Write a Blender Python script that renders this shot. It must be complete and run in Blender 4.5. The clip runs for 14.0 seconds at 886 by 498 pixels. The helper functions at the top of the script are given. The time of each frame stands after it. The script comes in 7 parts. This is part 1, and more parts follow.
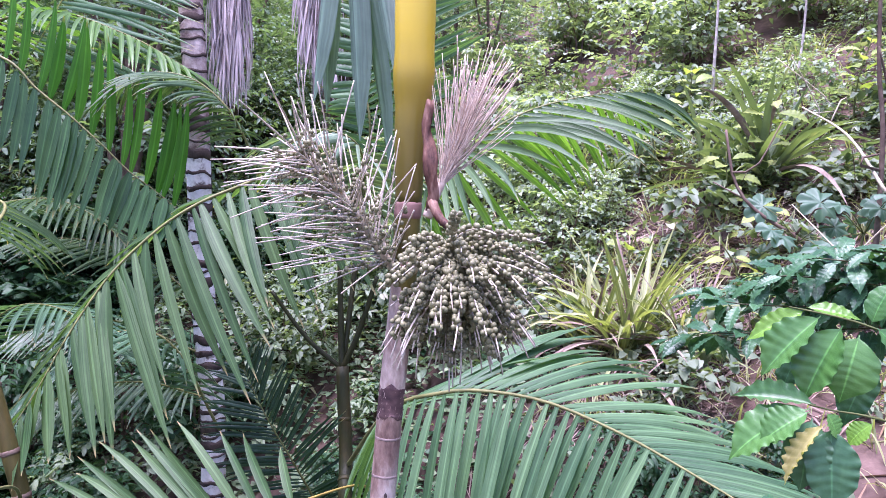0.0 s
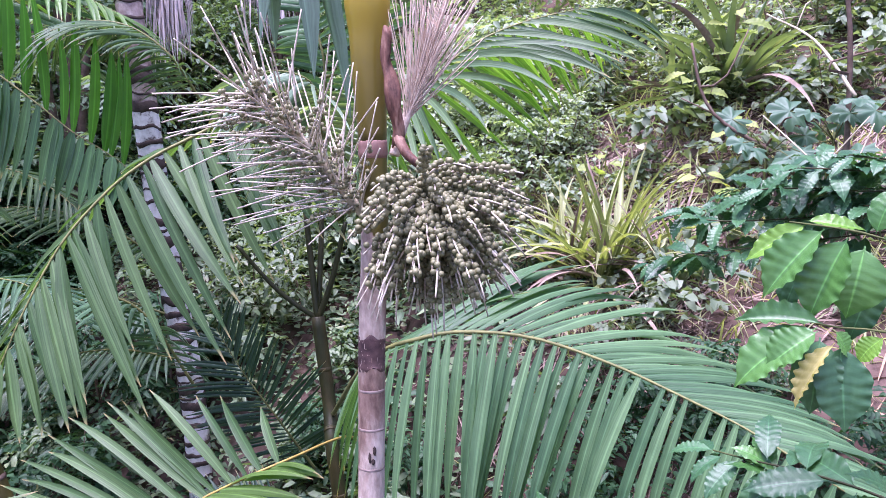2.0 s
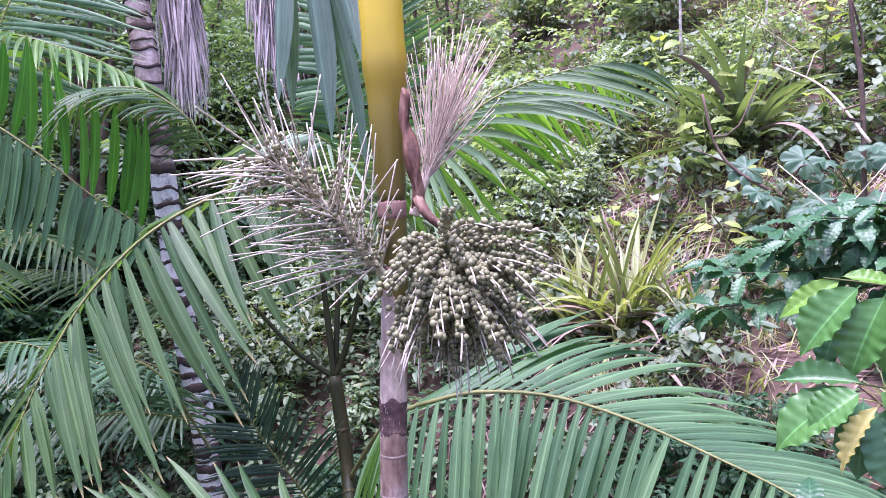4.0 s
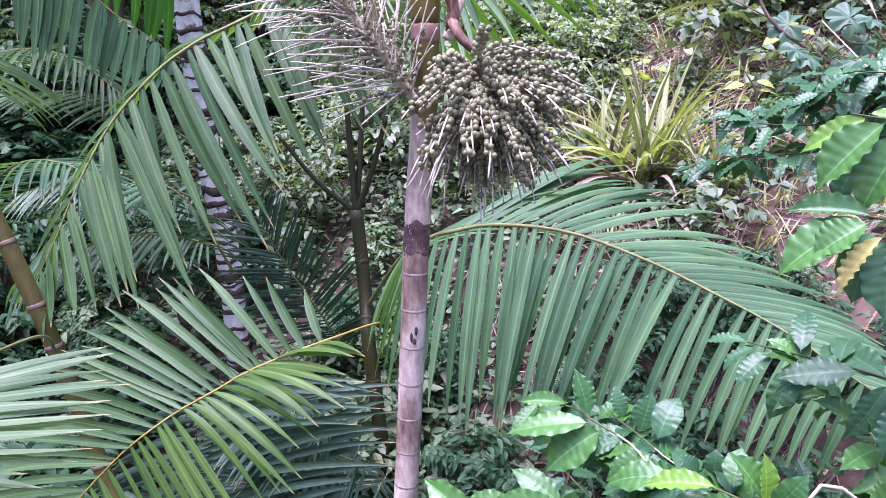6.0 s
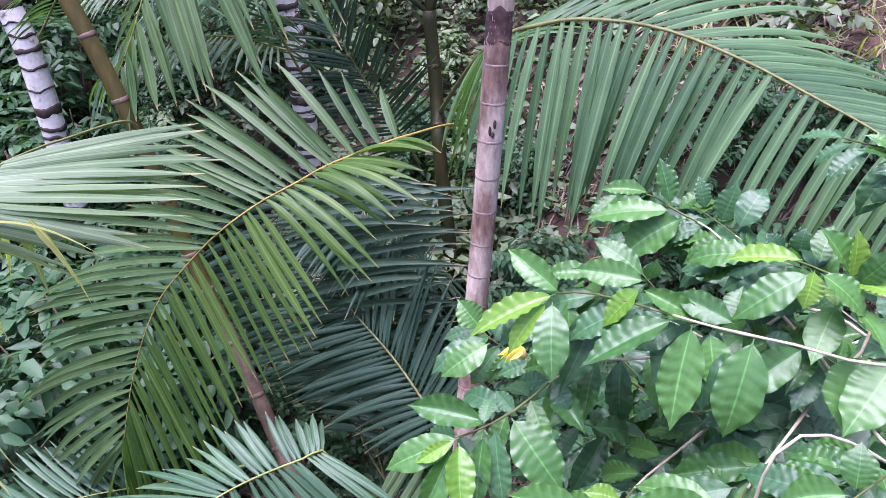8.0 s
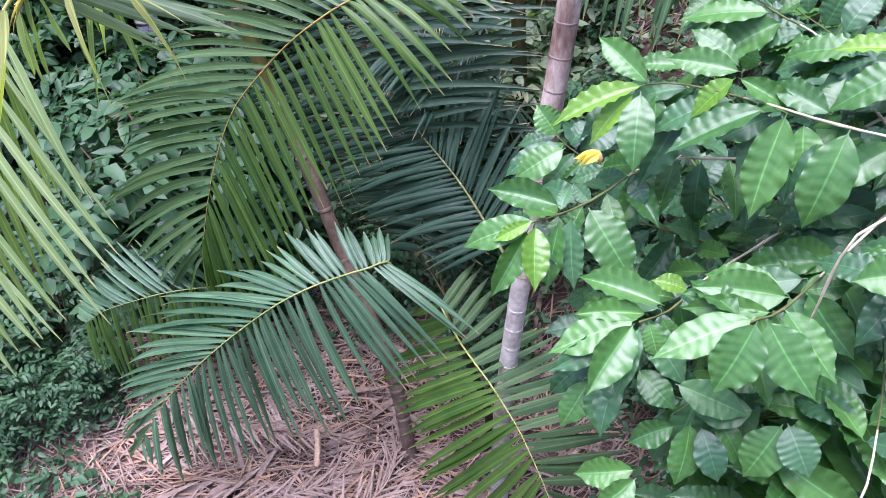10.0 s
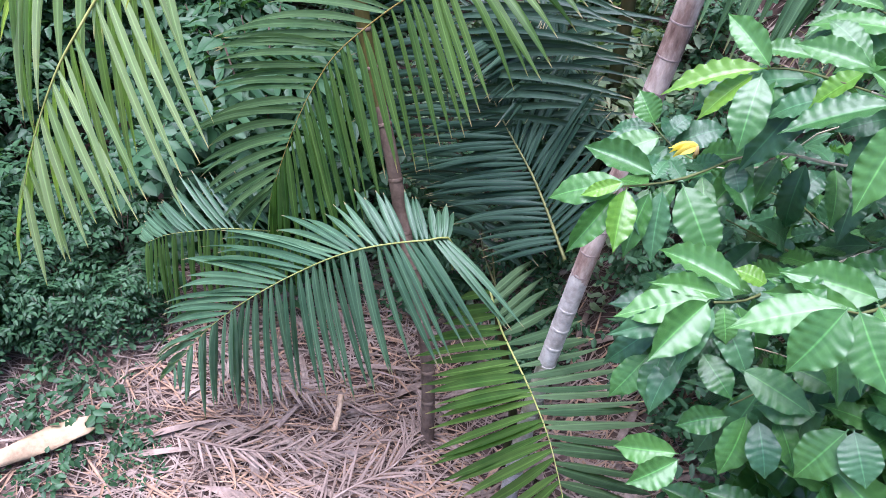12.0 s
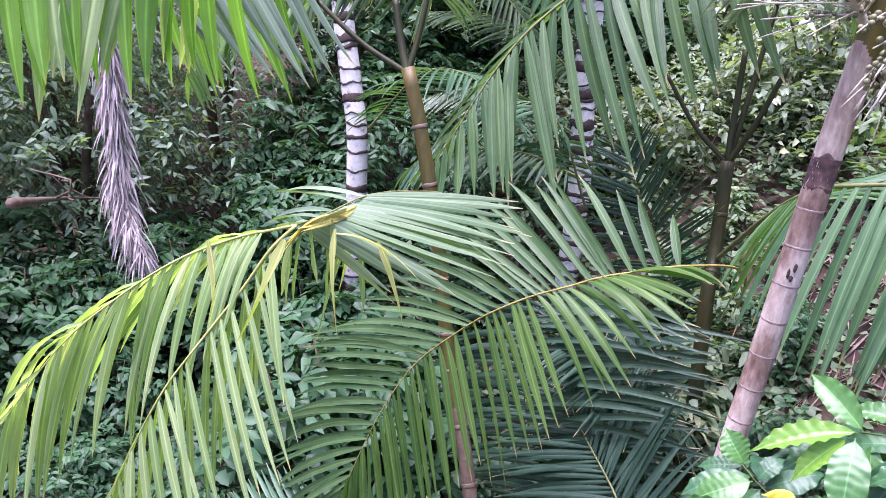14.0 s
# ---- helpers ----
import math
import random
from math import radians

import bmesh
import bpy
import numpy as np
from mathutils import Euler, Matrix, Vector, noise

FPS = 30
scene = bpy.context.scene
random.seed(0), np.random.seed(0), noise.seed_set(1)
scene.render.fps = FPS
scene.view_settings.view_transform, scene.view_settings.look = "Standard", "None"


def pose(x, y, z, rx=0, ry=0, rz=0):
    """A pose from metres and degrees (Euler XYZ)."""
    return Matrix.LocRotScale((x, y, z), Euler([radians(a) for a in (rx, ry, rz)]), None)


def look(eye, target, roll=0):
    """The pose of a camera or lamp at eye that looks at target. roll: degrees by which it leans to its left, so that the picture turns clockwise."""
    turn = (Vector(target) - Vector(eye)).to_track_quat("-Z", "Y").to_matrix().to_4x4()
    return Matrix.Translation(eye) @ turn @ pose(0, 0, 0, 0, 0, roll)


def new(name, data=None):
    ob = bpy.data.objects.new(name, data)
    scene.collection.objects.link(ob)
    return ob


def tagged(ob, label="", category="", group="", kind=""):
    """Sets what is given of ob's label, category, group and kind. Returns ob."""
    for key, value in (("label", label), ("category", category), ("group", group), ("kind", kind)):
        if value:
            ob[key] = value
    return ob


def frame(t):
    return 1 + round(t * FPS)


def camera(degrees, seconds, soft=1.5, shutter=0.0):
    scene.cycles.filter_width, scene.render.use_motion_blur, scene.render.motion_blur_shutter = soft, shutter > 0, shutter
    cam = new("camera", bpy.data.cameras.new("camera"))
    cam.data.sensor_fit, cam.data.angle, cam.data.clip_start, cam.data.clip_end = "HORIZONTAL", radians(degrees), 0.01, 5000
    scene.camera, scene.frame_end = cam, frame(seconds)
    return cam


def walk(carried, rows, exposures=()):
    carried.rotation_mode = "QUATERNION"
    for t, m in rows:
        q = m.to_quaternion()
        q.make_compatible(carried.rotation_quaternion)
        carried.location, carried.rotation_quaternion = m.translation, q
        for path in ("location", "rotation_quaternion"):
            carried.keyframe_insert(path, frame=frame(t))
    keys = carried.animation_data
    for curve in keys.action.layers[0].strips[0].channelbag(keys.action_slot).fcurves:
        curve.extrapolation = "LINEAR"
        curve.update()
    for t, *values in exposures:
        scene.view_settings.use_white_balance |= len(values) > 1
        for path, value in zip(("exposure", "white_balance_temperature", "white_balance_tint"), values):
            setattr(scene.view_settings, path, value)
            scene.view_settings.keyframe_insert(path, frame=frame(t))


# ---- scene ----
cam = camera(63.1, 14.0, 0.75)
PATH = [
    (0, (0.209, 0.593, 2.939), (-0.128, 2.559, 2.796), 1.8),
    (0.5, (0.197, 0.617, 2.945), (-0.118, 2.588, 2.815), -1.2),
    (1, (0.194, 0.653, 2.94), (-0.079, 2.619, 2.695), -2.7),
    (1.5, (0.194, 0.668, 2.935), (-0.076, 2.63, 2.657), -2.6),
    (2, (0.186, 0.676, 2.934), (-0.063, 2.635, 2.619), -2.4),
    (2.5, (0.173, 0.677, 2.934), (-0.093, 2.636, 2.63), -2.7),
    (3, (0.168, 0.695, 2.937), (-0.113, 2.662, 2.71), -3.6),
    (3.2, (0.164, 0.704, 2.944), (-0.124, 2.676, 2.776), -3.6),
    (5.3, (0.18, 0.655, 2.948), (-0.068, 2.627, 2.729), -3.3),
    (5.5, (0.176, 0.651, 2.934), (-0.104, 2.609, 2.634), -2.3),
    (6, (0.156, 0.641, 2.9), (-0.168, 2.533, 2.341), -0.6),
    (6.5, (0.141, 0.642, 2.869), (-0.231, 2.479, 2.171), 0.0),
    (7, (0.137, 0.626, 2.858), (-0.29, 2.404, 2.048), -0.0),
    (7.5, (0.136, 0.62, 2.854), (-0.309, 2.348, 1.951), -0.7),
    (8, (0.129, 0.607, 2.841), (-0.325, 2.28, 1.844), -1.0),
    (8.5, (0.114, 0.594, 2.819), (-0.352, 2.205, 1.729), -1.0),
    (9, (0.114, 0.578, 2.806), (-0.396, 2.115, 1.632), -0.7),
    (9.2, (0.116, 0.571, 2.8), (-0.406, 2.077, 1.591), -0.6),
    (11.3, (0.111, 0.496, 2.724), (-0.446, 1.773, 1.289), -0.6),
    (11.5, (0.115, 0.491, 2.708), (-0.464, 1.797, 1.309), 4.3),
    (12, (0.107, 0.469, 2.712), (-0.554, 1.827, 1.401), 7.2),
    (12.5, (0.113, 0.469, 2.72), (-0.624, 1.886, 1.517), 7.8),
    (13, (0.099, 0.482, 2.749), (-0.77, 1.956, 1.713), 6.5),
    (13.5, (0.085, 0.478, 2.765), (-0.905, 1.981, 1.893), 6.4),
    (14, (0.082, 0.475, 2.788), (-1.006, 2.012, 2.116), 5.0),
]
walk(cam, [(t, look(eye, target, roll)) for t, eye, target, roll in PATH], [(0, 1.80, 5650, 48), (2.5, 1.74, 5700, 47), (6, 1.76, 5650, 46), (8, 1.60, 5800, 44), (9, 1.56, 5850, 42), (11.5, 1.57, 5600, 28), (13, 1.63, 5700, 36), (14, 1.88, 5850, 43)])


# ---------------------------------------------------------------- light
world = bpy.data.worlds.new("sky")
scene.world = world
world.use_nodes = True
wn = world.node_tree
bgn = wn.nodes["Background"]
skyn = wn.nodes.new("ShaderNodeTexSky")
skyn.sky_type = "NISHITA"
skyn.sun_disc = False
skyn.sun_elevation = radians(78)
skyn.sun_rotation = radians(218)
skyn.air_density, skyn.dust_density, skyn.ozone_density = 1.0, 1.0, 1.0
wn.links.new(skyn.outputs[0], bgn.inputs[0])
bgn.inputs[1].default_value = 0.1

sun = new("sun", bpy.data.lights.new("sun", "SUN"))
sun.data.energy = 3.9
sun.data.angle = radians(48)
sun.data.color = (1.0, 0.98, 0.95)
sun.matrix_world = look((-1.0, -1.3, 8.0), (0, 0, 0))

# ---------------------------------------------------------------- helpers
RNG = random.Random(7)
WORLD = {}


def V(*a):
    return Vector(a[0] if len(a) == 1 else a)


def thing(name, base, label, category, group="", kind=""):
    ob = new(name)
    ob.empty_display_size = 0.05
    ob.location = base
    WORLD[ob] = V(base)
    return tagged(ob, label, category, group, kind)


def link_mesh(name, me, material, parent, at=(0, 0, 0), label="", kind=""):
    ob = new(name, me)
    if material and not me.materials:
        me.materials.append(material)
    if parent is not None:
        ob.parent = parent
        ob.location = V(at) - WORLD[parent]
    else:
        ob.location = V(at)
    WORLD[ob] = V(at)
    if label or kind:
        tagged(ob, label, "", "", kind)
    return ob


def mesh_of(name, verts, faces, smooth=True, across=0):
    """across: vertices in each cross row of a leaf, which gives it a map: u across, v along."""
    me = bpy.data.meshes.new(name)
    me.from_pydata([tuple(v) for v in verts], [], faces)
    if across:
        rows = len(verts) // across
        idx = np.empty(len(me.loops), dtype=np.int32)
        me.loops.foreach_get("vertex_index", idx)
        uv = np.stack([(idx % across) / (across - 1), (idx // across) / (rows - 1)], axis=1).astype(np.float32)
        me.uv_layers.new(name="leaf").data.foreach_set("uv", uv.ravel())
    if smooth:
        me.polygons.foreach_set("use_smooth", [True] * len(me.polygons))
    me.update()
    return me


def part(name, bm, material, parent, label=""):
    me = bpy.data.meshes.new(name)
    bm.to_mesh(me)
    bm.free()
    return link_mesh(name, me, material, parent, (0, 0, 0), label)


def curve_points(ctrl, n):
    """n points evenly along a smooth curve through the control points."""
    c = [V(p) for p in ctrl]
    c = [c[0] * 2 - c[1]] + c + [c[-1] * 2 - c[-2]]
    fine = []
    for i in range(1, len(c) - 2):
        for k in range(16):
            t = k / 16
            a, b, d, e = c[i - 1], c[i], c[i + 1], c[i + 2]
            fine.append(0.5 * ((2 * b) + (d - a) * t + (2 * a - 5 * b + 4 * d - e) * t * t + (3 * b - a - 3 * d + e) * t ** 3))
    fine.append(c[-2])
    acc = [0.0]
    for p, q in zip(fine, fine[1:]):
        acc.append(acc[-1] + (q - p).length)
    out, j = [], 0
    for k in range(n):
        want = acc[-1] * k / (n - 1)
        while j < len(acc) - 2 and acc[j + 1] < want:
            j += 1
        f = (want - acc[j]) / max(1e-9, acc[j + 1] - acc[j])
        out.append(fine[j].lerp(fine[j + 1], min(1, max(0, f))))
    return out


def tube_data(points, radii, sides=8, lump=0.0, rng=RNG):
    """Vertices and faces of a round tube along points."""
    verts, faces = [], []
    ref = None
    for i, p in enumerate(points):
        t = (points[min(i + 1, len(points) - 1)] - points[max(i - 1, 0)]).normalized()
        if ref is None:
            ref = t.orthogonal().normalized()
        ref = (ref - t * ref.dot(t)).normalized()
        b = t.cross(ref)
        for k in range(sides):
            a = 2 * math.pi * k / sides
            r = radii[i] * (1 + lump * (rng.random() - 0.5))
            verts.append(p + ref * (math.cos(a) * r) + b * (math.sin(a) * r))
    n = len(points)
    for i in range(n - 1):
        for k in range(sides):
            k2 = (k + 1) % sides
            faces.append((i * sides + k, i * sides + k2, (i + 1) * sides + k2, (i + 1) * sides + k))
    faces.append(tuple(reversed(range(sides))))
    faces.append(tuple((n - 1) * sides + k for k in range(sides)))
    return verts, faces


def tube(name, ctrl, r0, r1, material, parent, sides=8, n=14, lump=0.0, label=""):
    pts = curve_points(ctrl, n)
    rr = [r0 + (r1 - r0) * i / (n - 1) for i in range(n)]
    base = pts[0].copy()
    v, f = tube_data([p - base for p in pts], rr, sides, lump)
    return link_mesh(name, mesh_of(name, v, f), material, parent, base, label)


# ---------------------------------------------------------------- materials
def material(name):
    m = bpy.data.materials.new(name)
    m.use_nodes = True
    return m, m.node_tree.nodes, m.node_tree.links


def ramp_node(nodes, stops):
    r = nodes.new("ShaderNodeValToRGB")
    e = r.color_ramp.elements
    while len(e) < len(stops):
        e.new(0.5)
    for el, (p, c) in zip(e, stops):
        el.position, el.color = p, (*c, 1)
    return r


def noise_node(nodes, links, scale, detail=4.0, coord="Object", stretch=None, rough=0.55):
    tc = nodes.new("ShaderNodeTexCoord")
    n = nodes.new("ShaderNodeTexNoise")
    n.inputs["Scale"].default_value = scale
    n.inputs["Detail"].default_value = detail
    n.inputs["Roughness"].default_value = rough
    src = tc.outputs[coord]
    if stretch:
        mp = nodes.new("ShaderNodeMapping")
        mp.inputs["Scale"].default_value = stretch
        links.new(src, mp.inputs["Vector"])
        src = mp.outputs["Vector"]
    links.new(src, n.inputs["Vector"])
    return n


def leaf_material(name, dark, light, old=None, rough=0.4, through_light=0.3, spec=0.5, island=False, scale=9.0, bump=0.15, old_share=0.9,
                  ribs=0.0, veins=0.0, midrib=1.6, tip=None):
    """Green leaf: varied from leaf to leaf and inside a leaf, thin enough to let light through."""
    m, nodes, links = material(name)
    p = nodes["Principled BSDF"]
    if island:
        ran = nodes.new("ShaderNodeNewGeometry").outputs["Random Per Island"]
    else:
        ran = nodes.new("ShaderNodeObjectInfo").outputs["Random"]
    n1 = noise_node(nodes, links, scale, 5.0)
    mix = nodes.new("ShaderNodeMath")
    mix.operation = "MULTIPLY_ADD"
    links.new(ran, mix.inputs[0])
    mix.inputs[1].default_value = 0.6
    sub = nodes.new("ShaderNodeMath")
    sub.operation = "MULTIPLY_ADD"
    links.new(n1.outputs["Fac"], sub.inputs[0])
    sub.inputs[1].default_value = 0.9
    sub.inputs[2].default_value = -0.25
    links.new(sub.outputs[0], mix.inputs[2])
    stops = [(0.0, dark), (0.85, light)]
    if old:
        stops = [(0.0, dark), (old_share * 0.85, light), (1.0, old)]
    r = ramp_node(nodes, stops)
    links.new(mix.outputs[0], r.inputs["Fac"])
    p.inputs["Roughness"].default_value = rough
    p.inputs["Specular IOR Level"].default_value = spec
    n2 = noise_node(nodes, links, scale * 14, 3.0)
    height, colour = n2.outputs["Fac"], r.outputs["Color"]

    def calc(op, one, two=None, three=None):
        k = nodes.new("ShaderNodeMath")
        k.operation = op
        for slot, val in enumerate((one, two, three)):
            if val is None:
                continue
            if isinstance(val, (int, float)):
                k.inputs[slot].default_value = val
            else:
                links.new(val, k.inputs[slot])
        return k.outputs[0]

    if ribs or veins:
        tc = nodes.new("ShaderNodeTexCoord")
        sep = nodes.new("ShaderNodeSeparateXYZ")
        links.new(tc.outputs["UV"], sep.inputs[0])
        u, along = sep.outputs["X"], sep.outputs["Y"]
        off = calc("ABSOLUTE", calc("SUBTRACT", u, 0.5))
        rib = calc("SUBTRACT", 1.0, calc("MULTIPLY", off, 34.0 if veins else 9.0))
        rib = calc("MAXIMUM", rib, 0.0)
        if ribs:
            st = nodes.new("ShaderNodeTexNoise")
            cm = nodes.new("ShaderNodeCombineXYZ")
            links.new(calc("MULTIPLY", u, 9.0), cm.inputs[0])
            links.new(calc("MULTIPLY", along, 1.6), cm.inputs[1])
            links.new(calc("MULTIPLY", ran, 40.0), cm.inputs[2])
            links.new(cm.outputs[0], st.inputs["Vector"])
            st.inputs["Scale"].default_value = 1.6
            st.inputs["Detail"].default_value = 4.0
            streak = calc("MULTIPLY_ADD", st.outputs["Fac"], ribs * 2, 1.0 - ribs)
            height = calc("ADD", height, calc("MULTIPLY", calc("SINE", calc("MULTIPLY", u, 44.0)), 0.5))
        else:
            w = calc("SINE", calc("SUBTRACT", calc("MULTIPLY", along, 53.0), calc("MULTIPLY", off, 12.0)))
            height = calc("ADD", calc("MULTIPLY", height, 0.25), calc("MULTIPLY", w, veins))
            streak = calc("MULTIPLY_ADD", calc("POWER", calc("MAXIMUM", calc("MULTIPLY", w, -1.0), 0.0), 6.0), 0.10, 1.0)
        gain = calc("MULTIPLY", streak, calc("MULTIPLY_ADD", rib, midrib - 1.0, 1.0))
        hsv = nodes.new("ShaderNodeHueSaturation")
        links.new(gain, hsv.inputs["Value"])
        links.new(colour, hsv.inputs["Color"])
        colour = hsv.outputs["Color"]
        if tip:
            edge = calc("MULTIPLY_ADD", n1.outputs["Fac"], 0.16, along)
            tm = nodes.new("ShaderNodeMapRange")
            tm.inputs["From Min"].default_value, tm.inputs["From Max"].default_value = 1.0, 1.07
            links.new(edge, tm.inputs["Value"])
            tmix = nodes.new("ShaderNodeMixRGB")
            links.new(tm.outputs["Result"], tmix.inputs[0])
            links.new(colour, tmix.inputs[1])
            tmix.inputs[2].default_value = (*tip, 1)
            colour = tmix.outputs[0]
    links.new(colour, p.inputs["Base Color"])
    b = nodes.new("ShaderNodeBump")
    b.inputs["Strength"].default_value = bump
    b.inputs["Distance"].default_value = 0.004
    links.new(height, b.inputs["Height"])
    links.new(b.outputs["Normal"], p.inputs["Normal"])
    tr = nodes.new("ShaderNodeBsdfTranslucent")
    br = nodes.new("ShaderNodeMixRGB")
    br.blend_type = "MULTIPLY"
    br.inputs[0].default_value = 1.0
    br.inputs[2].default_value = (1.5, 1.7, 0.5, 1)
    links.new(colour, br.inputs[1])
    links.new(br.outputs[0], tr.inputs["Color"])
    ms = nodes.new("ShaderNodeMixShader")
    ms.inputs[0].default_value = through_light
    links.new(p.outputs[0], ms.inputs[1])
    links.new(tr.outputs[0], ms.inputs[2])
    links.new(ms.outputs[0], nodes["Material Output"].inputs["Surface"])
    return m


def bark_material(name, stops, scale=14.0, stretch=(1, 1, 1), rough=0.8, bump=0.5, bands=None, fine=60.0):
    """Bark, dead fibre, soil: noise in two sizes through a colour ramp; bands: (colour, height step, width) of dark rings."""
    m, nodes, links = material(name)
    p = nodes["Principled BSDF"]
    n1 = noise_node(nodes, links, scale, 8.0, stretch=stretch, rough=0.65)
    r = ramp_node(nodes, stops)
    links.new(n1.outputs["Fac"], r.inputs["Fac"])
    n2 = noise_node(nodes, links, fine, 4.0, stretch=stretch)
    mx = nodes.new("ShaderNodeMixRGB")
    mx.blend_type = "OVERLAY"
    mx.inputs[0].default_value = 0.45
    links.new(r.outputs["Color"], mx.inputs[1])
    links.new(n2.outputs["Fac"], mx.inputs[2])
    colour = mx.outputs[0]
    links.new(colour, p.inputs["Base Color"])
    p.inputs["Roughness"].default_value = rough
    p.inputs["Specular IOR Level"].default_value = 0.3
    b = nodes.new("ShaderNodeBump")
    b.inputs["Strength"].default_value = bump
    b.inputs["Distance"].default_value = 0.006
    links.new(n2.outputs["Fac"], b.inputs["Height"])
    links.new(b.outputs["Normal"], p.inputs["Normal"])
    return m


M_FROND = leaf_material("palm_leaf_green", (0.030, 0.072, 0.032), (0.105, 0.168, 0.080), rough=0.45, spec=0.30, ribs=0.5, tip=(0.36, 0.28, 0.14))
M_FROND_MID = leaf_material("palm_leaf_grass_green", (0.034, 0.095, 0.042), (0.115, 0.215, 0.098), rough=0.42, spec=0.38, through_light=0.35, ribs=0.5, tip=(0.36, 0.28, 0.14))
M_FROND_OLIVE = leaf_material("palm_leaf_olive", (0.028, 0.084, 0.016), (0.105, 0.190, 0.045), rough=0.4, spec=0.36, through_light=0.45, ribs=0.5, tip=(0.36, 0.28, 0.14))
M_FROND_FRESH = leaf_material("palm_leaf_fresh", (0.04, 0.11, 0.025), (0.13, 0.235, 0.065), rough=0.4, through_light=0.4, ribs=0.5, tip=(0.36, 0.28, 0.14))
# shade on the rear fronds is put into this darkened leaf colour
M_FROND_DARK = leaf_material("palm_leaf_shaded_green", (0.010, 0.034, 0.020), (0.042, 0.085, 0.052), rough=0.42, spec=0.4, through_light=0.2, ribs=0.5, tip=(0.36, 0.28, 0.14))
M_FROND_BROAD = leaf_material("palm_leaf_deep_green", (0.018, 0.058, 0.020), (0.062, 0.138, 0.048), rough=0.35, spec=0.45, through_light=0.35, ribs=0.5, tip=(0.30, 0.26, 0.12))
# glow of light through the upright frond is put into this saturated green
M_FROND_VIVID = leaf_material("palm_leaf_backlit_green", (0.022, 0.105, 0.010), (0.065, 0.210, 0.025), rough=0.42, spec=0.25, through_light=0.55, ribs=0.3, tip=(0.30, 0.26, 0.12))
M_FROND_DUSK = leaf_material("palm_leaf_dusky", (0.026, 0.072, 0.024), (0.090, 0.158, 0.062), rough=0.44, spec=0.30, through_light=0.35, ribs=0.5, tip=(0.36, 0.28, 0.14))
M_FROND_SEA = leaf_material("palm_leaf_sea_green", (0.030, 0.082, 0.042), (0.098, 0.185, 0.102), rough=0.38, spec=0.4, through_light=0.25, ribs=0.5, tip=(0.36, 0.28, 0.14))
M_FROND_PALE = leaf_material("palm_leaf_pale", (0.12, 0.22, 0.06), (0.34, 0.43, 0.20), old=(0.60, 0.56, 0.22), rough=0.34, spec=0.5, old_share=0.94, through_light=0.42, ribs=0.3, tip=(0.52, 0.45, 0.2))
M_FROND_TORN = leaf_material("palm_leaf_yellowing", (0.20, 0.26, 0.06), (0.42, 0.43, 0.17), old=(0.56, 0.48, 0.22), rough=0.4, spec=0.4, through_light=0.4, ribs=0.3, tip=(0.5, 0.40, 0.2))
M_FROND_FAN = leaf_material("palm_leaf_fan", (0.10, 0.175, 0.085), (0.235, 0.315, 0.19), old=(0.42, 0.42, 0.22), rough=0.36, spec=0.45, old_share=0.97, through_light=0.35, ribs=0.3, tip=(0.5, 0.42, 0.24))
M_FROND_GLAUCOUS = leaf_material("palm_leaf_glaucous", (0.060, 0.112, 0.080), (0.150, 0.235, 0.175), rough=0.5, ribs=0.5)
# backlit copy: light from behind is put into its brighter green
M_FROND_LIT = leaf_material("palm_leaf_backlit", (0.09, 0.21, 0.03), (0.24, 0.43, 0.09), rough=0.4, through_light=0.6, ribs=0.3, tip=(0.4, 0.4, 0.12))
# sky sheen on glossy leaflets is put into this pale grey-green
M_FROND_SILVER = leaf_material("palm_leaf_silver_sheen", (0.085, 0.145, 0.095), (0.23, 0.31, 0.20), rough=0.34, spec=0.6, through_light=0.2, ribs=0.3, tip=(0.36, 0.28, 0.14))
M_RACHIS_GOLD = bark_material("golden_rachis", [(0.3, (0.20, 0.14, 0.03)), (0.7, (0.40, 0.30, 0.08))], 20, rough=0.5, bump=0.1)
M_TORN = bark_material("torn_sheath", [(0.3, (0.30, 0.22, 0.07)), (0.5, (0.58, 0.52, 0.12)), (0.75, (0.66, 0.62, 0.30))], 30, bump=0.5)
M_RACHIS_LIME = bark_material("lime_rachis", [(0.3, (0.20, 0.22, 0.05)), (0.7, (0.36, 0.37, 0.12))], 20, rough=0.5, bump=0.1)
M_RACHIS = bark_material("palm_rachis", [(0.3, (0.10, 0.11, 0.035)), (0.7, (0.22, 0.215, 0.075))], 20, rough=0.5, bump=0.1)
M_COFFEE = leaf_material("coffee_leaf", (0.017, 0.078, 0.018), (0.078, 0.205, 0.046), rough=0.34, spec=0.6, through_light=0.2, scale=5, bump=0.3, veins=0.03, midrib=2.0)
M_COFFEE_YOUNG = leaf_material("coffee_leaf_young", (0.07, 0.19, 0.02), (0.17, 0.33, 0.05), rough=0.27, spec=0.6, through_light=0.3, scale=5, bump=0.3, veins=0.03, midrib=1.6)
# darker copy of the coffee leaf: shade inside the shrub put into its colour
M_COFFEE_SHADED = leaf_material("coffee_leaf_shaded", (0.014, 0.060, 0.026), (0.058, 0.150, 0.060), rough=0.34, spec=0.45, through_light=0.18, scale=5, bump=0.3, veins=0.03, midrib=1.8)
M_COFFEE_SPOT = leaf_material("coffee_leaf_blotched", (0.02, 0.08, 0.02), (0.05, 0.14, 0.035), old=(0.42, 0.10, 0.05), old_share=0.93, rough=0.36, spec=0.45, through_light=0.18, scale=3, bump=0.3, veins=0.03, midrib=2.0)
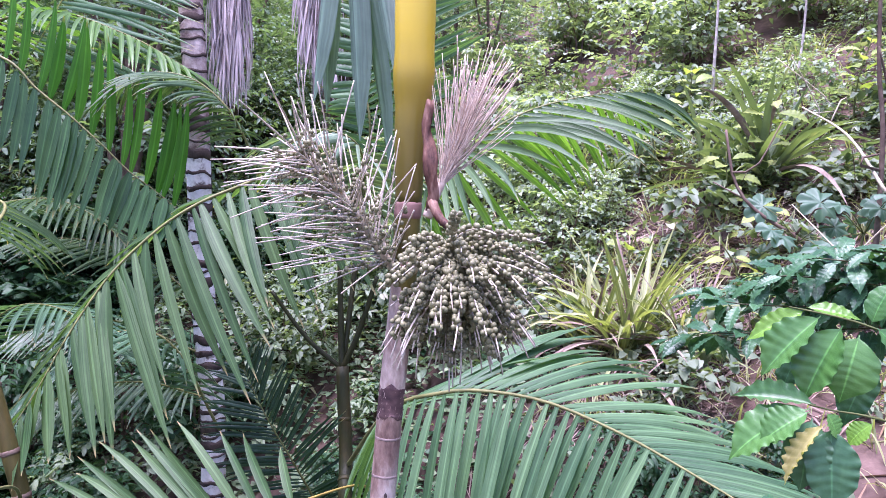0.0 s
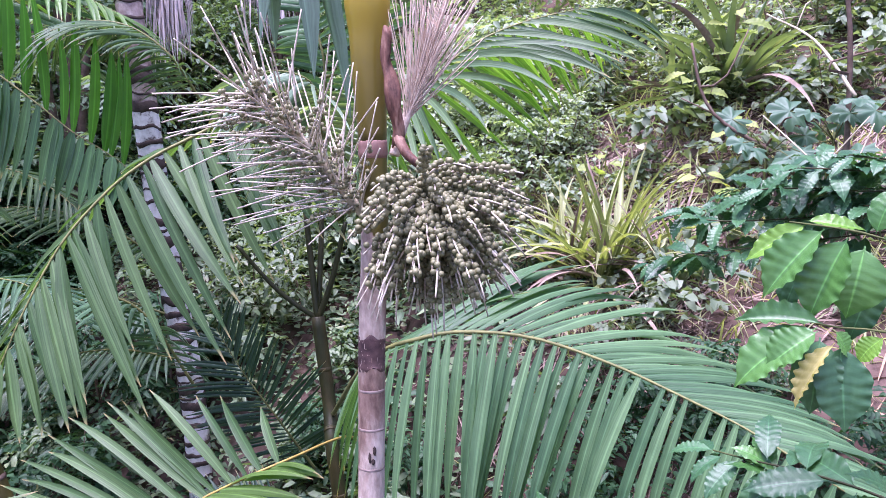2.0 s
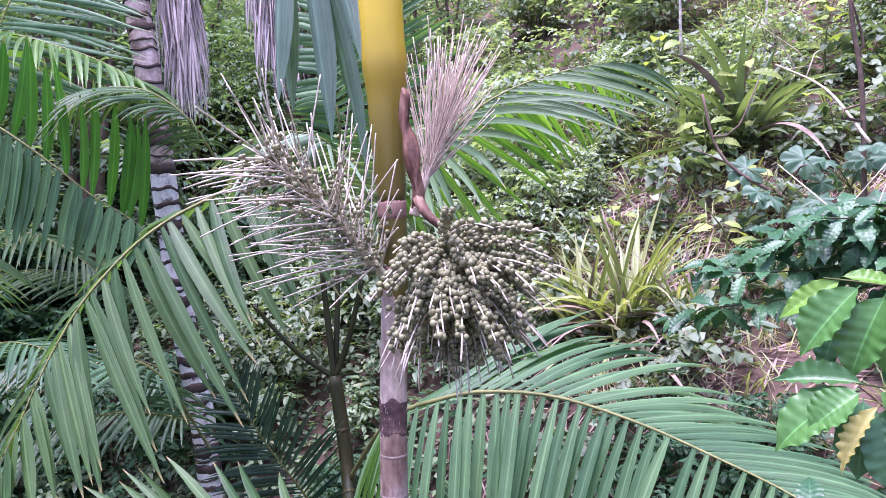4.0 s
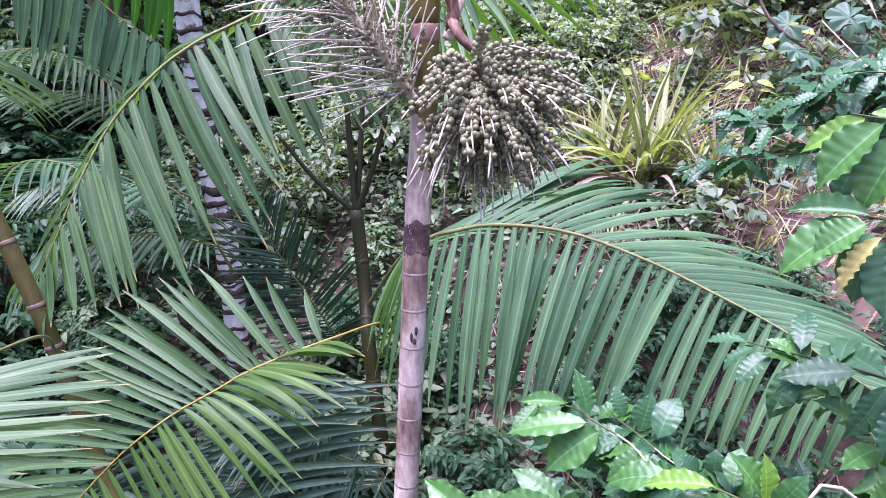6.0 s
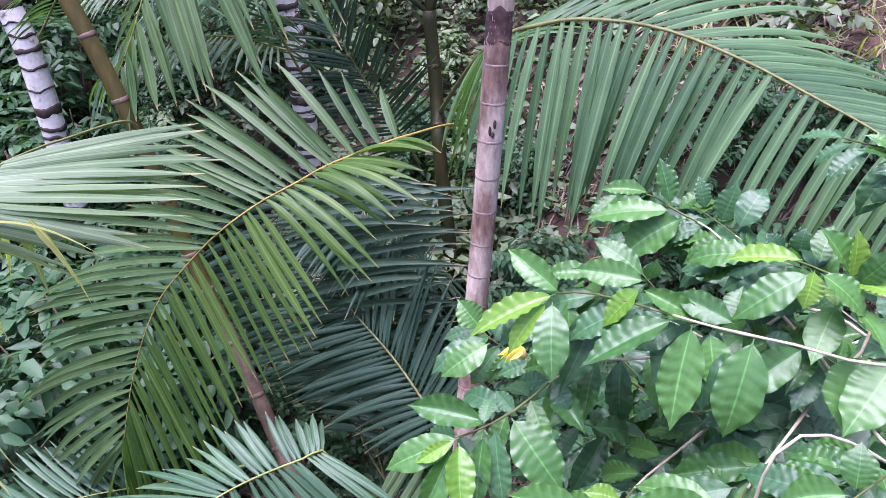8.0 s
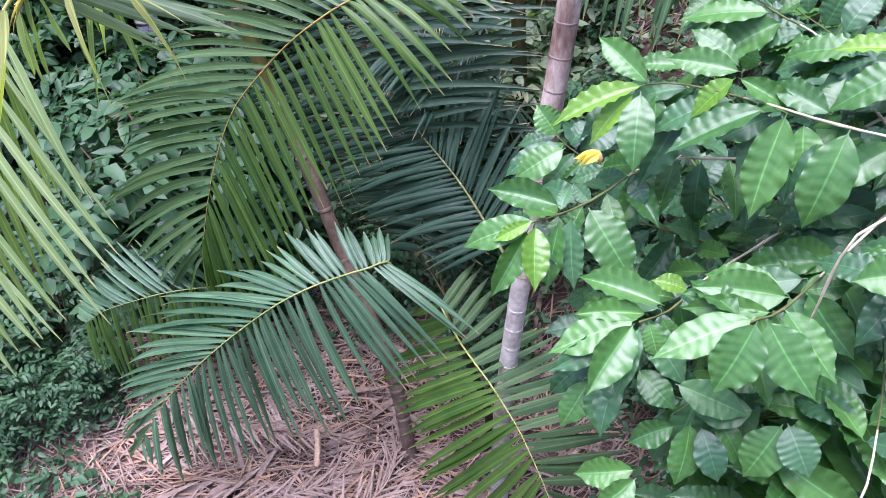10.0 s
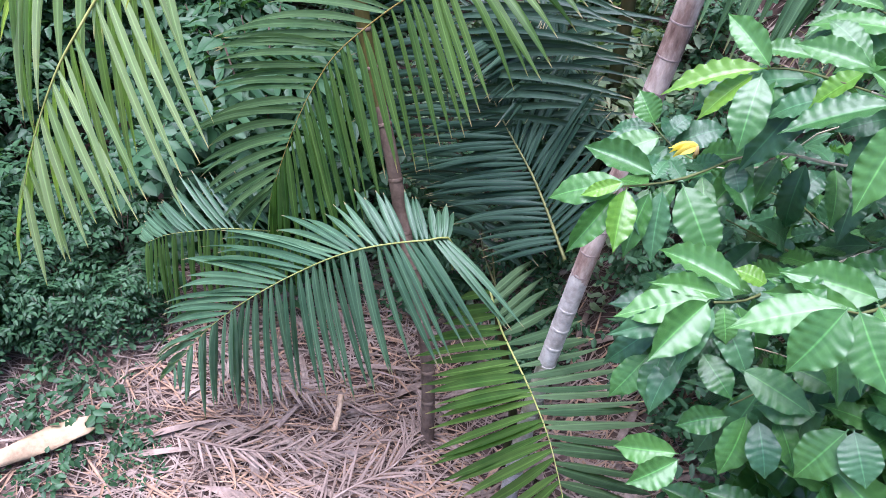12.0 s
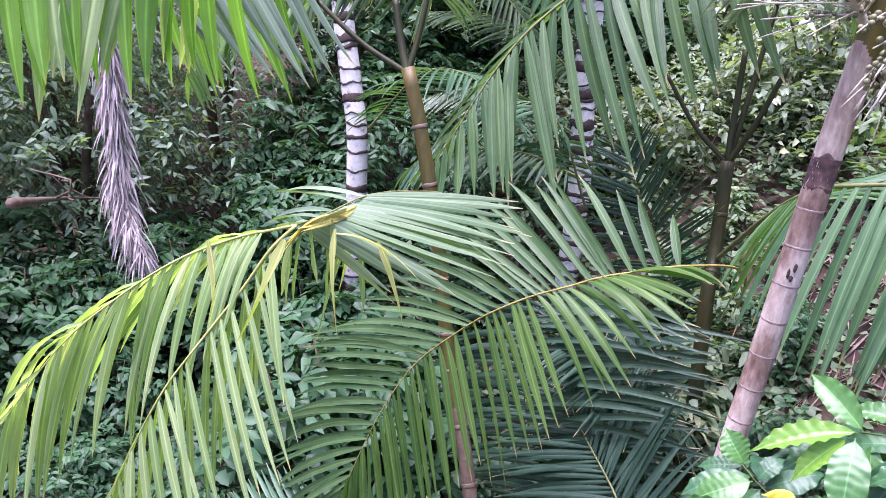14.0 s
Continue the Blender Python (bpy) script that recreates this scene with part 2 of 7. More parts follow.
M_FLOWER = leaf_material("yellow_petal", (0.62, 0.45, 0.04), (0.80, 0.66, 0.12), rough=0.5, spec=0.3, through_light=0.3, scale=30, bump=0.2)
# shade between low leaves is put into the dark end of this colour
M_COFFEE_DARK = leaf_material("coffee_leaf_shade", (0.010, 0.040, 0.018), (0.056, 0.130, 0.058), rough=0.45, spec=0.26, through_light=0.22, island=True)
M_YELLOW_LEAF = leaf_material("withered_leaf", (0.34, 0.31, 0.09), (0.52, 0.46, 0.20), old=(0.30, 0.12, 0.05), rough=0.5, scale=9, old_share=0.7, veins=0.03, midrib=1.2)
M_HERB = leaf_material("herb_leaf", (0.048, 0.085, 0.046), (0.215, 0.272, 0.175), old=(0.46, 0.41, 0.31), rough=0.5, island=True)
M_SLOPE = leaf_material("slope_leaf", (0.034, 0.080, 0.042), (0.20, 0.275, 0.15), old=(0.38, 0.33, 0.20), rough=0.5, island=True, old_share=0.93)
# haze over the slope is put into this paler, greyer leaf colour
M_HERB_BRIGHT = leaf_material("hazy_shrub_leaf", (0.115, 0.165, 0.105), (0.32, 0.39, 0.275), old=(0.50, 0.49, 0.36), rough=0.5, island=True, through_light=0.35)
M_FOREST = leaf_material("forest_leaf", (0.045, 0.095, 0.060), (0.20, 0.28, 0.18), rough=0.5, island=True, spec=0.3, through_light=0.35)
M_SWORD = leaf_material("sword_leaf", (0.10, 0.135, 0.055), (0.29, 0.32, 0.14), old=(0.52, 0.46, 0.30), rough=0.5, ribs=0.3, old_share=0.85, tip=(0.45, 0.36, 0.22))
M_SWORD_GREEN = leaf_material("sword_leaf_green", (0.06, 0.10, 0.05), (0.17, 0.22, 0.12), old=(0.34, 0.32, 0.2), rough=0.5, old_share=0.9)
M_BROADLEAF = leaf_material("lobed_leaf", (0.035, 0.09, 0.05), (0.09, 0.175, 0.105), rough=0.5, island=True)
M_DEAD_FROND = bark_material("dead_frond", [(0.3, (0.26, 0.21, 0.20)), (0.55, (0.54, 0.47, 0.45)), (0.8, (0.74, 0.68, 0.66))], 25, (1, 1, 0.2), bump=0.3)
M_STRAW = bark_material("straw_litter", [(0.25, (0.085, 0.058, 0.045)), (0.5, (0.25, 0.185, 0.150)), (0.8, (0.44, 0.36, 0.305))], 6, bump=0.3)
M_STRAW_RED = bark_material("rust_litter", [(0.3, (0.19, 0.11, 0.07)), (0.7, (0.44, 0.29, 0.19))], 8, bump=0.3)
M_TRUNK = bark_material("ringed_trunk", [(0.30, (0.085, 0.045, 0.034)), (0.43, (0.25, 0.165, 0.128)), (0.60, (0.54, 0.445, 0.375))], 16, (1, 1, 0.35), bump=0.5, fine=110)
M_TRUNK_DARK = bark_material("trunk_dark_band", [(0.35, (0.035, 0.02, 0.022)), (0.6, (0.13, 0.075, 0.07)), (0.8, (0.30, 0.2, 0.18))], 14, bump=0.4)
M_TRUNK_LOW = bark_material("lichen_trunk", [(0.3, (0.25, 0.215, 0.18)), (0.6, (0.46, 0.425, 0.375))], 18, bump=0.5)
M_BAND_WHITE = bark_material("white_bark", [(0.34, (0.12, 0.09, 0.08)), (0.43, (0.60, 0.57, 0.55)), (0.8, (0.84, 0.82, 0.80))], 14, bump=0.4)
M_BAND_DARK = bark_material("leaf_scar", [(0.35, (0.020, 0.014, 0.012)), (0.7, (0.085, 0.060, 0.050))], 12, bump=0.6)
M_BAND_BROWN = bark_material("brown_bark", [(0.32, (0.075, 0.045, 0.040)), (0.46, (0.30, 0.22, 0.20)), (0.7, (0.56, 0.47, 0.43))], 16, bump=0.6)
M_SHAFT_OLIVE = bark_material("olive_crownshaft", [(0.3, (0.05, 0.045, 0.01)), (0.7, (0.125, 0.105, 0.022))], 7, (1, 1, 0.2), rough=0.36, bump=0.06, fine=40)
M_RING_PINK = bark_material("pink_node", [(0.3, (0.17, 0.09, 0.075)), (0.7, (0.33, 0.20, 0.17))], 20, bump=0.2)
M_SPATHE = bark_material("dry_spathe", [(0.36, (0.04, 0.016, 0.012)), (0.5, (0.15, 0.072, 0.050)), (0.7, (0.38, 0.25, 0.185))], 30, (1, 1, 0.3), rough=0.65, bump=0.6)
M_RACHILLA = bark_material("pale_rachilla", [(0.3, (0.36, 0.31, 0.23)), (0.7, (0.62, 0.56, 0.46))], 30, bump=0.3)
M_BROOM = bark_material("dry_flower_stalk", [(0.3, (0.44, 0.33, 0.25)), (0.7, (0.68, 0.57, 0.46))], 30, bump=0.3)
M_BERRY = leaf_material("green_berry", (0.080, 0.086, 0.040), (0.23, 0.225, 0.120), rough=0.45, spec=0.35, through_light=0.0, island=True, scale=40)
M_STEM_GREEN = bark_material("green_stem", [(0.3, (0.012, 0.013, 0.004)), (0.5, (0.028, 0.031, 0.008)), (0.72, (0.075, 0.05, 0.018))], 8, (1, 1, 0.3), rough=0.55, bump=0.25)
M_STEM_BROWN = bark_material("brown_stem", [(0.3, (0.055, 0.034, 0.024)), (0.6, (0.15, 0.105, 0.078))], 10, bump=0.4)
M_TWIG = bark_material("pale_twig", [(0.3, (0.27, 0.225, 0.14)), (0.7, (0.58, 0.52, 0.38))], 25, bump=0.4)
M_TWIG_GREEN = bark_material("green_twig", [(0.3, (0.05, 0.065, 0.018)), (0.7, (0.12, 0.135, 0.045))], 25, bump=0.2)
M_WOOD = bark_material("cut_wood", [(0.3, (0.25, 0.16, 0.10)), (0.7, (0.55, 0.40, 0.27))], 20, bump=0.5)
M_SOIL = bark_material("hill_soil", [(0.3, (0.026, 0.017, 0.013)), (0.5, (0.085, 0.054, 0.043)), (0.75, (0.19, 0.13, 0.108))], 2.2, bump=0.8, fine=26.0, rough=0.95)


# ---------------------------------------------------------------- ground
def ground_height(x, y):
    """Flat shady floor round the palms, then a steep bank and a long hillside."""
    s = y + 0.6 * max(x, -1.5) + 0.25 * min(0.0, x + 1.5)
    t = min(1.0, max(0.0, (s - 1.75) / 2.45))
    h = 0.2 + 2.05 * t * t * (3 - 2 * t)
    if s > 4.2:
        h += (s - 4.2) * 0.5
    h += 0.10 * noise.noise((x * 0.9, y * 0.9, 0.0)) + 0.035 * noise.noise((x * 4.0, y * 4.0, 3.0))
    return h


def build_ground():
    # one sheet: fine near the palms, coarse towards the horizon
    def axis(c, near, far):
        out = [c + i * 0.09 for i in range(int(-near / 0.09), int(near / 0.09) + 1)]
        step, hi, lo = 0.12, out[-1], out[0]
        while hi < far:
            step *= 1.28
            hi += step
            out.append(hi)
            lo -= step
            out.insert(0, lo)
        return out
    xs, ys = axis(-0.6, 3.4, 400), axis(2.6, 3.4, 400)
    verts = [(x, y, ground_height(x, y) if max(abs(x), abs(y)) < 60 else 30.0 * (1 if y > 0 else 0.0) + 0.2) for y in ys for x in xs]
    w = len(xs)
    faces = [(j * w + i, j * w + i + 1, (j + 1) * w + i + 1, (j + 1) * w + i) for j in range(len(ys) - 1) for i in range(w - 1)]
    ob = new("ground", mesh_of("ground", verts, faces))
    ob.data.materials.append(M_SOIL)
    tagged(ob, "brown leaf-strewn soil of a steep hillside garden", "ground", "", "structure")
    WORLD[ob] = V(0, 0, 0)
    return ob


GROUND = build_ground()


def on_ground(x, y, up=0.0):
    return V(x, y, ground_height(x, y) + up)


# ---------------------------------------------------------------- palm fronds
def blade(d, w, length, width, droop, fold, segs, twist=0.0, notch=False):
    """A long folded leaflet from the origin: starts along d, its width along w, bending down by droop."""
    verts, faces = [], []
    p = V(0, 0, 0)
    d = d.normalized()
    w = (w - d * w.dot(d)).normalized()
    for i in range(segs + 1):
        s = i / segs
        prof = (0.35 + 0.65 * min(1.0, s / 0.22)) * (1.0 if s < 0.5 else max(0.0, 1 - ((s - 0.5) / 0.5) ** 1.7))
        hw = width * 0.5 * max(prof, 0.03)
        n = w.cross(d)
        sink = n * (fold * hw)
        verts += [p + w * hw - sink, p.copy(), p - w * hw - sink]
        p = p + d * (length / segs)
        d = (d + V(0, 0, -1) * (droop * (0.35 + s) / segs)).normalized()
        if twist:
            w = Matrix.Rotation(twist / segs, 3, d) @ w
        w = (w - d * w.dot(d)).normalized()
        if i:
            a = (i - 1) * 3
            faces += [(a, a + 1, a + 4, a + 3), (a + 1, a + 2, a + 5, a + 4)]
    return verts, faces


def frond(parent, ctrl, pairs, length, width, mat, up=(0, 0, 1), plus=(1, 95, 35, 10, 1.0), minus=None, bare=0.0, radius=0.007, fold=0.7, seed=1,
          profile=(0.6, 0.45), label="", segs=7, rach=None, ragged=0.02, stray=5.0, mat2=None):
    """A feather leaf: midrib along ctrl from base to tip. plus, minus: what its two rows of leaflets have of
    length, angle to the midrib at base and tip, lift out of the leaf's plane, and droop. plus is the row along midrib x up."""
    rng = random.Random(seed)
    minus = minus or plus
    pts = curve_points(ctrl, 40)
    base = pts[0].copy()
    v, f = tube_data([p - base for p in pts], [radius * (1 - 0.82 * i / 39) for i in range(40)], 6)
    rib = link_mesh("frond", mesh_of("frond", v, f), rach or M_RACHIS, parent, base, label)
    up = V(up)
    for k in range(pairs):
        u = bare + (1 - bare) * (k + 0.3) / pairs
        i = min(38, int(u * 39))
        at = pts[i].lerp(pts[i + 1], u * 39 - i)
        t = (pts[min(39, i + 2)] - pts[max(0, i - 2)]).normalized()
        s = t.cross(up).normalized()
        n = s.cross(t)
        un = (u - bare) / (1 - bare)
        grow = profile[0] + (1 - profile[0]) * min(1, un / 0.3) if un < 0.35 else 1 - (1 - profile[1]) * ((un - 0.35) / 0.65) ** 1.6
        for side, (share, a0, a1, lift, droop) in ((1, plus), (-1, minus)):
            if rng.random() < ragged:
                continue
            ang = radians(a0 + (a1 - a0) * un ** 0.8 + rng.uniform(-stray, stray))
            lf = radians(lift + rng.uniform(-1.6, 1.6) * stray)
            d = t * math.cos(ang) + (s * side * math.cos(lf) + n * math.sin(lf)) * math.sin(ang)
            w = (n * math.cos(lf) - s * side * math.sin(lf)).cross(d) * side
            le = length * share * grow * rng.uniform(0.88, 1.07)
            vv, ff = blade(d, w, le, width * rng.uniform(0.85, 1.1) * (0.7 + 0.3 * grow), droop * rng.uniform(0.7, 1.3), fold, segs, rng.uniform(-0.6, 0.6))
            link_mesh("leaflet", mesh_of("leaflet", vv, ff, across=3), mat if side > 0 or mat2 is None else mat2, rib, at + t * rng.uniform(-0.004, 0.004))
    return rib


def along(ctrl, u):
    """Point at share u of a smooth line whose control points are evenly keyed."""
    c = [V(p) for p in ctrl]
    c = [c[0] * 2 - c[1]] + c + [c[-1] * 2 - c[-2]]
    j = min(len(c) - 4, int(u * (len(c) - 3)))
    t = u * (len(c) - 3) - j
    a, b, d, e = c[j], c[j + 1], c[j + 2], c[j + 3]
    return 0.5 * ((2 * b) + (d - a) * t + (2 * a - 5 * b + 4 * d - e) * t * t + (3 * b - a - 3 * d + e) * t ** 3)


def ribbon(p, q, r, w, width, fold, segs, twist=0.0):
    """A folded leaflet from p to r, bent towards q, its width along w."""
    verts, faces = [], []
    for i in range(segs + 1):
        s = i / segs
        at = p * (1 - s) ** 2 + q * (2 * s * (1 - s)) + r * s * s
        d = ((q - p) * (1 - s) + (r - q) * s).normalized()
        ww = (w - d * w.dot(d)).normalized()
        if twist:
            ww = Matrix.Rotation(twist * s, 3, d) @ ww
        prof = (0.35 + 0.65 * min(1.0, s / 0.2)) * (1.0 if s < 0.5 else max(0.0, 1 - ((s - 0.5) / 0.5) ** 1.8))
        hw = width * 0.5 * max(prof, 0.03)
        sink = ww.cross(d) * (fold * hw)
        verts += [at + ww * hw - sink, at.copy(), at - ww * hw - sink]
        if i:
            a = (i - 1) * 3
            faces += [(a, a + 1, a + 4, a + 3), (a + 1, a + 2, a + 5, a + 4)]
    return verts, faces


def feather(parent, stalk, rows, counts, width, mats, seed, radius=0.006, rach=None, sag=(0.10, 0.12), stray=0.02, ragged=0.02, fold=0.6, label=""):
    """A feather leaf drawn between lines: rows of (midrib, tip of one leaflet row, tip of the other)."""
    rng = random.Random(seed)
    mid = [r[0] for r in rows]
    pts = [V(p) for p in curve_points(list(stalk) + mid, 48)]
    base = pts[0].copy()
    v, f = tube_data([p - base for p in pts], [radius * (1 - 0.8 * i / 47) for i in range(48)], 6)
    rib = link_mesh("frond", mesh_of("frond", v, f), rach or M_RACHIS, parent, base, label)
    for side in (0, 1):
        tips = [r[1 + side] for r in rows]
        for k in range(counts[side]):
            u = min(1.0, max(0.0, (k + 0.5 + rng.uniform(-0.3, 0.3)) / counts[side]))
            if rng.random() < ragged:
                continue
            p, r = along(mid, u), along(tips, u)
            t = (along(mid, min(1, u + 0.02)) - along(mid, max(0, u - 0.02))).normalized()
            le = (r - p).length
            r = p + (r - p) * rng.uniform(0.9, 1.06) + V(rng.gauss(0, stray), rng.gauss(0, stray), rng.gauss(0, stray)) * le * 2
            q = p.lerp(r, 0.5) + V(0, 0, sag[side] * le * rng.uniform(0.5, 1.5)) + t * (0.05 * le)
            w = t + V(0, 0, rng.uniform(-0.15, 0.15)) + V(rng.uniform(-0.2, 0.2), rng.uniform(-0.3, 0.3), 0)
            vv, ff = ribbon(V(0, 0, 0), q - p, r - p, w, width * rng.uniform(0.82, 1.12), fold, 8, rng.uniform(-0.5, 0.5))
            link_mesh("leaflet", mesh_of("leaflet", vv, ff, across=3), mats[side], rib, p)
    return rib


def ringed_trunk(parent, ctrl, radii, mats, rings, sides=44, name="trunk"):
    """A trunk whose nodes stand slightly proud; mats: list of (share of height, material) by pieces."""
    n = 460
    pts = curve_points(ctrl, n)
    base = pts[0].copy()
    rr = []
    for i in range(n):
        u = i / (n - 1)
        j = u * (len(radii) - 1)
        a = min(len(radii) - 2, int(j))
        r = radii[a] + (radii[a + 1] - radii[a]) * (j - a)
        rr.append(r)
    v, f = tube_data([p - base for p in pts], rr, sides, 0.02)
    me = mesh_of(name, v, f)
    for _, m in mats:
        me.materials.append(m)
    for poly in me.polygons:
        u = min(n - 2, poly.index // sides) / (n - 1)
        for k, (share, _) in enumerate(mats):
            if u <= share + 0.006 * math.sin(2.1 * 2 * math.pi * (poly.index % sides) / sides + k):
                poly.material_index = k
                break
    ob = link_mesh(name, me, None, parent, base)
    for u, thick, proud, m in rings:
        i = u * (n - 1)
        a = min(n - 2, int(i))
        p = pts[a].lerp(pts[a + 1], i - a)
        t = (pts[a + 1] - pts[a]).normalized()
        r = rr[a]
        tilt = Matrix.Rotation(RNG.uniform(-0.08, 0.08), 3, "X") @ t
        q = [p - tilt * thick * 0.5, p - tilt * thick * 0.3, p + tilt * thick * 0.3, p + tilt * thick * 0.5]
        vv, ff = tube_data([x - p for x in q], [r * 1.0, r + proud, r + proud * 0.8, r * 1.0], sides, 0.025)
        link_mesh("ring", mesh_of("ring", vv, ff), m, ob, p)
    return ob


# ---------------------------------------------------------------- the fruiting palm
ICO_BM = bmesh.new()
bmesh.ops.create_icosphere(ICO_BM, subdivisions=2, radius=1.0)
ICO_V = [v.co.copy() for v in ICO_BM.verts]
ICO_F = [tuple(v.index for v in f.verts) for f in ICO_BM.faces]
ICO_BM.free()

M_TRUNK_LINE = bark_material("trunk_node", [(0.3, (0.11, 0.070, 0.060)), (0.7, (0.40, 0.31, 0.27))], 20, bump=0.3)
palm_base = on_ground(-0.19, 1.86)
palm = thing("fruiting_palm", palm_base, "slender ringed palm with yellow crownshaft and hanging green fruit", "palm tree")
TRUNK = [tuple(palm_base + V(0, 0, -0.05)), (-0.206, 1.900, 0.994), (-0.147, 1.970, 2.135), (-0.129, 2.000, 2.535), (-0.112, 2.000, 2.734), (-0.105, 2.000, 2.926)]
ringed_trunk(palm, TRUNK, [0.034, 0.030, 0.027, 0.026, 0.0255, 0.026, 0.026], [(0.45, M_TRUNK_LOW), (0.935, M_TRUNK), (1.0, M_SHAFT_OLIVE)],
             [(0.10 + 0.028 * k, 0.012, 0.0009, M_TRUNK_LOW) for k in range(12)] + [(0.455 + 0.0285 * k, 0.005, 0.0006, M_TRUNK_LINE) for k in range(14)]
             + [(0.955, 0.012, 0.0015, M_RING_PINK), (0.995, 0.034, 0.0012, M_RING_PINK)])
def trunk_band(lo, hi, mat, seed):
    # weathered dark sleeve of bark with a ragged edge
    pts = curve_points(TRUNK, 400)
    a, b = int(lo * 399), int(hi * 399)
    base = pts[a].copy()
    v, f = tube_data([q - base for q in pts[a:b]], [0.0262] * (b - a), 40)
    n = len(v) // 40
    v = [q + V(0, 0, 0.02 * noise.noise((q.x * 45, q.y * 45, seed + (i // 40) * 0.02))) if i // 40 in (0, n - 1) else q for i, q in enumerate(v)]
    link_mesh("bark_band", mesh_of("bark_band", v, f), mat, palm, base, "dark weathered band of bark")


def trunk_scar(at, size):
    # dark weathered wound in the bark
    at = V(at)
    vv = [V(p.x * size[0], p.y * 0.0035, p.z * size[1]) * (1 + 0.35 * noise.noise((p.x * 3 + at.z * 9, p.y * 3, p.z * 3))) for p in ICO_V]
    link_mesh("scar", mesh_of("scar", vv, ICO_F), M_BAND_DARK, palm, at)


SHAFT = [(-0.105, 2.000, 2.926), (-0.104, 2.000, 3.048), (-0.101, 2.000, 3.164), (-0.102, 2.000, 3.322), (-0.106, 2.000, 3.493), (-0.124, 2.050, 3.795)]


def crownshaft():
    pts = curve_points(SHAFT, 60)
    total = (pts[-1] - pts[0]).length
    rr = []
    for p in pts:
        h = (p - pts[0]).length
        r = 0.0262 + 0.0095 * min(1, h / 0.20)
        if h > 0.20:
            r += 0.0045 * math.exp(-((h - 0.245) / 0.035) ** 2) + 0.0045 * min(1, (h - 0.2) / 0.15)
        rr.append(r)
    base = pts[0].copy()
    v, f = tube_data([p - base for p in pts], rr, 28)
    me = mesh_of("crownshaft", v, f)
    me.materials.append(M_SHAFT_BLEND)
    return link_mesh("crownshaft", me, None, palm, base, "glossy yellow crownshaft, olive towards its foot")


def shaft_blend():
    m, nodes, links = material("crownshaft_skin")
    p = nodes["Principled BSDF"]
    tc = nodes.new("ShaderNodeTexCoord")
    sep = nodes.new("ShaderNodeSeparateXYZ")
    links.new(tc.outputs["Object"], sep.inputs[0])
    n1 = noise_node(nodes, links, 9, 5, stretch=(1, 1, 0.25))
    add = nodes.new("ShaderNodeMath")
    add.operation = "MULTIPLY_ADD"
    links.new(n1.outputs["Fac"], add.inputs[0])
    add.inputs[1].default_value = 0.12
    links.new(sep.outputs["Z"], add.inputs[2])
    r = ramp_node(nodes, [(0.06, (0.085, 0.072, 0.014)), (0.20, (0.16, 0.125, 0.014)), (0.30, (0.30, 0.22, 0.012)), (0.38, (0.56, 0.41, 0.025)), (0.6, (0.62, 0.48, 0.06))])
    links.new(add.outputs[0], r.inputs["Fac"])
    links.new(r.outputs["Color"], p.inputs["Base Color"])
    p.inputs["Roughness"].default_value = 0.33
    b = nodes.new("ShaderNodeBump")
    b.inputs["Strength"].default_value = 0.08
    n2 = noise_node(nodes, links, 60, 3, stretch=(1, 1, 0.1))
    links.new(n2.outputs["Fac"], b.inputs["Height"])
    links.new(b.outputs["Normal"], p.inputs["Normal"])
    return m


for at, size in (((-0.126, 1.958, 2.337), (0.0035, 0.010)), ((-0.136, 1.958, 2.322), (0.003, 0.012)), ((-0.130, 1.958, 2.314), (0.004, 0.007))):
    trunk_scar(at, size)
trunk_band(0.842, 0.868, M_TRUNK_DARK, 3.0)
M_SHAFT_BLEND = shaft_blend()
crownshaft()


def spathe():
    # dry boat-shaped sheath standing against the crownshaft
    pts = curve_points([(-0.049, 1.950, 2.915), (-0.047, 1.940, 2.984), (-0.060, 1.950, 3.049), (-0.059, 1.950, 3.122)], 16)
    base = pts[0].copy()
    verts, faces = [], []
    for i, p in enumerate(pts):
        s = i / 15
        hw = 0.011 * math.sin(math.pi * min(1, 0.15 + s * 0.85)) + 0.002
        for k in range(7):
            a = math.pi * (0.1 + 0.8 * k / 6)
            verts.append(p - base + V(math.cos(a) * hw * 0.9 + 0.004 * math.sin(s * 14 + k), -math.sin(a) * hw * 0.7 + 0.004, 0.003 * math.sin(k * 2.1 + i)))
    for i in range(15):
        for k in range(6):
            a = i * 7 + k
            faces.append((a, a + 1, a + 8, a + 7))
    ob = link_mesh("spathe", mesh_of("spathe", verts, faces), M_SPATHE, palm, base, "dry reddish brown curled spathe")
    sol = ob.modifiers.new("thickness", "SOLIDIFY")
    sol.thickness = 0.003
    tube("bract", [(-0.048, 1.950, 2.930), (-0.028, 1.930, 2.900), (0.011, 1.900, 2.870), (0.019, 1.880, 2.842)], 0.010, 0.006, M_SPATHE, palm, 8, 10, 0.3)


spathe()


def rachilla_mesh(points, r0, r1):
    n = len(points)
    return tube_data(points, [r0 + (r1 - r0) * i / (n - 1) for i in range(n)], 5, 0.25)


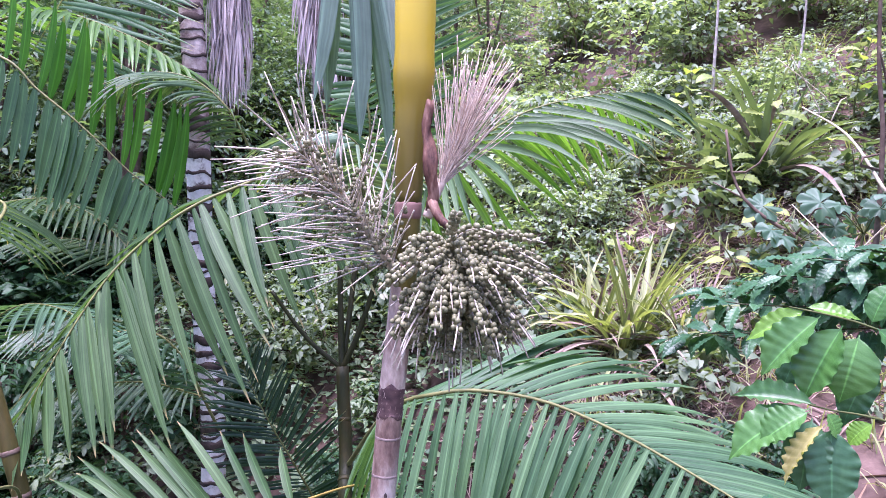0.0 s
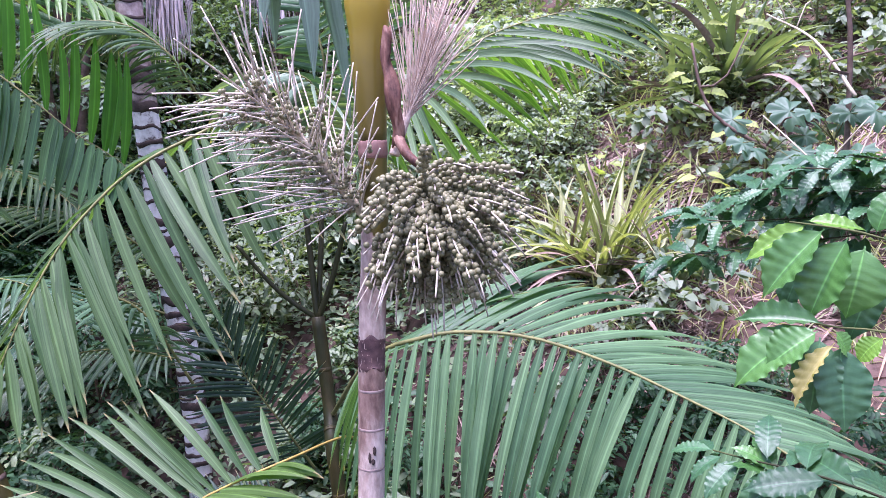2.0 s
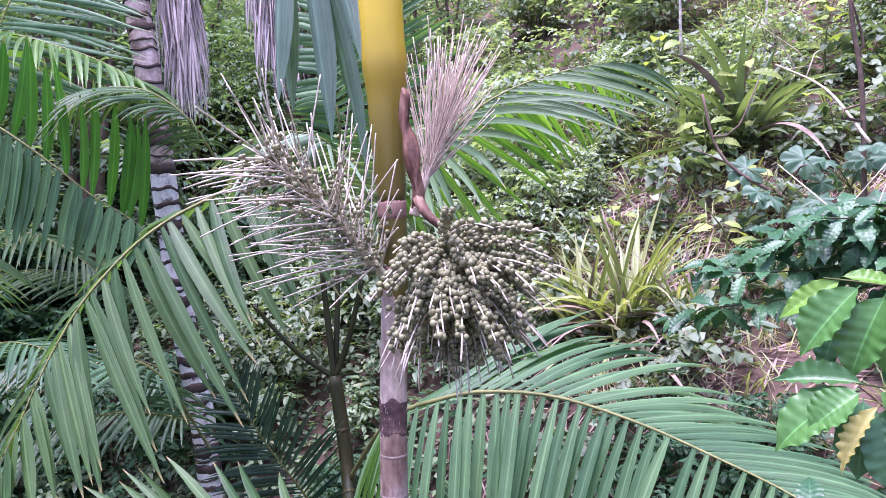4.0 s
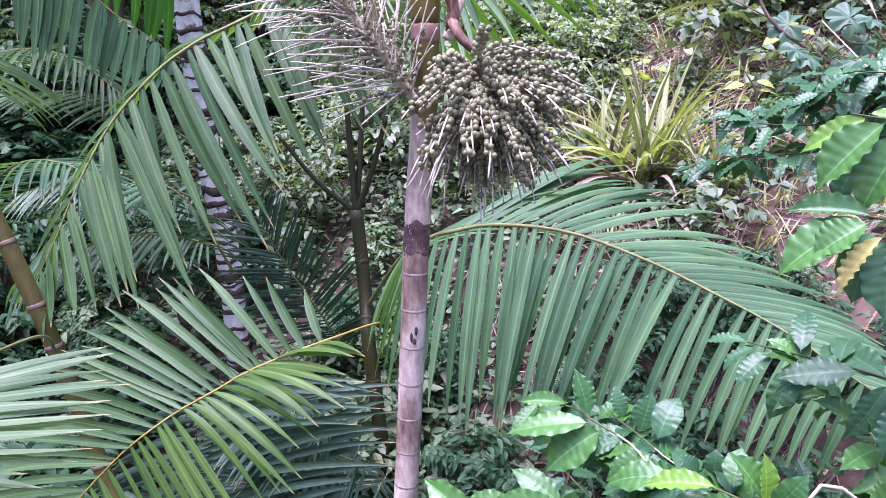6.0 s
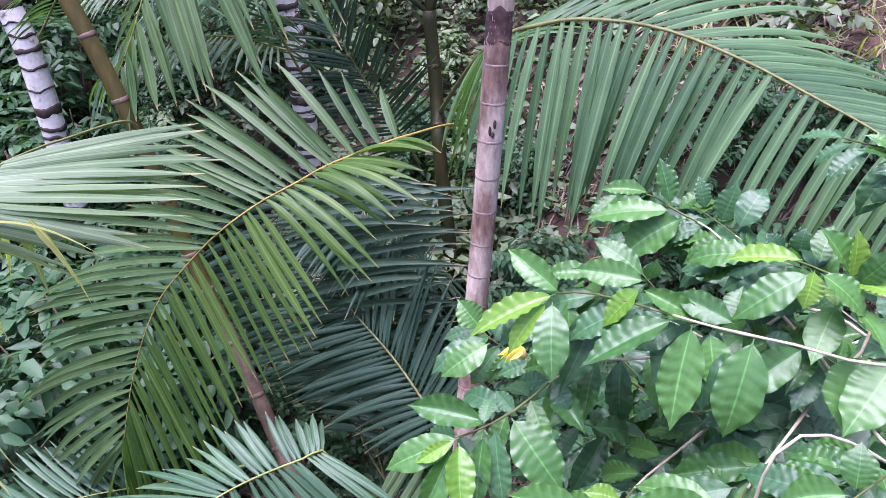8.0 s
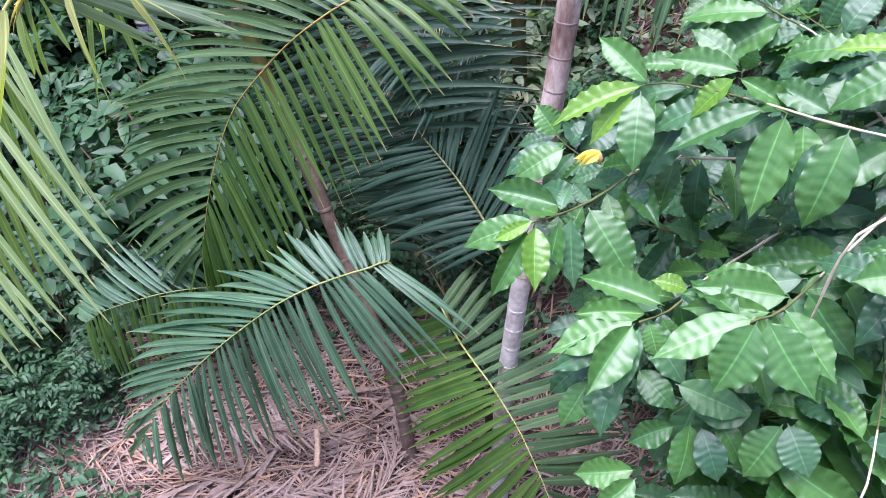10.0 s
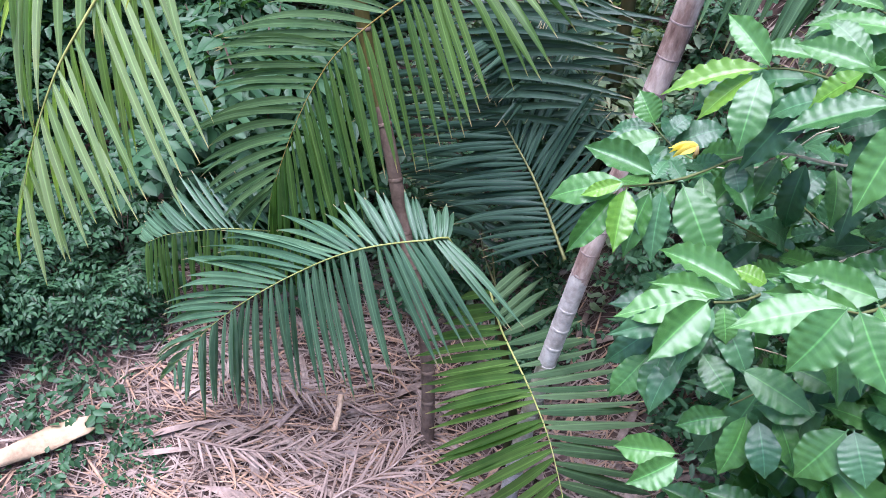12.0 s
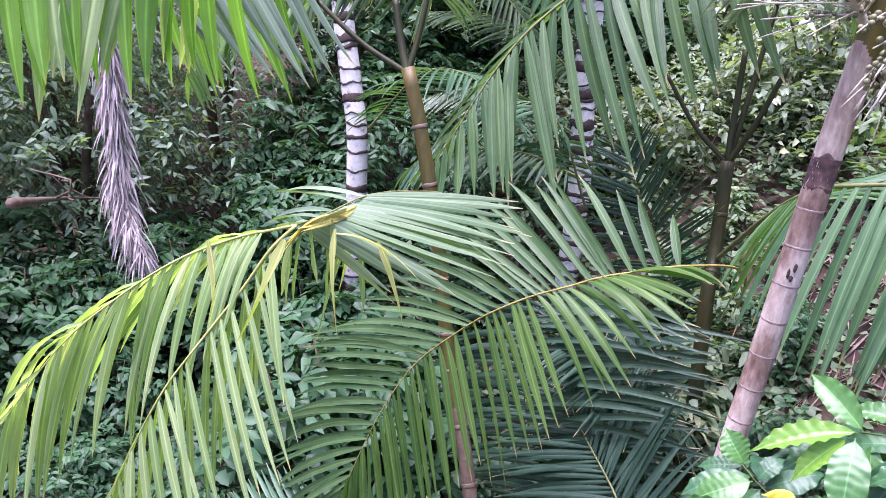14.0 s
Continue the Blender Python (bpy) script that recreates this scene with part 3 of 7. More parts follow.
def fruit_bunch(stalk, count, spread, length, droop, berry_share, label, seed, start=0.25, berry=0.0062, mat=None, r=0.0022, cone=(30, 85), curl=0.25, bare_tip=0.3):
    """Stalk with many pale strings; green berries sit along their inner part."""
    rng = random.Random(seed)
    pts = curve_points(stalk, 24)
    base = pts[0].copy()
    v, f = tube_data([p - base for p in pts], [0.010 - 0.0065 * i / 23 for i in range(24)], 8, 0.15)
    bunch = link_mesh("fruit_bunch", mesh_of("fruit_bunch", v, f), mat or M_TWIG, palm, base, label)
    bv, bf = [], []
    for k in range(count):
        u = start + (1 - start) * (k + rng.random()) / count
        i = min(22, int(u * 23))
        at = pts[i].lerp(pts[i + 1], u * 23 - i)
        t = (pts[min(23, i + 2)] - pts[max(0, i - 1)]).normalized()
        side = t.orthogonal().normalized()
        side = Matrix.Rotation(k * 2.39996 + rng.uniform(-0.4, 0.4), 3, t) @ side
        ang = radians(cone[1] + (cone[0] - cone[1]) * u + rng.uniform(-12, 12))
        d = (t * math.cos(ang) + side * math.sin(ang)).normalized()
        d = (d + V(spread)).normalized()
        le = length * rng.uniform(0.7, 1.1) * (1.05 - 0.30 * u)
        n = 14
        line, p = [], at - base
        bend = V(rng.uniform(-1, 1), rng.uniform(-1, 1), rng.uniform(-1, 1)) * curl
        for j in range(n):
            line.append(p.copy())
            p = p + d * (le / (n - 1))
            d = (d + (V(0, 0, -droop) + bend) * (1.0 / n)).normalized()
        vv, ff = rachilla_mesh(line, r * rng.uniform(0.85, 1.2), r * 0.6)
        link_mesh("rachilla", mesh_of("rachilla", [q - line[0] for q in vv], ff), mat or M_RACHILLA, bunch, line[0] + base)
        stop = 1 - bare_tip * rng.uniform(0.6, 1.6) * (1.0 if droop < 0.5 else 1.0 if d.z < -0.75 else 0.3)
        pos = 0.06
        while pos < stop:
            if rng.random() < berry_share:
                j = min(n - 2, int(pos * (n - 1)))
                q = line[j].lerp(line[j + 1], pos * (n - 1) - j)
                tt = (line[j + 1] - line[j]).normalized()
                for _ in range(2 if berry_share > 0.7 else 1):
                    o = Matrix.Rotation(rng.uniform(0, 6.28), 3, tt) @ tt.orthogonal().normalized()
                    br = berry * rng.uniform(0.8, 1.12)
                    c = q + o * (br * 0.9 + r)
                    a = len(bv)
                    bv += [c + w * br for w in ICO_V]
                    bf += [tuple(a + x for x in tri) for tri in ICO_F]
            pos += berry * 1.75 / le
    if bv:
        link_mesh("fruit_crowd", mesh_of("fruit_crowd", bv, bf), M_BERRY, bunch, base, "small round olive-green berries", "stuff")
    return bunch


# bunch beside the trunk, nearly bare, standing out sideways
fruit_bunch([(-0.119, 1.965, 2.790), (-0.154, 1.930, 2.849), (-0.192, 1.900, 2.917), (-0.239, 1.870, 2.973), (-0.282, 1.850, 3.017)], 112, (-0.12, -0.06, -0.03), 0.225, 0.10, 0.6,
            "old fruit bunch, pale bare strings with few green berries", 3, start=0.04, cone=(50, 66), curl=0.05, bare_tip=0.58, r=0.0020, berry=0.0044)
# heavy bunch in front of the trunk, its strings standing out all round
fruit_bunch([(-0.085, 1.965, 2.795), (-0.050, 1.930, 2.838), (-0.008, 1.885, 2.842), (0.020, 1.837, 2.815), (0.022, 1.815, 2.800)], 128, (0.05, 0.0, -0.06), 0.255, 0.95, 0.98,
            "heavy fruit bunch crowded with green berries", 5, start=0.60, cone=(38, 112), curl=0.34, bare_tip=0.15, berry=0.0049, r=0.0022)
# young dry flower broom
fruit_bunch([(-0.058, 1.960, 2.900), (-0.049, 1.970, 2.930), (-0.025, 1.990, 2.995), (0.000, 2.000, 3.070)], 125, (0.05, 0, 0.20), 0.24, -0.05, 0.0,
            "dry pinkish flower broom of straight stalks", 9, start=0.3, cone=(13, 38), curl=0.08, mat=M_BROOM, r=0.0014)

# ---------------------------------------------------------------- other palms and their fronds
def palm_stem(name, ctrl, r0, r1, mat, label, category="palm tree", nodes_at=0, ring_mat=None, group="clump of palms", low=None):
    base = V(ctrl[0])
    ob = thing(name, base, label, category, group)
    pts = curve_points(ctrl, 40)
    v, f = tube_data([p - base for p in pts], [r0 + (r1 - r0) * i / 39 for i in range(40)], 14, 0.03)
    me = mesh_of("trunk", v, f)
    me.materials.append(mat)
    if low:
        # grey-brown old bark up to a height
        me.materials.append(low[1])
        for poly in me.polygons:
            if pts[min(39, poly.index // 14)].z < low[0]:
                poly.material_index = 1
    tr = link_mesh("trunk", me, None, ob, base)
    for k in range(nodes_at):
        i = int((k + 0.5) / nodes_at * 38)
        p, t = pts[i], (pts[i + 1] - pts[i]).normalized()
        r = r0 + (r1 - r0) * i / 39
        q = [p - t * 0.008, p - t * 0.004, p + t * 0.004, p + t * 0.008]
        vv, ff = tube_data([x - p for x in q], [r, r + 0.002, r + 0.002, r], 14, 0.05)
        link_mesh("ring", mesh_of("ring", vv, ff), ring_mat or mat, tr, p)
    return ob


def footed(ctrl, dx=0.0, dy=0.0):
    """The same line with a foot set on the ground below its first point."""
    a = V(ctrl[0])
    return [tuple(on_ground(a.x + dx, a.y + dy, -0.05))] + list(ctrl)


def banded_palm(ctrl, r, step, label, seed, brown_from=2.0):
    rng = random.Random(seed)
    base = V(ctrl[0])
    ob = thing("banded_palm", base, label, "palm tree", "palms with banded trunks")
    pts = curve_points(ctrl, 60)
    v, f = tube_data([p - base for p in pts], [r * (1.08 - 0.1 * i / 59) for i in range(60)], 18, 0.03)
    me = mesh_of("trunk", v, f)
    me.materials.append(M_BAND_WHITE)
    me.materials.append(M_BAND_BROWN)
    for poly in me.polygons:
        if pts[min(59, poly.index // 18)].z > brown_from:
            poly.material_index = 1
    tr = link_mesh("trunk", me, None, ob, base)
    total = sum((b - a).length for a, b in zip(pts, pts[1:]))
    s = 0.1
    while s < total - 0.05:
        i = min(58, int(s / total * 59))
        p = pts[i].lerp(pts[i + 1], s / total * 59 - i)
        t = (pts[i + 1] - pts[i]).normalized()
        t = (t + V(rng.uniform(-0.12, 0.12), rng.uniform(-0.12, 0.12), 0)).normalized()
        h = rng.choice((0.010, 0.016, 0.026, 0.05))
        rad = r * (1.08 - 0.1 * s / total)
        q = [p - t * h * 0.5, p - t * h * 0.25, p + t * h * 0.3, p + t * h * 0.5]
        vv, ff = tube_data([x - p for x in q], [rad, rad + 0.004, rad + 0.003, rad], 18, 0.05, rng)
        off = rng.uniform(0, 50)
        vv = [w + V(0, 0, 0.022 * noise.noise((w.x * 22, w.y * 22, off + w.z * 12))) for w in vv]
        link_mesh("leaf_scar", mesh_of("leaf_scar", vv, ff), M_BAND_DARK, tr, p)
        s += step * rng.uniform(0.5, 1.6)
    return ob


banded_a = banded_palm(footed([(-1.475, 3.850, 1.826), (-1.532, 3.850, 2.412), (-1.550, 3.820, 3.152), (-1.557, 3.800, 3.487), (-1.592, 3.800, 3.983), (-1.607, 3.800, 4.596)]), 0.055, 0.060,
                       "tall palm with white trunk and dark leaf scars", 4, 3.05)
banded_b = banded_palm(footed([(-2.719, 3.500, 1.806), (-2.788, 3.500, 2.248), (-2.885, 3.500, 2.694), (-2.960, 3.500, 3.391)]), 0.058, 0.075,
                       "palm with white trunk banded by black scars", 6, 3.3)
fork_palm = palm_stem("young_palm", footed([(-0.486, 3.000, 1.310), (-0.534, 3.020, 1.837), (-0.560, 3.100, 1.967), (-0.597, 3.150, 2.298)]), 0.030, 0.024, M_STEM_GREEN, "young palm with dark green stem and forking leaf stalks", nodes_at=6)
for tip, rr in (((-0.860, 3.100, 2.574), 0.010), ((-0.472, 3.150, 2.640), 0.012), ((-0.631, 3.200, 2.680), 0.014), ((-0.585, 3.300, 2.839), 0.012)):
    a = V((-0.597, 3.150, 2.288))
    tube("leaf_stalk", [a, a.lerp(V(tip), 0.5) + V(0, 0, -0.03), tip], rr, rr * 0.7, M_STEM_GREEN, fork_palm)
M_STEM_OLIVE = bark_material("olive_stem", [(0.3, (0.032, 0.031, 0.008)), (0.5, (0.072, 0.062, 0.016)), (0.72, (0.14, 0.088, 0.028))], 8, (1, 1, 0.3), rough=0.5, bump=0.25)
brown_palm = palm_stem("brown_palm", [tuple(on_ground(-0.578, 1.970, -0.05)), (-0.695, 2.080, 0.656), (-0.936, 2.250, 1.023), (-1.051, 2.320, 1.254), (-1.217, 2.400, 1.571), (-1.319, 2.420, 1.954), (-1.431, 2.420, 2.334), (-1.505, 2.420, 2.533)], 0.027, 0.025, M_STEM_OLIVE,
                       "leaning palm with olive and brown stem", nodes_at=14, ring_mat=M_STEM_BROWN, low=(1.35, M_STEM_BROWN))
for tip, rr in (((-1.828, 2.300, 2.723), 0.012), ((-1.603, 2.450, 2.745), 0.016), ((-1.500, 2.500, 2.791), 0.012)):
    a = V((-1.505, 2.420, 2.513))
    tube("leaf_stalk", [a, a.lerp(V(tip), 0.5) + V(0, 0, -0.02), tip], rr, rr * 0.7, M_STEM_GREEN, brown_palm)

# big frond to the right of the trunk
frond(fork_palm, [(-0.544, 3.080, 1.953), (-0.312, 2.600, 2.280), (-0.188, 2.380, 2.409), (-0.109, 2.330, 2.447), (0.000, 2.320, 2.470), (0.171, 2.300, 2.462), (0.346, 2.250, 2.416), (0.494, 2.180, 2.363), (0.614, 2.100, 2.319), (0.747, 2.000, 2.250)],
      46, 0.48, 0.0270, M_FROND_MID, plus=(1, 112, 80, -60, 1.0), minus=(1.0, 62, 26, 20, 0.9), bare=0.36, radius=0.009, seed=11, stray=2.5)
# frond left of the trunk, arching down
# light through the lower leaflet row is put into its more saturated green
feather(fork_palm, [(-0.407, 2.950, 1.848), (-0.330, 2.520, 2.117)],
        [((-0.395, 2.200, 2.199), (-0.440, 2.300, 2.284), (-0.284, 2.100, 2.209)),
         ((-0.533, 2.175, 2.145), (-0.771, 2.269, 2.336), (-0.291, 2.081, 2.198)),
         ((-0.600, 2.149, 2.118), (-0.904, 2.238, 2.293), (-0.352, 2.062, 2.072)),
         ((-0.669, 2.124, 2.078), (-1.026, 2.208, 2.213), (-0.406, 2.042, 1.973)),
         ((-0.740, 2.098, 2.041), (-1.115, 2.177, 2.115), (-0.493, 2.023, 1.802)),
         ((-0.814, 2.073, 1.992), (-1.209, 2.146, 1.987), (-0.617, 2.004, 1.701)),
         ((-0.894, 2.048, 1.927), (-1.346, 2.115, 1.832), (-0.686, 1.985, 1.549)),
         ((-0.984, 2.022, 1.834), (-1.586, 2.085, 1.601), (-0.807, 1.965, 1.436)),
         ((-1.054, 1.997, 1.750), (-1.585, 2.054, 1.534), (-0.878, 1.946, 1.275)),
         ((-1.106, 1.972, 1.651), (-1.607, 2.023, 1.405), (-0.927, 1.927, 1.157)),
         ((-1.145, 1.946, 1.550), (-1.667, 1.992, 1.233), (-1.010, 1.908, 1.086)),
         ((-1.176, 1.921, 1.445), (-1.652, 1.962, 1.041), (-1.111, 1.888, 1.047)),
         ((-1.202, 1.895, 1.336), (-1.570, 1.931, 0.926), (-1.188, 1.869, 1.028)),
         ((-1.225, 1.870, 1.221), (-1.354, 1.900, 0.942), (-1.234, 1.850, 1.033))],
        (46, 46), 0.0235, (M_FROND_DUSK, M_FROND_OLIVE), 12, radius=0.0045, rach=M_RACHIS_GOLD, sag=(0.12, 0.17), stray=0.010, ragged=0.02, fold=0.45)
# bent frond with a broken midrib: a fan beyond the break, two strands this side of it
feather(brown_palm, [(-1.303, 2.380, 2.029), (-0.930, 1.900, 2.301), (-0.738, 1.500, 2.428)],
        [((-0.693, 1.340, 2.459), (-0.558, 1.600, 2.439), (-1.139, 1.500, 2.320)),
         ((-0.700, 1.310, 2.452), (-0.508, 1.550, 2.389), (-1.120, 1.500, 2.314)),
         ((-0.699, 1.270, 2.445), (-0.513, 1.480, 2.357), (-1.073, 1.460, 2.317)),
         ((-0.698, 1.230, 2.440), (-0.547, 1.400, 2.316), (-0.985, 1.400, 2.341)),
         ((-0.720, 1.210, 2.427), (-0.597, 1.300, 2.304), (-0.885, 1.300, 2.342))],
        (22, 5), 0.0185, (M_FROND_FAN, M_FROND_SILVER), 13, radius=0.0055, sag=(0.06, 0.05), stray=0.015, fold=0.4)
feather(brown_palm, [(-0.720, 1.210, 2.427)],
        [((-0.744, 1.180, 2.388), (-0.648, 1.120, 2.193), (-0.827, 1.200, 2.104)),
         ((-0.776, 1.150, 2.320), (-0.630, 1.100, 2.059), (-0.819, 1.160, 1.950)),
         ((-0.799, 1.080, 2.236), (-0.649, 1.050, 1.983), (-0.816, 1.080, 1.907)),
         ((-0.819, 1.030, 2.168), (-0.701, 1.000, 1.952), (-0.869, 1.020, 1.872)),
         ((-0.832, 0.980, 2.083), (-0.789, 0.960, 1.880), (-0.920, 0.970, 1.838)),
         ((-0.877, 0.950, 1.958), (-0.866, 0.930, 1.780), (-0.961, 0.940, 1.759))],
        (18, 15), 0.0130, (M_FROND_PALE, M_FROND_PALE), 14, radius=0.0030, rach=M_RACHIS_LIME, sag=(0.05, 0.06), stray=0.02, ragged=0.06)
feather(brown_palm, [(-0.720, 1.210, 2.427)],
        [((-0.768, 1.200, 2.408), (-0.787, 1.120, 2.276), (-0.968, 1.200, 2.233)),
         ((-0.814, 1.170, 2.390), (-0.801, 1.080, 2.195), (-1.058, 1.160, 2.122)),
         ((-0.865, 1.100, 2.357), (-0.838, 1.000, 2.112), (-1.111, 1.060, 2.031)),
         ((-0.876, 1.000, 2.317), (-0.907, 0.930, 2.025), (-1.179, 0.980, 1.939)),
         ((-0.916, 0.920, 2.241), (-0.970, 0.870, 1.955), (-1.195, 0.900, 1.873)),
         ((-0.994, 0.850, 2.091), (-1.076, 0.830, 1.849), (-1.208, 0.840, 1.801))],
        (26, 22), 0.0145, (M_FROND_PALE, M_FROND_PALE), 15, radius=0.0027, rach=M_RACHIS_LIME, sag=(0.14, 0.18), stray=0.02, ragged=0.06)


def torn_sheath(ctrl, seed):
    # crumpled yellowed piece of midrib where the frond has snapped
    rng = random.Random(seed)
    pts = curve_points(ctrl, 14)
    for k in range(9):
        i0 = rng.randint(0, 5)
        i1 = min(13, i0 + rng.randint(5, 9))
        off = V(rng.uniform(-0.006, 0.006), rng.uniform(-0.008, 0.004), rng.uniform(-0.007, 0.007))
        a, b = pts[i0] + off, pts[i1] + off * 1.6
        bend = pts[(i0 + i1) // 2] * 2 - a.lerp(b, 0.5) + V(0, 0, rng.uniform(-0.004, 0.012))
        vv, ff = ribbon(V(0, 0, 0), bend - a, b - a, V(rng.uniform(-1, 1), rng.uniform(-1, 0.3), 1), rng.uniform(0.006, 0.015), 0.7, 9, rng.uniform(-1.6, 1.6))
        link_mesh("torn_sheath", mesh_of("torn_sheath", vv, ff), M_TORN, brown_palm, a, "yellowed crumpled shred at the break of the midrib")
    for k in range(10):
        p = pts[rng.randint(0, 10)]
        vv, ff = blade(V(rng.uniform(-0.3, 0.3), rng.uniform(-0.2, 0.2), -1), V(1, rng.uniform(-1, 1), 0), rng.uniform(0.08, 0.26), 0.014, 0.3, 0.6, 6, rng.uniform(-2.5, 2.5))
        link_mesh("leaflet", mesh_of("leaflet", vv, ff, across=3), M_FROND_PALE, brown_palm, p)


torn_sheath([(-0.696, 1.330, 2.442), (-0.678, 1.260, 2.440), (-0.689, 1.210, 2.434), (-0.718, 1.180, 2.396), (-0.740, 1.165, 2.356)], 8)
def loose_leaflet(a, b, c, width):
    # torn leaflet hanging limp from the break
    a, b, c = V(a), V(b), V(c)
    vv, ff = ribbon(V(0, 0, 0), b * 2 - a.lerp(c, 0.5) - a, c - a, V(1, 0.4, 0.1), width * 0.7, 0.5, 10, 1.4)
    link_mesh("leaflet", mesh_of("leaflet", vv, ff, across=3), M_FROND_TORN, brown_palm, a, "torn yellowing leaflet")


loose_leaflet((-0.625, 1.198, 2.448), (-0.609, 1.182, 2.382), (-0.579, 1.162, 2.301), 0.018)
loose_leaflet((-0.600, 1.266, 2.420), (-0.566, 1.269, 2.364), (-0.535, 1.259, 2.301), 0.02)
loose_leaflet((-0.638, 1.209, 2.436), (-0.587, 1.251, 2.423), (-0.524, 1.279, 2.374), 0.016)
loose_leaflet((-0.657, 1.130, 2.438), (-0.656, 1.098, 2.379), (-0.656, 1.042, 2.302), 0.03)
loose_leaflet((-0.728, 1.054, 2.434), (-0.707, 1.048, 2.376), (-0.695, 1.027, 2.327), 0.022)
# low blue-green frond over the litter
feather(brown_palm, [(-0.591, 1.990, 1.180)],
        [((-0.604, 1.970, 1.313), (-0.640, 2.080, 1.329), (-0.308, 1.920, 1.206)),
         ((-0.653, 1.920, 1.318), (-0.753, 2.020, 1.365), (-0.364, 1.870, 1.140)),
         ((-0.737, 1.866, 1.299), (-0.907, 1.951, 1.375), (-0.468, 1.816, 0.990)),
         ((-0.812, 1.813, 1.276), (-1.055, 1.887, 1.251), (-0.628, 1.763, 0.797)),
         ((-0.888, 1.761, 1.236), (-1.409, 1.822, 1.011), (-0.725, 1.711, 0.762)),
         ((-0.977, 1.709, 1.165), (-1.508, 1.758, 0.908), (-0.861, 1.659, 0.698)),
         ((-1.072, 1.657, 1.076), (-1.535, 1.693, 0.757), (-1.034, 1.607, 0.555)),
         ((-1.176, 1.604, 0.962), (-1.585, 1.629, 0.582), (-1.178, 1.554, 0.488)),
         ((-1.280, 1.552, 0.822), (-1.590, 1.564, 0.427), (-1.295, 1.502, 0.462)),
         ((-1.410, 1.500, 0.603), (-1.499, 1.500, 0.440), (-1.363, 1.450, 0.563))],
        (42, 44), 0.0225, (M_FROND_SEA, M_FROND_SEA), 16, radius=0.0034, sag=(0.10, 0.13), stray=0.020, rach=M_RACHIS_LIME)
# small frond behind it, silvery above and olive below
feather(brown_palm, [(-0.900, 2.000, 1.150)],
        [((-1.108, 1.950, 1.086), (-1.183, 2.000, 1.286), (-1.085, 1.920, 0.851)),
         ((-1.287, 1.920, 1.032), (-1.511, 1.970, 1.152), (-1.274, 1.886, 0.734)),
         ((-1.451, 1.890, 0.979), (-1.685, 1.940, 1.089), (-1.428, 1.852, 0.572)),
         ((-1.599, 1.860, 0.913), (-1.812, 1.910, 0.940), (-1.591, 1.818, 0.464)),
         ((-1.726, 1.830, 0.849), (-1.904, 1.880, 0.828), (-1.718, 1.784, 0.444)),
         ((-1.823, 1.800, 0.777), (-1.933, 1.850, 0.715), (-1.806, 1.750, 0.549))],
        (26, 28), 0.0215, (M_FROND_SEA, M_FROND_OLIVE), 17, radius=0.0035, sag=(0.06, 0.06), stray=0.012, rach=M_RACHIS_LIME)
# rosette at the trunk's foot
low_palm = palm_stem("young_palm", [tuple(on_ground(-0.30, 2.12, -0.05)), tuple(on_ground(-0.32, 2.10, 0.3)), (-0.425, 2.020, 1.050)], 0.02, 0.012, M_STEM_GREEN, "young palm spreading fronds at the trunk's foot")
feather(low_palm, [(-0.425, 2.020, 1.050)],
        [((-0.462, 2.000, 1.165), (-0.567, 2.020, 1.060), (-0.453, 2.300, 1.099)),
         ((-0.382, 1.931, 1.111), (-0.625, 1.949, 0.894), (-0.339, 2.238, 1.054)),
         ((-0.307, 1.862, 1.106), (-0.606, 1.877, 0.830), (-0.165, 2.175, 1.001)),
         ((-0.229, 1.794, 1.104), (-0.544, 1.806, 0.787), (-0.024, 2.113, 1.007)),
         ((-0.169, 1.725, 1.122), (-0.482, 1.735, 0.734), (0.082, 2.050, 0.972)),
         ((-0.109, 1.656, 1.133), (-0.397, 1.664, 0.662), (0.145, 1.987, 0.952)),
         ((-0.061, 1.587, 1.153), (-0.292, 1.592, 0.668), (0.178, 1.925, 0.854)),
         ((0.000, 1.519, 1.125), (-0.109, 1.521, 0.745), (0.205, 1.862, 0.714)),
         ((0.048, 1.450, 1.119), (0.039, 1.450, 0.880), (0.160, 1.800, 0.482))],
        (26, 26), 0.031, (M_FROND_OLIVE, M_FROND), 18, radius=0.0042, sag=(0.08, 0.08), stray=0.012, rach=M_RACHIS_LIME)
# fronds behind, their shade put into the dark leaf colour, leaflets to both sides
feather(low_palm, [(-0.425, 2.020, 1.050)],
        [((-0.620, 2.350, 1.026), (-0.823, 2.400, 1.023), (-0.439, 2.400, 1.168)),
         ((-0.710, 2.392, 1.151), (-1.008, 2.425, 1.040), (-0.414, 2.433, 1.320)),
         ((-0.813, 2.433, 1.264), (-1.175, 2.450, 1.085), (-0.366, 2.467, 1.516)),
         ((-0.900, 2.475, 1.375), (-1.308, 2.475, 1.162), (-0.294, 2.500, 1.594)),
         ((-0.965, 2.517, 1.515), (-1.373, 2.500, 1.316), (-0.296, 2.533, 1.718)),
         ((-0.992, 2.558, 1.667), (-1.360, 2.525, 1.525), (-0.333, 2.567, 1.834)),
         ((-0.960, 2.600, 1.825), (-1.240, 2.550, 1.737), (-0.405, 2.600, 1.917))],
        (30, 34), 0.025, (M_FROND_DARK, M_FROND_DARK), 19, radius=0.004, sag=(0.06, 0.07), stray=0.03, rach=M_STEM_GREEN)
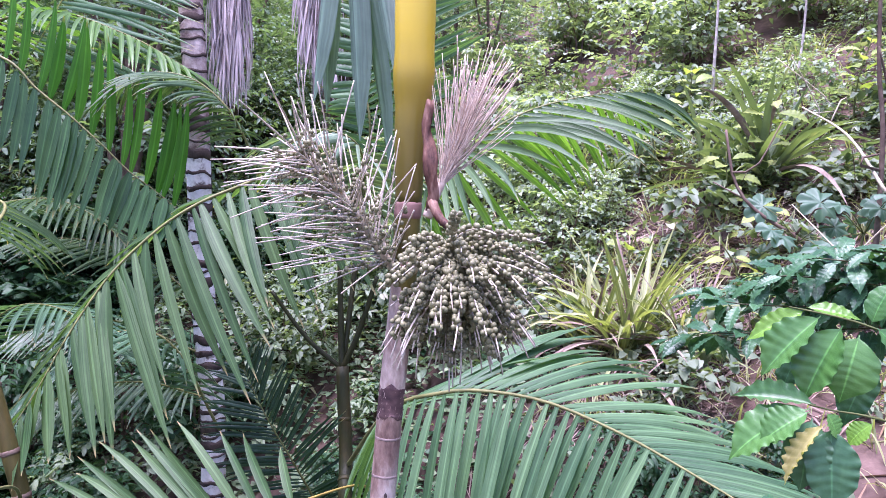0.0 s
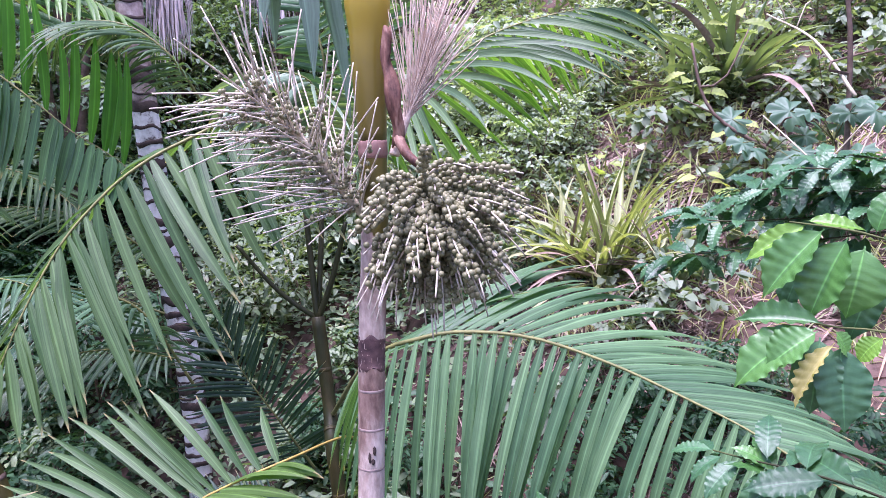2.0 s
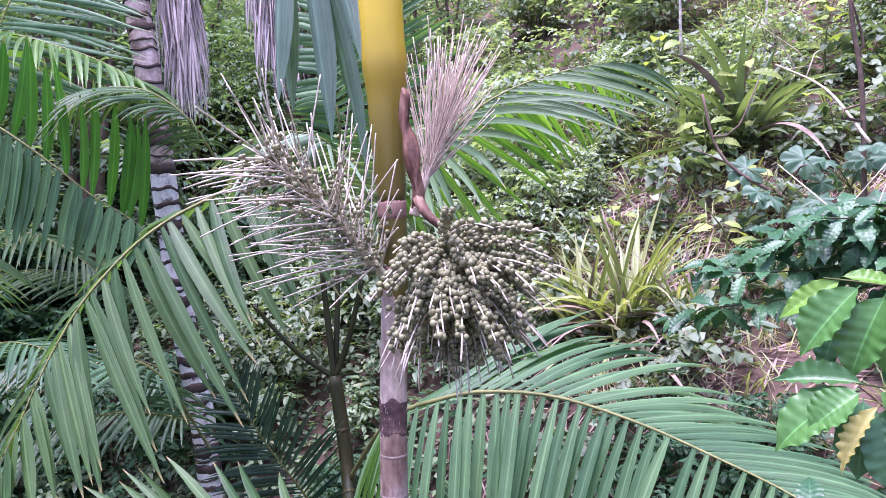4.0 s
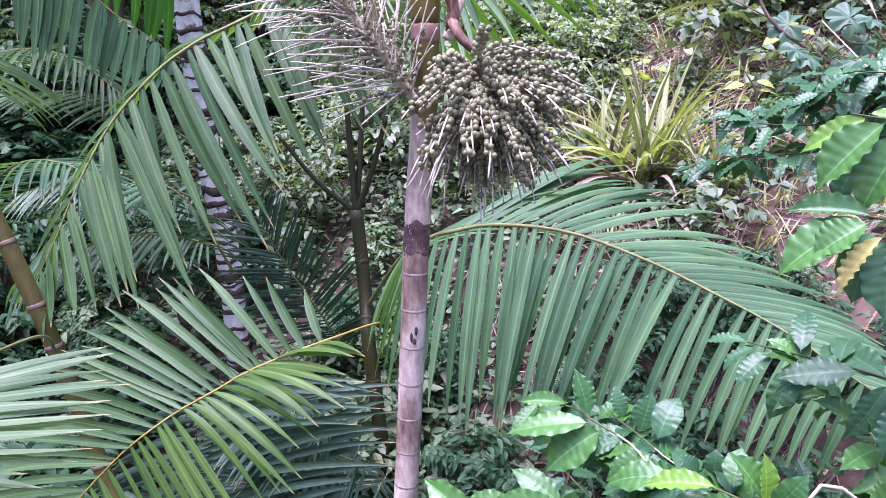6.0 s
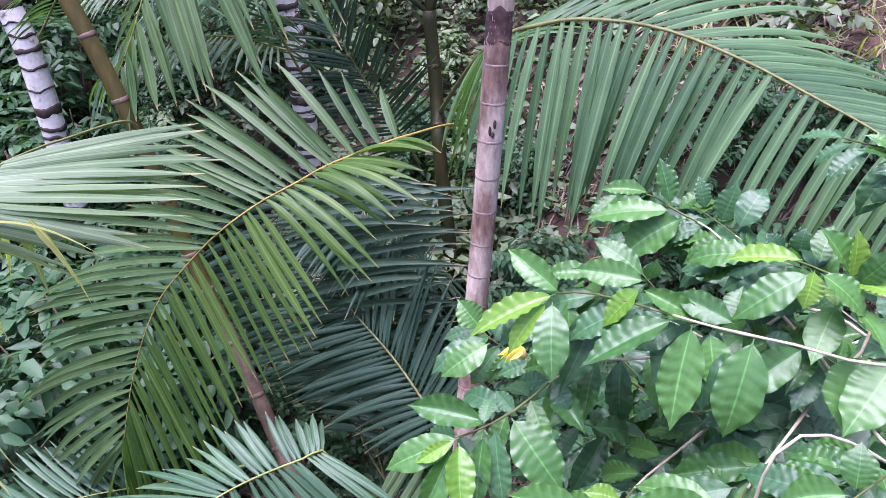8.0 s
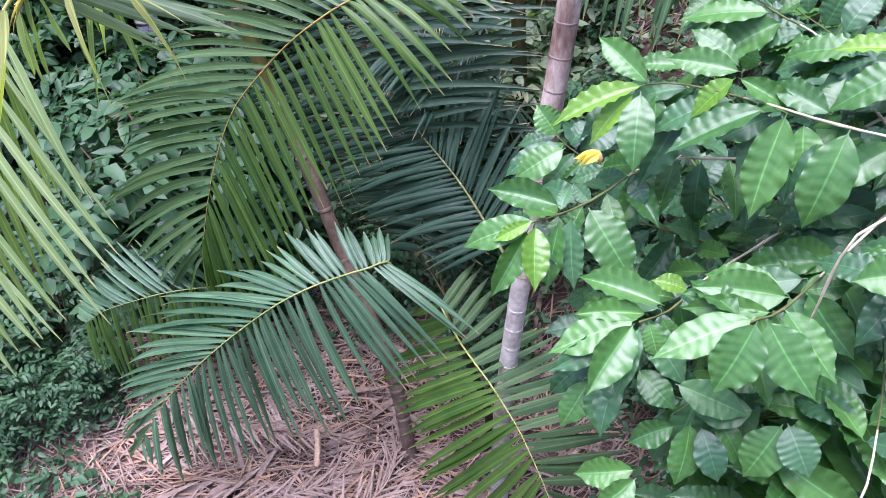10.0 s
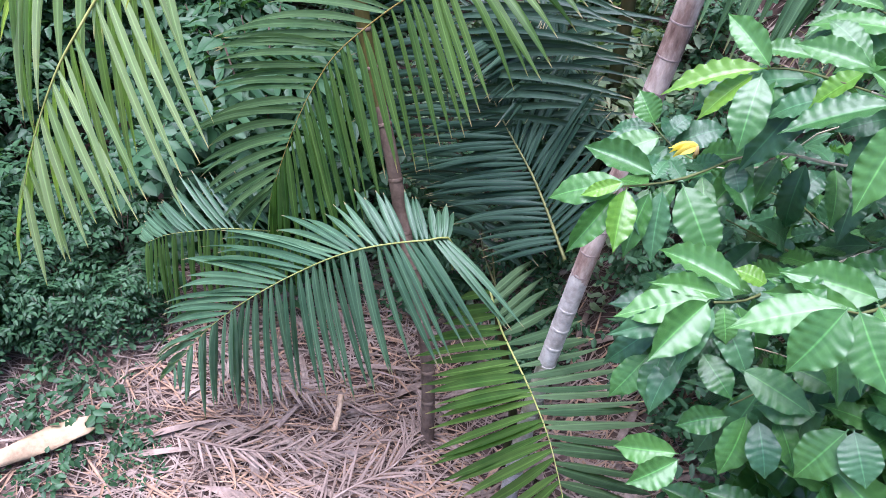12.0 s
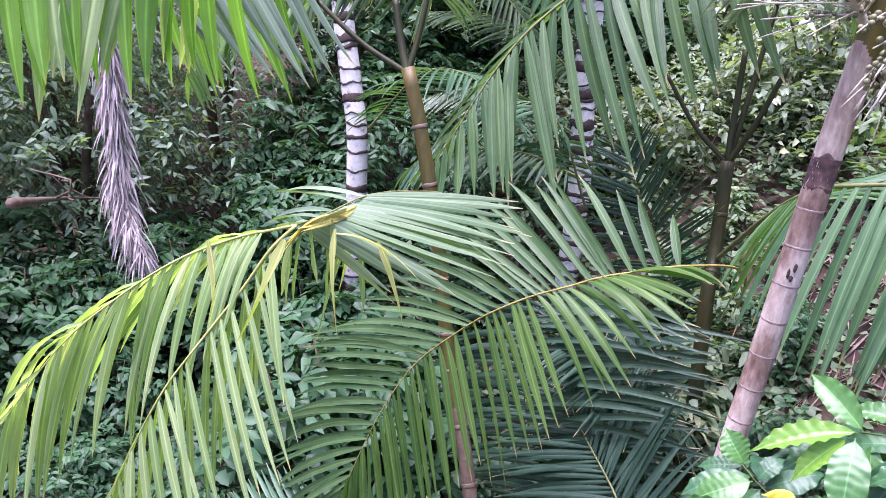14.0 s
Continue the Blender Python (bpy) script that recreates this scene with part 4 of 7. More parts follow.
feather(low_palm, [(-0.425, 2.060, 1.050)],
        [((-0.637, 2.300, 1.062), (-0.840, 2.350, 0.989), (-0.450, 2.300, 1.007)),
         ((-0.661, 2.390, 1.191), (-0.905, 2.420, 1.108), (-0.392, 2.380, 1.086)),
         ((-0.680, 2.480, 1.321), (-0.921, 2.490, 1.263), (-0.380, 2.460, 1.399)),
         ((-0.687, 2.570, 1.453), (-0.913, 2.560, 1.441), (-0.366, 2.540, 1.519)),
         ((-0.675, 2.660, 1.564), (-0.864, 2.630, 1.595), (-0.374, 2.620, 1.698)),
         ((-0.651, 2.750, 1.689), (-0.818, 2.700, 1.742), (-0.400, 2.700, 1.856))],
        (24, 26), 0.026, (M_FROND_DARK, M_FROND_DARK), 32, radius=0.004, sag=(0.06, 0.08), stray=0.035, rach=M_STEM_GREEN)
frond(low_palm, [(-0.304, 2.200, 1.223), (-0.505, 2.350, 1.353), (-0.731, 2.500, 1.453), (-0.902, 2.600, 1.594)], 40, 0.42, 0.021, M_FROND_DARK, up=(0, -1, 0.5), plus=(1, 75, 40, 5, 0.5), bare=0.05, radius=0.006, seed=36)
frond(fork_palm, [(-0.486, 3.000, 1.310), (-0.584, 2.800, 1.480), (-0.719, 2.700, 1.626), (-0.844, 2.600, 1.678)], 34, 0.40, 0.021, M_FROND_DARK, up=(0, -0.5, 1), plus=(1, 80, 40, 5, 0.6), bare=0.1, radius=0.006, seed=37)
# long frond hanging beside the old bunch
feather(banded_a, [(-0.300, 3.400, 3.260)],
        [((-0.711, 3.150, 3.074), (-0.808, 3.200, 3.005), (-0.445, 2.980, 2.601)),
         ((-0.838, 3.085, 3.015), (-0.952, 3.140, 2.931), (-0.557, 2.917, 2.534)),
         ((-0.960, 3.020, 2.953), (-1.097, 3.080, 2.887), (-0.663, 2.854, 2.488)),
         ((-1.056, 2.955, 2.900), (-1.253, 3.020, 2.800), (-0.738, 2.791, 2.399)),
         ((-1.149, 2.890, 2.827), (-1.371, 2.960, 2.684), (-0.849, 2.728, 2.258)),
         ((-1.227, 2.825, 2.737), (-1.446, 2.900, 2.571), (-0.971, 2.665, 2.202)),
         ((-1.281, 2.760, 2.650), (-1.506, 2.840, 2.463), (-1.059, 2.602, 2.168)),
         ((-1.322, 2.695, 2.550), (-1.543, 2.780, 2.339), (-1.159, 2.539, 2.136)),
         ((-1.360, 2.630, 2.436), (-1.588, 2.720, 2.201), (-1.227, 2.476, 2.107)),
         ((-1.395, 2.565, 2.311), (-1.608, 2.660, 2.089), (-1.288, 2.413, 2.097)),
         ((-1.436, 2.500, 2.192), (-1.642, 2.600, 2.018), (-1.326, 2.350, 2.074))],
        (22, 28), 0.042, (M_FROND_DUSK, M_FROND_DUSK), 20, radius=0.009, sag=(0.05, 0.05), stray=0.035, fold=0.35)
# pale frond arching high on the same side
feather(banded_b, [(-2.500, 3.700, 4.300)],
        [((-2.044, 3.700, 4.014), (-1.360, 3.600, 3.794), (-2.221, 3.600, 4.046)),
         ((-2.105, 3.675, 3.884), (-1.429, 3.575, 3.696), (-2.264, 3.575, 3.942)),
         ((-2.166, 3.650, 3.754), (-1.449, 3.550, 3.536), (-2.336, 3.550, 3.816)),
         ((-2.217, 3.625, 3.637), (-1.457, 3.525, 3.364), (-2.351, 3.525, 3.687)),
         ((-2.260, 3.600, 3.546), (-1.515, 3.500, 3.219), (-2.312, 3.500, 3.532))],
        (22, 9), 0.024, (M_FROND_MID, M_FROND_MID), 39, radius=0.008, sag=(0.10, 0.05), stray=0.02, rach=M_RACHIS_LIME)
# upright frond with dark glossy leaflets against the light
feather(banded_b, [(-2.400, 3.100, 3.500)],
        [((-1.990, 3.100, 3.430), (-1.943, 3.100, 3.745), (-2.016, 3.050, 3.106)),
         ((-1.849, 3.125, 3.310), (-1.778, 3.125, 3.657), (-1.879, 3.075, 2.954)),
         ((-1.730, 3.150, 3.215), (-1.660, 3.150, 3.572), (-1.798, 3.100, 2.854)),
         ((-1.610, 3.175, 3.107), (-1.587, 3.175, 3.505), (-1.689, 3.125, 2.786)),
         ((-1.501, 3.200, 3.000), (-1.454, 3.200, 3.421), (-1.566, 3.150, 2.729)),
         ((-1.401, 3.225, 2.925), (-1.309, 3.225, 3.322), (-1.441, 3.175, 2.715)),
         ((-1.312, 3.250, 2.847), (-1.248, 3.250, 3.279), (-1.313, 3.200, 2.722))],
        (14, 20), 0.044, (M_FROND_VIVID, M_FROND_BROAD), 21, radius=0.008, sag=(0.02, 0.10), stray=0.015, fold=0.35)
frond(banded_a, [(-1.129, 3.500, 3.104), (-1.185, 3.400, 3.270), (-1.321, 3.350, 3.387), (-1.491, 3.300, 3.401), (-1.657, 3.250, 3.302)], 44, 0.34, 0.0128, M_FROND, plus=(1, 85, 35, -20, 0.9), radius=0.006, seed=22, bare=0.1)
frond(banded_b, [(-2.665, 3.600, 3.633), (-2.188, 3.600, 3.732), (-1.757, 3.550, 3.616), (-1.431, 3.500, 3.459)], 40, 0.5, 0.0240, M_FROND_FRESH, plus=(1, 80, 35, -10, 0.9), radius=0.008, seed=24)
# fronds behind the crownshaft
frond(fork_palm, [(-0.585, 3.300, 2.839), (-0.497, 3.100, 3.170), (-0.534, 3.100, 3.388), (-0.535, 3.150, 3.696)], 30, 0.5, 0.0272, M_FROND_MID, up=(0, -1, 0.1), plus=(1, 85, 65, 0, 0.15), minus=(0.35, 85, 65, 0, 0.3), bare=0.25, radius=0.008, seed=25)
# its far leaflet row carries the backlight in its colour
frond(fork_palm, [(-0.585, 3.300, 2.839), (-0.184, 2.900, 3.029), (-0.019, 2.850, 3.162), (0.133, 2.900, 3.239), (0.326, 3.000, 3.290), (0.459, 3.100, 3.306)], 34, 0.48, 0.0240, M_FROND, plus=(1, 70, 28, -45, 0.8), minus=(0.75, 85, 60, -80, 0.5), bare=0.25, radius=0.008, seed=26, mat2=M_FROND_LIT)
frond(fork_palm, [(-0.585, 3.300, 2.839), (-0.483, 2.950, 3.081), (-0.578, 2.850, 3.145), (-0.664, 2.800, 3.103)], 32, 0.45, 0.0240, M_FROND_SILVER, up=(0, -0.4, 1), plus=(1, 80, 30, -40, 1.0), bare=0.15, radius=0.008, seed=27)
frond(palm, [(-0.122, 2.060, 3.670), (-0.199, 2.200, 3.622), (-0.318, 2.300, 3.564), (-0.435, 2.350, 3.544)], 3, 0.58, 0.062, M_FROND_GLAUCOUS, plus=(1, 95, 80, -80, 0.9), bare=0.6, radius=0.009, seed=28)
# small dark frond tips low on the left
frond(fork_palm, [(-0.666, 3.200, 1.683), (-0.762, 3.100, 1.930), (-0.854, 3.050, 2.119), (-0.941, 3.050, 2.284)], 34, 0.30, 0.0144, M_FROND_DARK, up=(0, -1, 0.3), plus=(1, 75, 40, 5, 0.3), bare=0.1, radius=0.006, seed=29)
frond(banded_a, [(-1.264, 3.500, 1.885), (-1.364, 3.300, 2.287), (-1.532, 3.200, 2.363), (-1.762, 3.100, 2.220), (-1.947, 3.000, 1.997)], 40, 0.45, 0.0192, M_FROND_SEA, plus=(1, 85, 35, -10, 0.9), bare=0.1, radius=0.007, seed=30)
frond(banded_b, [(-2.549, 3.400, 2.054), (-2.067, 3.200, 2.409), (-1.728, 3.100, 2.456), (-1.445, 3.000, 2.336)], 36, 0.38, 0.0176, M_FROND_SEA, plus=(1, 85, 35, -10, 0.9), bare=0.1, radius=0.006, seed=31)
# fine-leaved fronds deeper in the shade
frond(banded_a, [(-1.504, 3.700, 2.442), (-1.688, 3.600, 2.612), (-1.947, 3.500, 2.700), (-2.200, 3.400, 2.686)], 34, 0.30, 0.017, M_FROND, plus=(1, 80, 35, -20, 0.6), bare=0.06, radius=0.006, seed=51)
frond(banded_a, [(-1.434, 3.600, 2.203), (-1.668, 3.500, 2.323), (-1.894, 3.400, 2.366), (-2.115, 3.300, 2.287)], 34, 0.32, 0.017, M_FROND_SILVER, plus=(1, 80, 35, -25, 0.7), bare=0.06, radius=0.006, seed=52)
frond(banded_b, [(-2.539, 3.600, 2.828), (-2.103, 3.500, 2.877), (-1.823, 3.450, 2.801), (-1.588, 3.400, 2.634)], 32, 0.34, 0.018, M_FROND, plus=(1, 80, 35, -15, 0.6), bare=0.06, radius=0.006, seed=53)
frond(banded_b, [(-1.336, 3.500, 2.029), (-1.532, 3.350, 2.117), (-1.736, 3.200, 2.109), (-1.890, 3.100, 1.999)], 32, 0.30, 0.017, M_FROND_SILVER, plus=(1, 80, 35, -20, 0.6), bare=0.06, radius=0.006, seed=54)
# fronds hanging into view over the left side
feather(brown_palm, [(-1.828, 2.300, 2.723), (-1.326, 1.742, 2.938)],
        [((-1.179, 1.451, 2.912), (-1.223, 1.539, 2.557), (-1.216, 1.389, 2.588)),
         ((-1.179, 1.316, 2.903), (-1.155, 1.295, 2.568), (-1.195, 1.233, 2.575)),
         ((-1.221, 1.212, 2.880), (-1.172, 1.169, 2.567), (-1.195, 1.125, 2.566)),
         ((-1.247, 1.099, 2.857), (-1.172, 1.056, 2.564), (-1.188, 1.017, 2.555)),
         ((-1.273, 0.990, 2.827), (-1.212, 0.955, 2.551), (-1.224, 0.920, 2.551))],
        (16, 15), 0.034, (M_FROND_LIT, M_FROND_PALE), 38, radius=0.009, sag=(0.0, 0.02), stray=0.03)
feather(brown_palm, [(-1.828, 2.300, 2.723), (-1.531, 1.970, 2.821)],
        [((-1.478, 1.880, 2.845), (-1.357, 1.985, 2.549), (-1.420, 1.917, 2.512)),
         ((-1.482, 1.718, 2.870), (-1.347, 1.847, 2.511), (-1.390, 1.806, 2.536)),
         ((-1.513, 1.595, 2.857), (-1.381, 1.740, 2.540), (-1.458, 1.641, 2.520)),
         ((-1.534, 1.474, 2.820), (-1.430, 1.604, 2.566), (-1.495, 1.507, 2.548))],
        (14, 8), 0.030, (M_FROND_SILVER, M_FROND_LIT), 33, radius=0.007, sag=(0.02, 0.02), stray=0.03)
frond(brown_palm, [(-1.828, 2.300, 2.723), (-1.909, 2.147, 2.764), (-2.066, 2.108, 2.680), (-2.116, 2.027, 2.563), (-2.127, 1.985, 2.430)], 24, 0.28, 0.022, M_FROND_FRESH, plus=(1, 75, 40, -45, 0.8), minus=(1, 75, 40, -70, 0.6), radius=0.006, seed=34)
frond(brown_palm, [(-1.500, 2.500, 2.791), (-1.691, 2.769, 2.872), (-1.871, 2.749, 2.903), (-2.029, 2.606, 2.844), (-2.145, 2.484, 2.707)], 26, 0.36, 0.024, M_FROND, plus=(1, 75, 40, -45, 0.8), minus=(1, 75, 40, -70, 0.6), radius=0.007, seed=35)
# withered fronds hanging from the tall palms
def dead_frond(parent, top, drop, width, seed, label, count=330, reach=0.02, lean=1.0, sway=0.2):
    rng = random.Random(seed)
    top = V(top)
    pts = curve_points([top, top + V(sway * 0.15, 0, -drop * 0.35), top + V(sway * 0.3, -0.02, -drop * 0.7), top + V(sway, -0.02, -drop)], 30)
    v, f = tube_data([p - top for p in pts], [0.012 - 0.008 * i / 29 for i in range(30)], 6, 0.2)
    rib = link_mesh("withered_frond", mesh_of("withered_frond", v, f), M_DEAD_FROND, parent, top, label)
    verts, faces = [], []
    for k in range(count):
        p = pts[int(rng.random() * 27)] + V(rng.uniform(-reach, reach), rng.uniform(-reach, reach), 0)
        d = V(rng.uniform(-lean, lean), rng.uniform(-lean, lean), -1.5).normalized()
        vv, ff = blade(d, V(rng.uniform(-1, 1), rng.uniform(-1, 1), 0.1), width * rng.uniform(0.7, 1.3), 0.010, 2.2, 0.8, 6, rng.uniform(-3, 3))
        o = len(verts)
        verts += [p - top + w for w in vv]
        faces += [tuple(o + a for a in tri) for tri in ff]
    link_mesh("withered_foliage", mesh_of("withered_foliage", verts, faces), M_DEAD_FROND, rib, top, "", "stuff")


dead_frond(banded_a, (-1.503, 4.000, 4.394), 0.86, 0.30, 41, "withered grey-purple hanging frond", 480, 0.075, 0.35, 0.08)
dead_frond(banded_a, (-1.064, 4.100, 4.418), 0.74, 0.30, 42, "withered grey-purple hanging frond", 480, 0.085, 0.35, 0.05)
dead_frond(banded_b, (-3.062, 2.219, 2.607), 1.16, 0.19, 43, "withered grey-purple hanging frond", 700, sway=0.3)


# ---------------------------------------------------------------- coffee shrubs
def coffee_leaf_mesh(seed, curve=0.35, wave=0.05, cup=0.2, mat=None):
    """Glossy leaf of length 1 along +y and width 1: sunk midrib, cushions between the side veins, wavy rim, drawn-out tip."""
    rng = random.Random(seed)
    n, cols = 56, (-1, -0.82, -0.55, -0.28, 0, 0.28, 0.55, 0.82, 1)
    verts, faces = [], []
    ph, ph2, tw, bow = rng.uniform(0, 6), rng.uniform(0, 6), rng.uniform(-0.3, 0.3), rng.uniform(-0.06, 0.06)
    waves, waves2 = rng.uniform(5.0, 9.0), rng.uniform(5.0, 9.0)
    y, z, ang = 0.0, 0.0, rng.uniform(0.0, 0.15) + curve * 0.35
    for i in range(n + 1):
        s = i / n
        blade_s = max(0.0, (s - 0.05) / 0.95)
        hw = 0.5 * max(0.03, math.sin(math.pi * blade_s ** 0.82) ** 0.82)
        if blade_s > 0.74:
            hw = max(0.012, hw * (1 - 0.66 * ((blade_s - 0.74) / 0.26)))
        env = math.sin(math.pi * min(1, max(0, blade_s))) ** 0.7
        for q in cols:
            aq = abs(q)
            x = q * hw * (1.0 + 0.04 * math.sin(s * 19 + ph) * aq)
            up = cup * 0.40 * aq ** 1.5 * hw - (0.006 if q == 0 else 0)
            # cushions between about nine side veins that run forward to the rim
            cell = (s * 9.5 - aq * 1.1) % 1.0
            up += 0.012 * env * math.sin(math.pi * cell) * (1 - (2 * aq - 1) ** 2 if q else 0)
            rim = max(0.0, (aq - 0.5) / 0.5) ** 2.6
            up += wave * env * rim * math.sin(2 * math.pi * (waves if q < 0 else waves2) * s + (ph if q < 0 else ph2))
            roll = tw * s
            verts.append(V(x * math.cos(roll) + bow * math.sin(math.pi * s), y - math.sin(ang) * 0.0, z + up + x * math.sin(roll) * 0.5))
        y += math.cos(ang) / n
        z += math.sin(ang) / n
        ang -= curve * 1.5 / n
    last = verts[-5]
    verts = [V(v.x, v.y / last.y, v.z - last.z * v.y / last.y) for v in verts]
    w = len(cols)
    for i in range(n):
        for k in range(w - 1):
            a = i * w + k
            faces.append((a, a + 1, a + w + 1, a + w))
    me = mesh_of("leaf", verts, faces, across=w)
    me.materials.append(mat or M_COFFEE)
    return me


# the "old" set is the dark one, with the shrub's inner shade in its colour
LEAVES_BY_TONE = {"": [coffee_leaf_mesh(60 + k, 0.2 + 0.13 * (k % 4), 0.017 + 0.006 * (k % 3), 0.1 + 0.3 * (k % 3)) for k in range(9)],
                 "young": [coffee_leaf_mesh(80 + k, 0.3, 0.022, 0.45, M_COFFEE_YOUNG) for k in range(4)],
                 "old": [coffee_leaf_mesh(90 + k, 0.3 + 0.15 * k, 0.020, 0.15, M_COFFEE_SHADED) for k in range(5)],
                 "withered": [coffee_leaf_mesh(96, 0.5, 0.05, 0.8, M_YELLOW_LEAF)],
                 "spot": [coffee_leaf_mesh(97, 0.4, 0.02, 0.1, M_COFFEE_SPOT)]}


def leaf_pose(at, d, n, scale=1.0, slim=1.0):
    """Local +y along d, local +z near n; slim: its width as a share of its length."""
    y = d.normalized()
    z = (n - y * n.dot(y)).normalized()
    x = y.cross(z)
    m = Matrix((x, y, z)).transposed().to_4x4()
    return Matrix.Translation(at) @ m @ Matrix.Diagonal((scale * slim, scale, scale, 1.0))


def put_leaf(me, parent, m, name="leaf"):
    ob = new(name, me)
    ob.parent = parent
    ob.matrix_basis = Matrix.Translation(-WORLD[parent]) @ m
    return ob


def coffee_branch(shrub, ctrl, seed, gap=0.046, scale=1.0, r=0.0026, first=0.15, shade_leaves=False):
    rng = random.Random(seed)
    shapes = LEAVES_BY_TONE["old" if shade_leaves else ""]
    n = 24
    pts = curve_points(ctrl, n)
    base = pts[0].copy()
    v, f = tube_data([p - base for p in pts], [r * (1.25 - 0.75 * i / (n - 1)) for i in range(n)], 7, 0.15)
    me = mesh_of("branch", v, f)
    me.materials.append(M_STEM_GREEN if shade_leaves else M_TWIG)
    me.materials.append(M_TWIG_GREEN)
    for poly in me.polygons:
        if poly.index // 7 > n * 0.8:
            poly.material_index = 1
    br = link_mesh("branch", me, None, shrub, base)
    total = sum((b - a).length for a, b in zip(pts, pts[1:]))
    s = total * first
    k = 0
    while s < total:
        i = min(n - 2, int(s / total * (n - 1)))
        at = pts[i].lerp(pts[i + 1], s / total * (n - 1) - i)
        t = (pts[i + 1] - pts[i]).normalized()
        side = Matrix.Rotation(rng.uniform(-0.9, 0.9), 3, t) @ t.cross(V(0, 0, 1)).normalized()
        for sg in (1, -1):
            if rng.random() < 0.08:
                continue
            d = t * rng.uniform(0.0, 0.9) + side * sg * rng.uniform(0.6, 1.0) + V(0, 0, rng.uniform(-0.95, 0.0))
            nn = V(rng.uniform(-0.6, 0.6), rng.uniform(-0.8, 0.2), 1)
            grow = 0.62 + 0.38 * min(1, (total - s) / 0.07)
            put_leaf(rng.choice(shapes), br, leaf_pose(at + d.normalized() * 0.006, d, nn, scale * grow * rng.uniform(0.095, 0.135), 0.40))
        s += gap * rng.uniform(0.8, 1.2)
        k += 1
    t = (pts[-1] - pts[-2]).normalized()
    for a in (-0.5, 0.5):
        put_leaf(rng.choice(shapes), br, leaf_pose(pts[-1], t + t.cross(V(0, 0, 1)) * a + V(0, 0, -0.2), V(0, -0.2, 1), scale * 0.08, 0.42))
    return br


root = on_ground(0.92, 1.42)
coffee = thing("coffee_shrub", root, "glossy green coffee shrub with pale twigs and wavy leaves", "shrub", "coffee shrubs")
tube("stem", [root + V(0, 0, -0.05), root + V(0.02, 0.02, 0.8), root + V(-0.03, 0.0, 1.5), (0.86, 1.42, 2.05), (0.84, 1.45, 2.45)], 0.016, 0.007, M_TWIG, coffee, 8, 20, 0.1)


def twig(line, r, shrub=None):
    """A pale branch of the shrub, grown from its stem, green towards the tip."""
    a = V(line[0])
    shrub = shrub or coffee
    foot = V(0.86, 1.42, min(2.3, max(1.2, a.z - 0.36))) if shrub is coffee else V(1.455, 2.08, min(2.7, a.z - 0.05))
    on = (a - V(line[1])).normalized()
    pts = curve_points([foot, a + on * (0.22 * (foot - a).length)] + list(line), 40)
    v, f = tube_data([p - pts[0] for p in pts], [r * 0.74 * (1.3 - 0.75 * i / 39) * (1.3 if i % 6 == 0 else 1.0) for i in range(40)], 8, 0.16)
    me = mesh_of("branch", v, f)
    me.materials.append(M_TWIG)
    me.materials.append(M_TWIG_GREEN)
    for poly in me.polygons:
        if poly.index // 8 > 33:
            poly.material_index = 1
    branch = link_mesh("branch", me, None, shrub, pts[0])
    if shrub is coffee:
        fill_twig(branch, line, int(1000 * abs(a.x) + 7 * len(line)))
    return branch


def fill_twig(branch, line, seed):
    """Opposite leaves along a branch, tucked under the large ones."""
    rng = random.Random(seed)
    pts = curve_points(line, 12)
    for k in range(1, 12):
        t = (pts[min(11, k + 1)] - pts[k - 1]).normalized()
        side = t.cross(V(0, 0, 1)).normalized()
        for sg in (1, -1):
            d = t * rng.uniform(0.1, 0.8) + side * sg * rng.uniform(0.5, 1.0) + V(0, rng.uniform(0.1, 0.5), rng.uniform(-0.9, -0.2))
            put_leaf(LEAVES_BY_TONE["old" if rng.random() < 0.6 else ""][k % 5], branch, leaf_pose(pts[k] + V(0, 0.03, -0.02), d, V(rng.uniform(-0.5, 0.5), -0.5, 1), rng.uniform(0.07, 0.105), 0.4))


def leaf_between(branch, base, tip, width, tone=""):
    """A coffee leaf from its stalk to its tip, its face up and to the open side."""
    rng = random.Random(base[0] * 991 + tip[2] * 613)
    base, tip = V(base), V(tip)
    d = tip - base
    n = V(rng.uniform(-0.45, 0.45), -0.62 + rng.uniform(-0.25, 0.25), 0.9)
    y = d.normalized()
    z = (n - y * n.dot(y)).normalized()
    m = Matrix((y.cross(z), y, z)).transposed().to_4x4()
    shapes = LEAVES_BY_TONE[tone]
    me = shapes[int(rng.random() * len(shapes))]
    ob = new("leaf", me)
    ob.parent = branch
    ob.matrix_basis = Matrix.Translation(base - WORLD[branch]) @ m @ Matrix.Diagonal((width * 0.92, d.length * 1.08, d.length, 1.0))
    return ob


upper = twig([(0.378, 1.340, 2.312), (0.306, 1.441, 2.348), (0.267, 1.566, 2.347), (0.217, 1.642, 2.339), (0.174, 1.673, 2.349), (0.129, 1.684, 2.344)], 0.0032)
leaf_between(upper, (0.174, 1.674, 2.351), (0.104, 1.671, 2.349), 0.027)
leaf_between(upper, (0.208, 1.632, 2.344), (0.091, 1.632, 2.315), 0.049)
leaf_between(upper, (0.208, 1.656, 2.343), (0.184, 1.683, 2.402), 0.037)
leaf_between(upper, (0.225, 1.627, 2.336), (0.150, 1.613, 2.271), 0.067)
leaf_between(upper, (0.259, 1.630, 2.325), (0.205, 1.624, 2.273), 0.051, "old")
leaf_between(upper, (0.290, 1.561, 2.344), (0.233, 1.541, 2.309), 0.041)
leaf_between(upper, (0.283, 1.665, 2.301), (0.240, 1.623, 2.233), 0.051, "old")
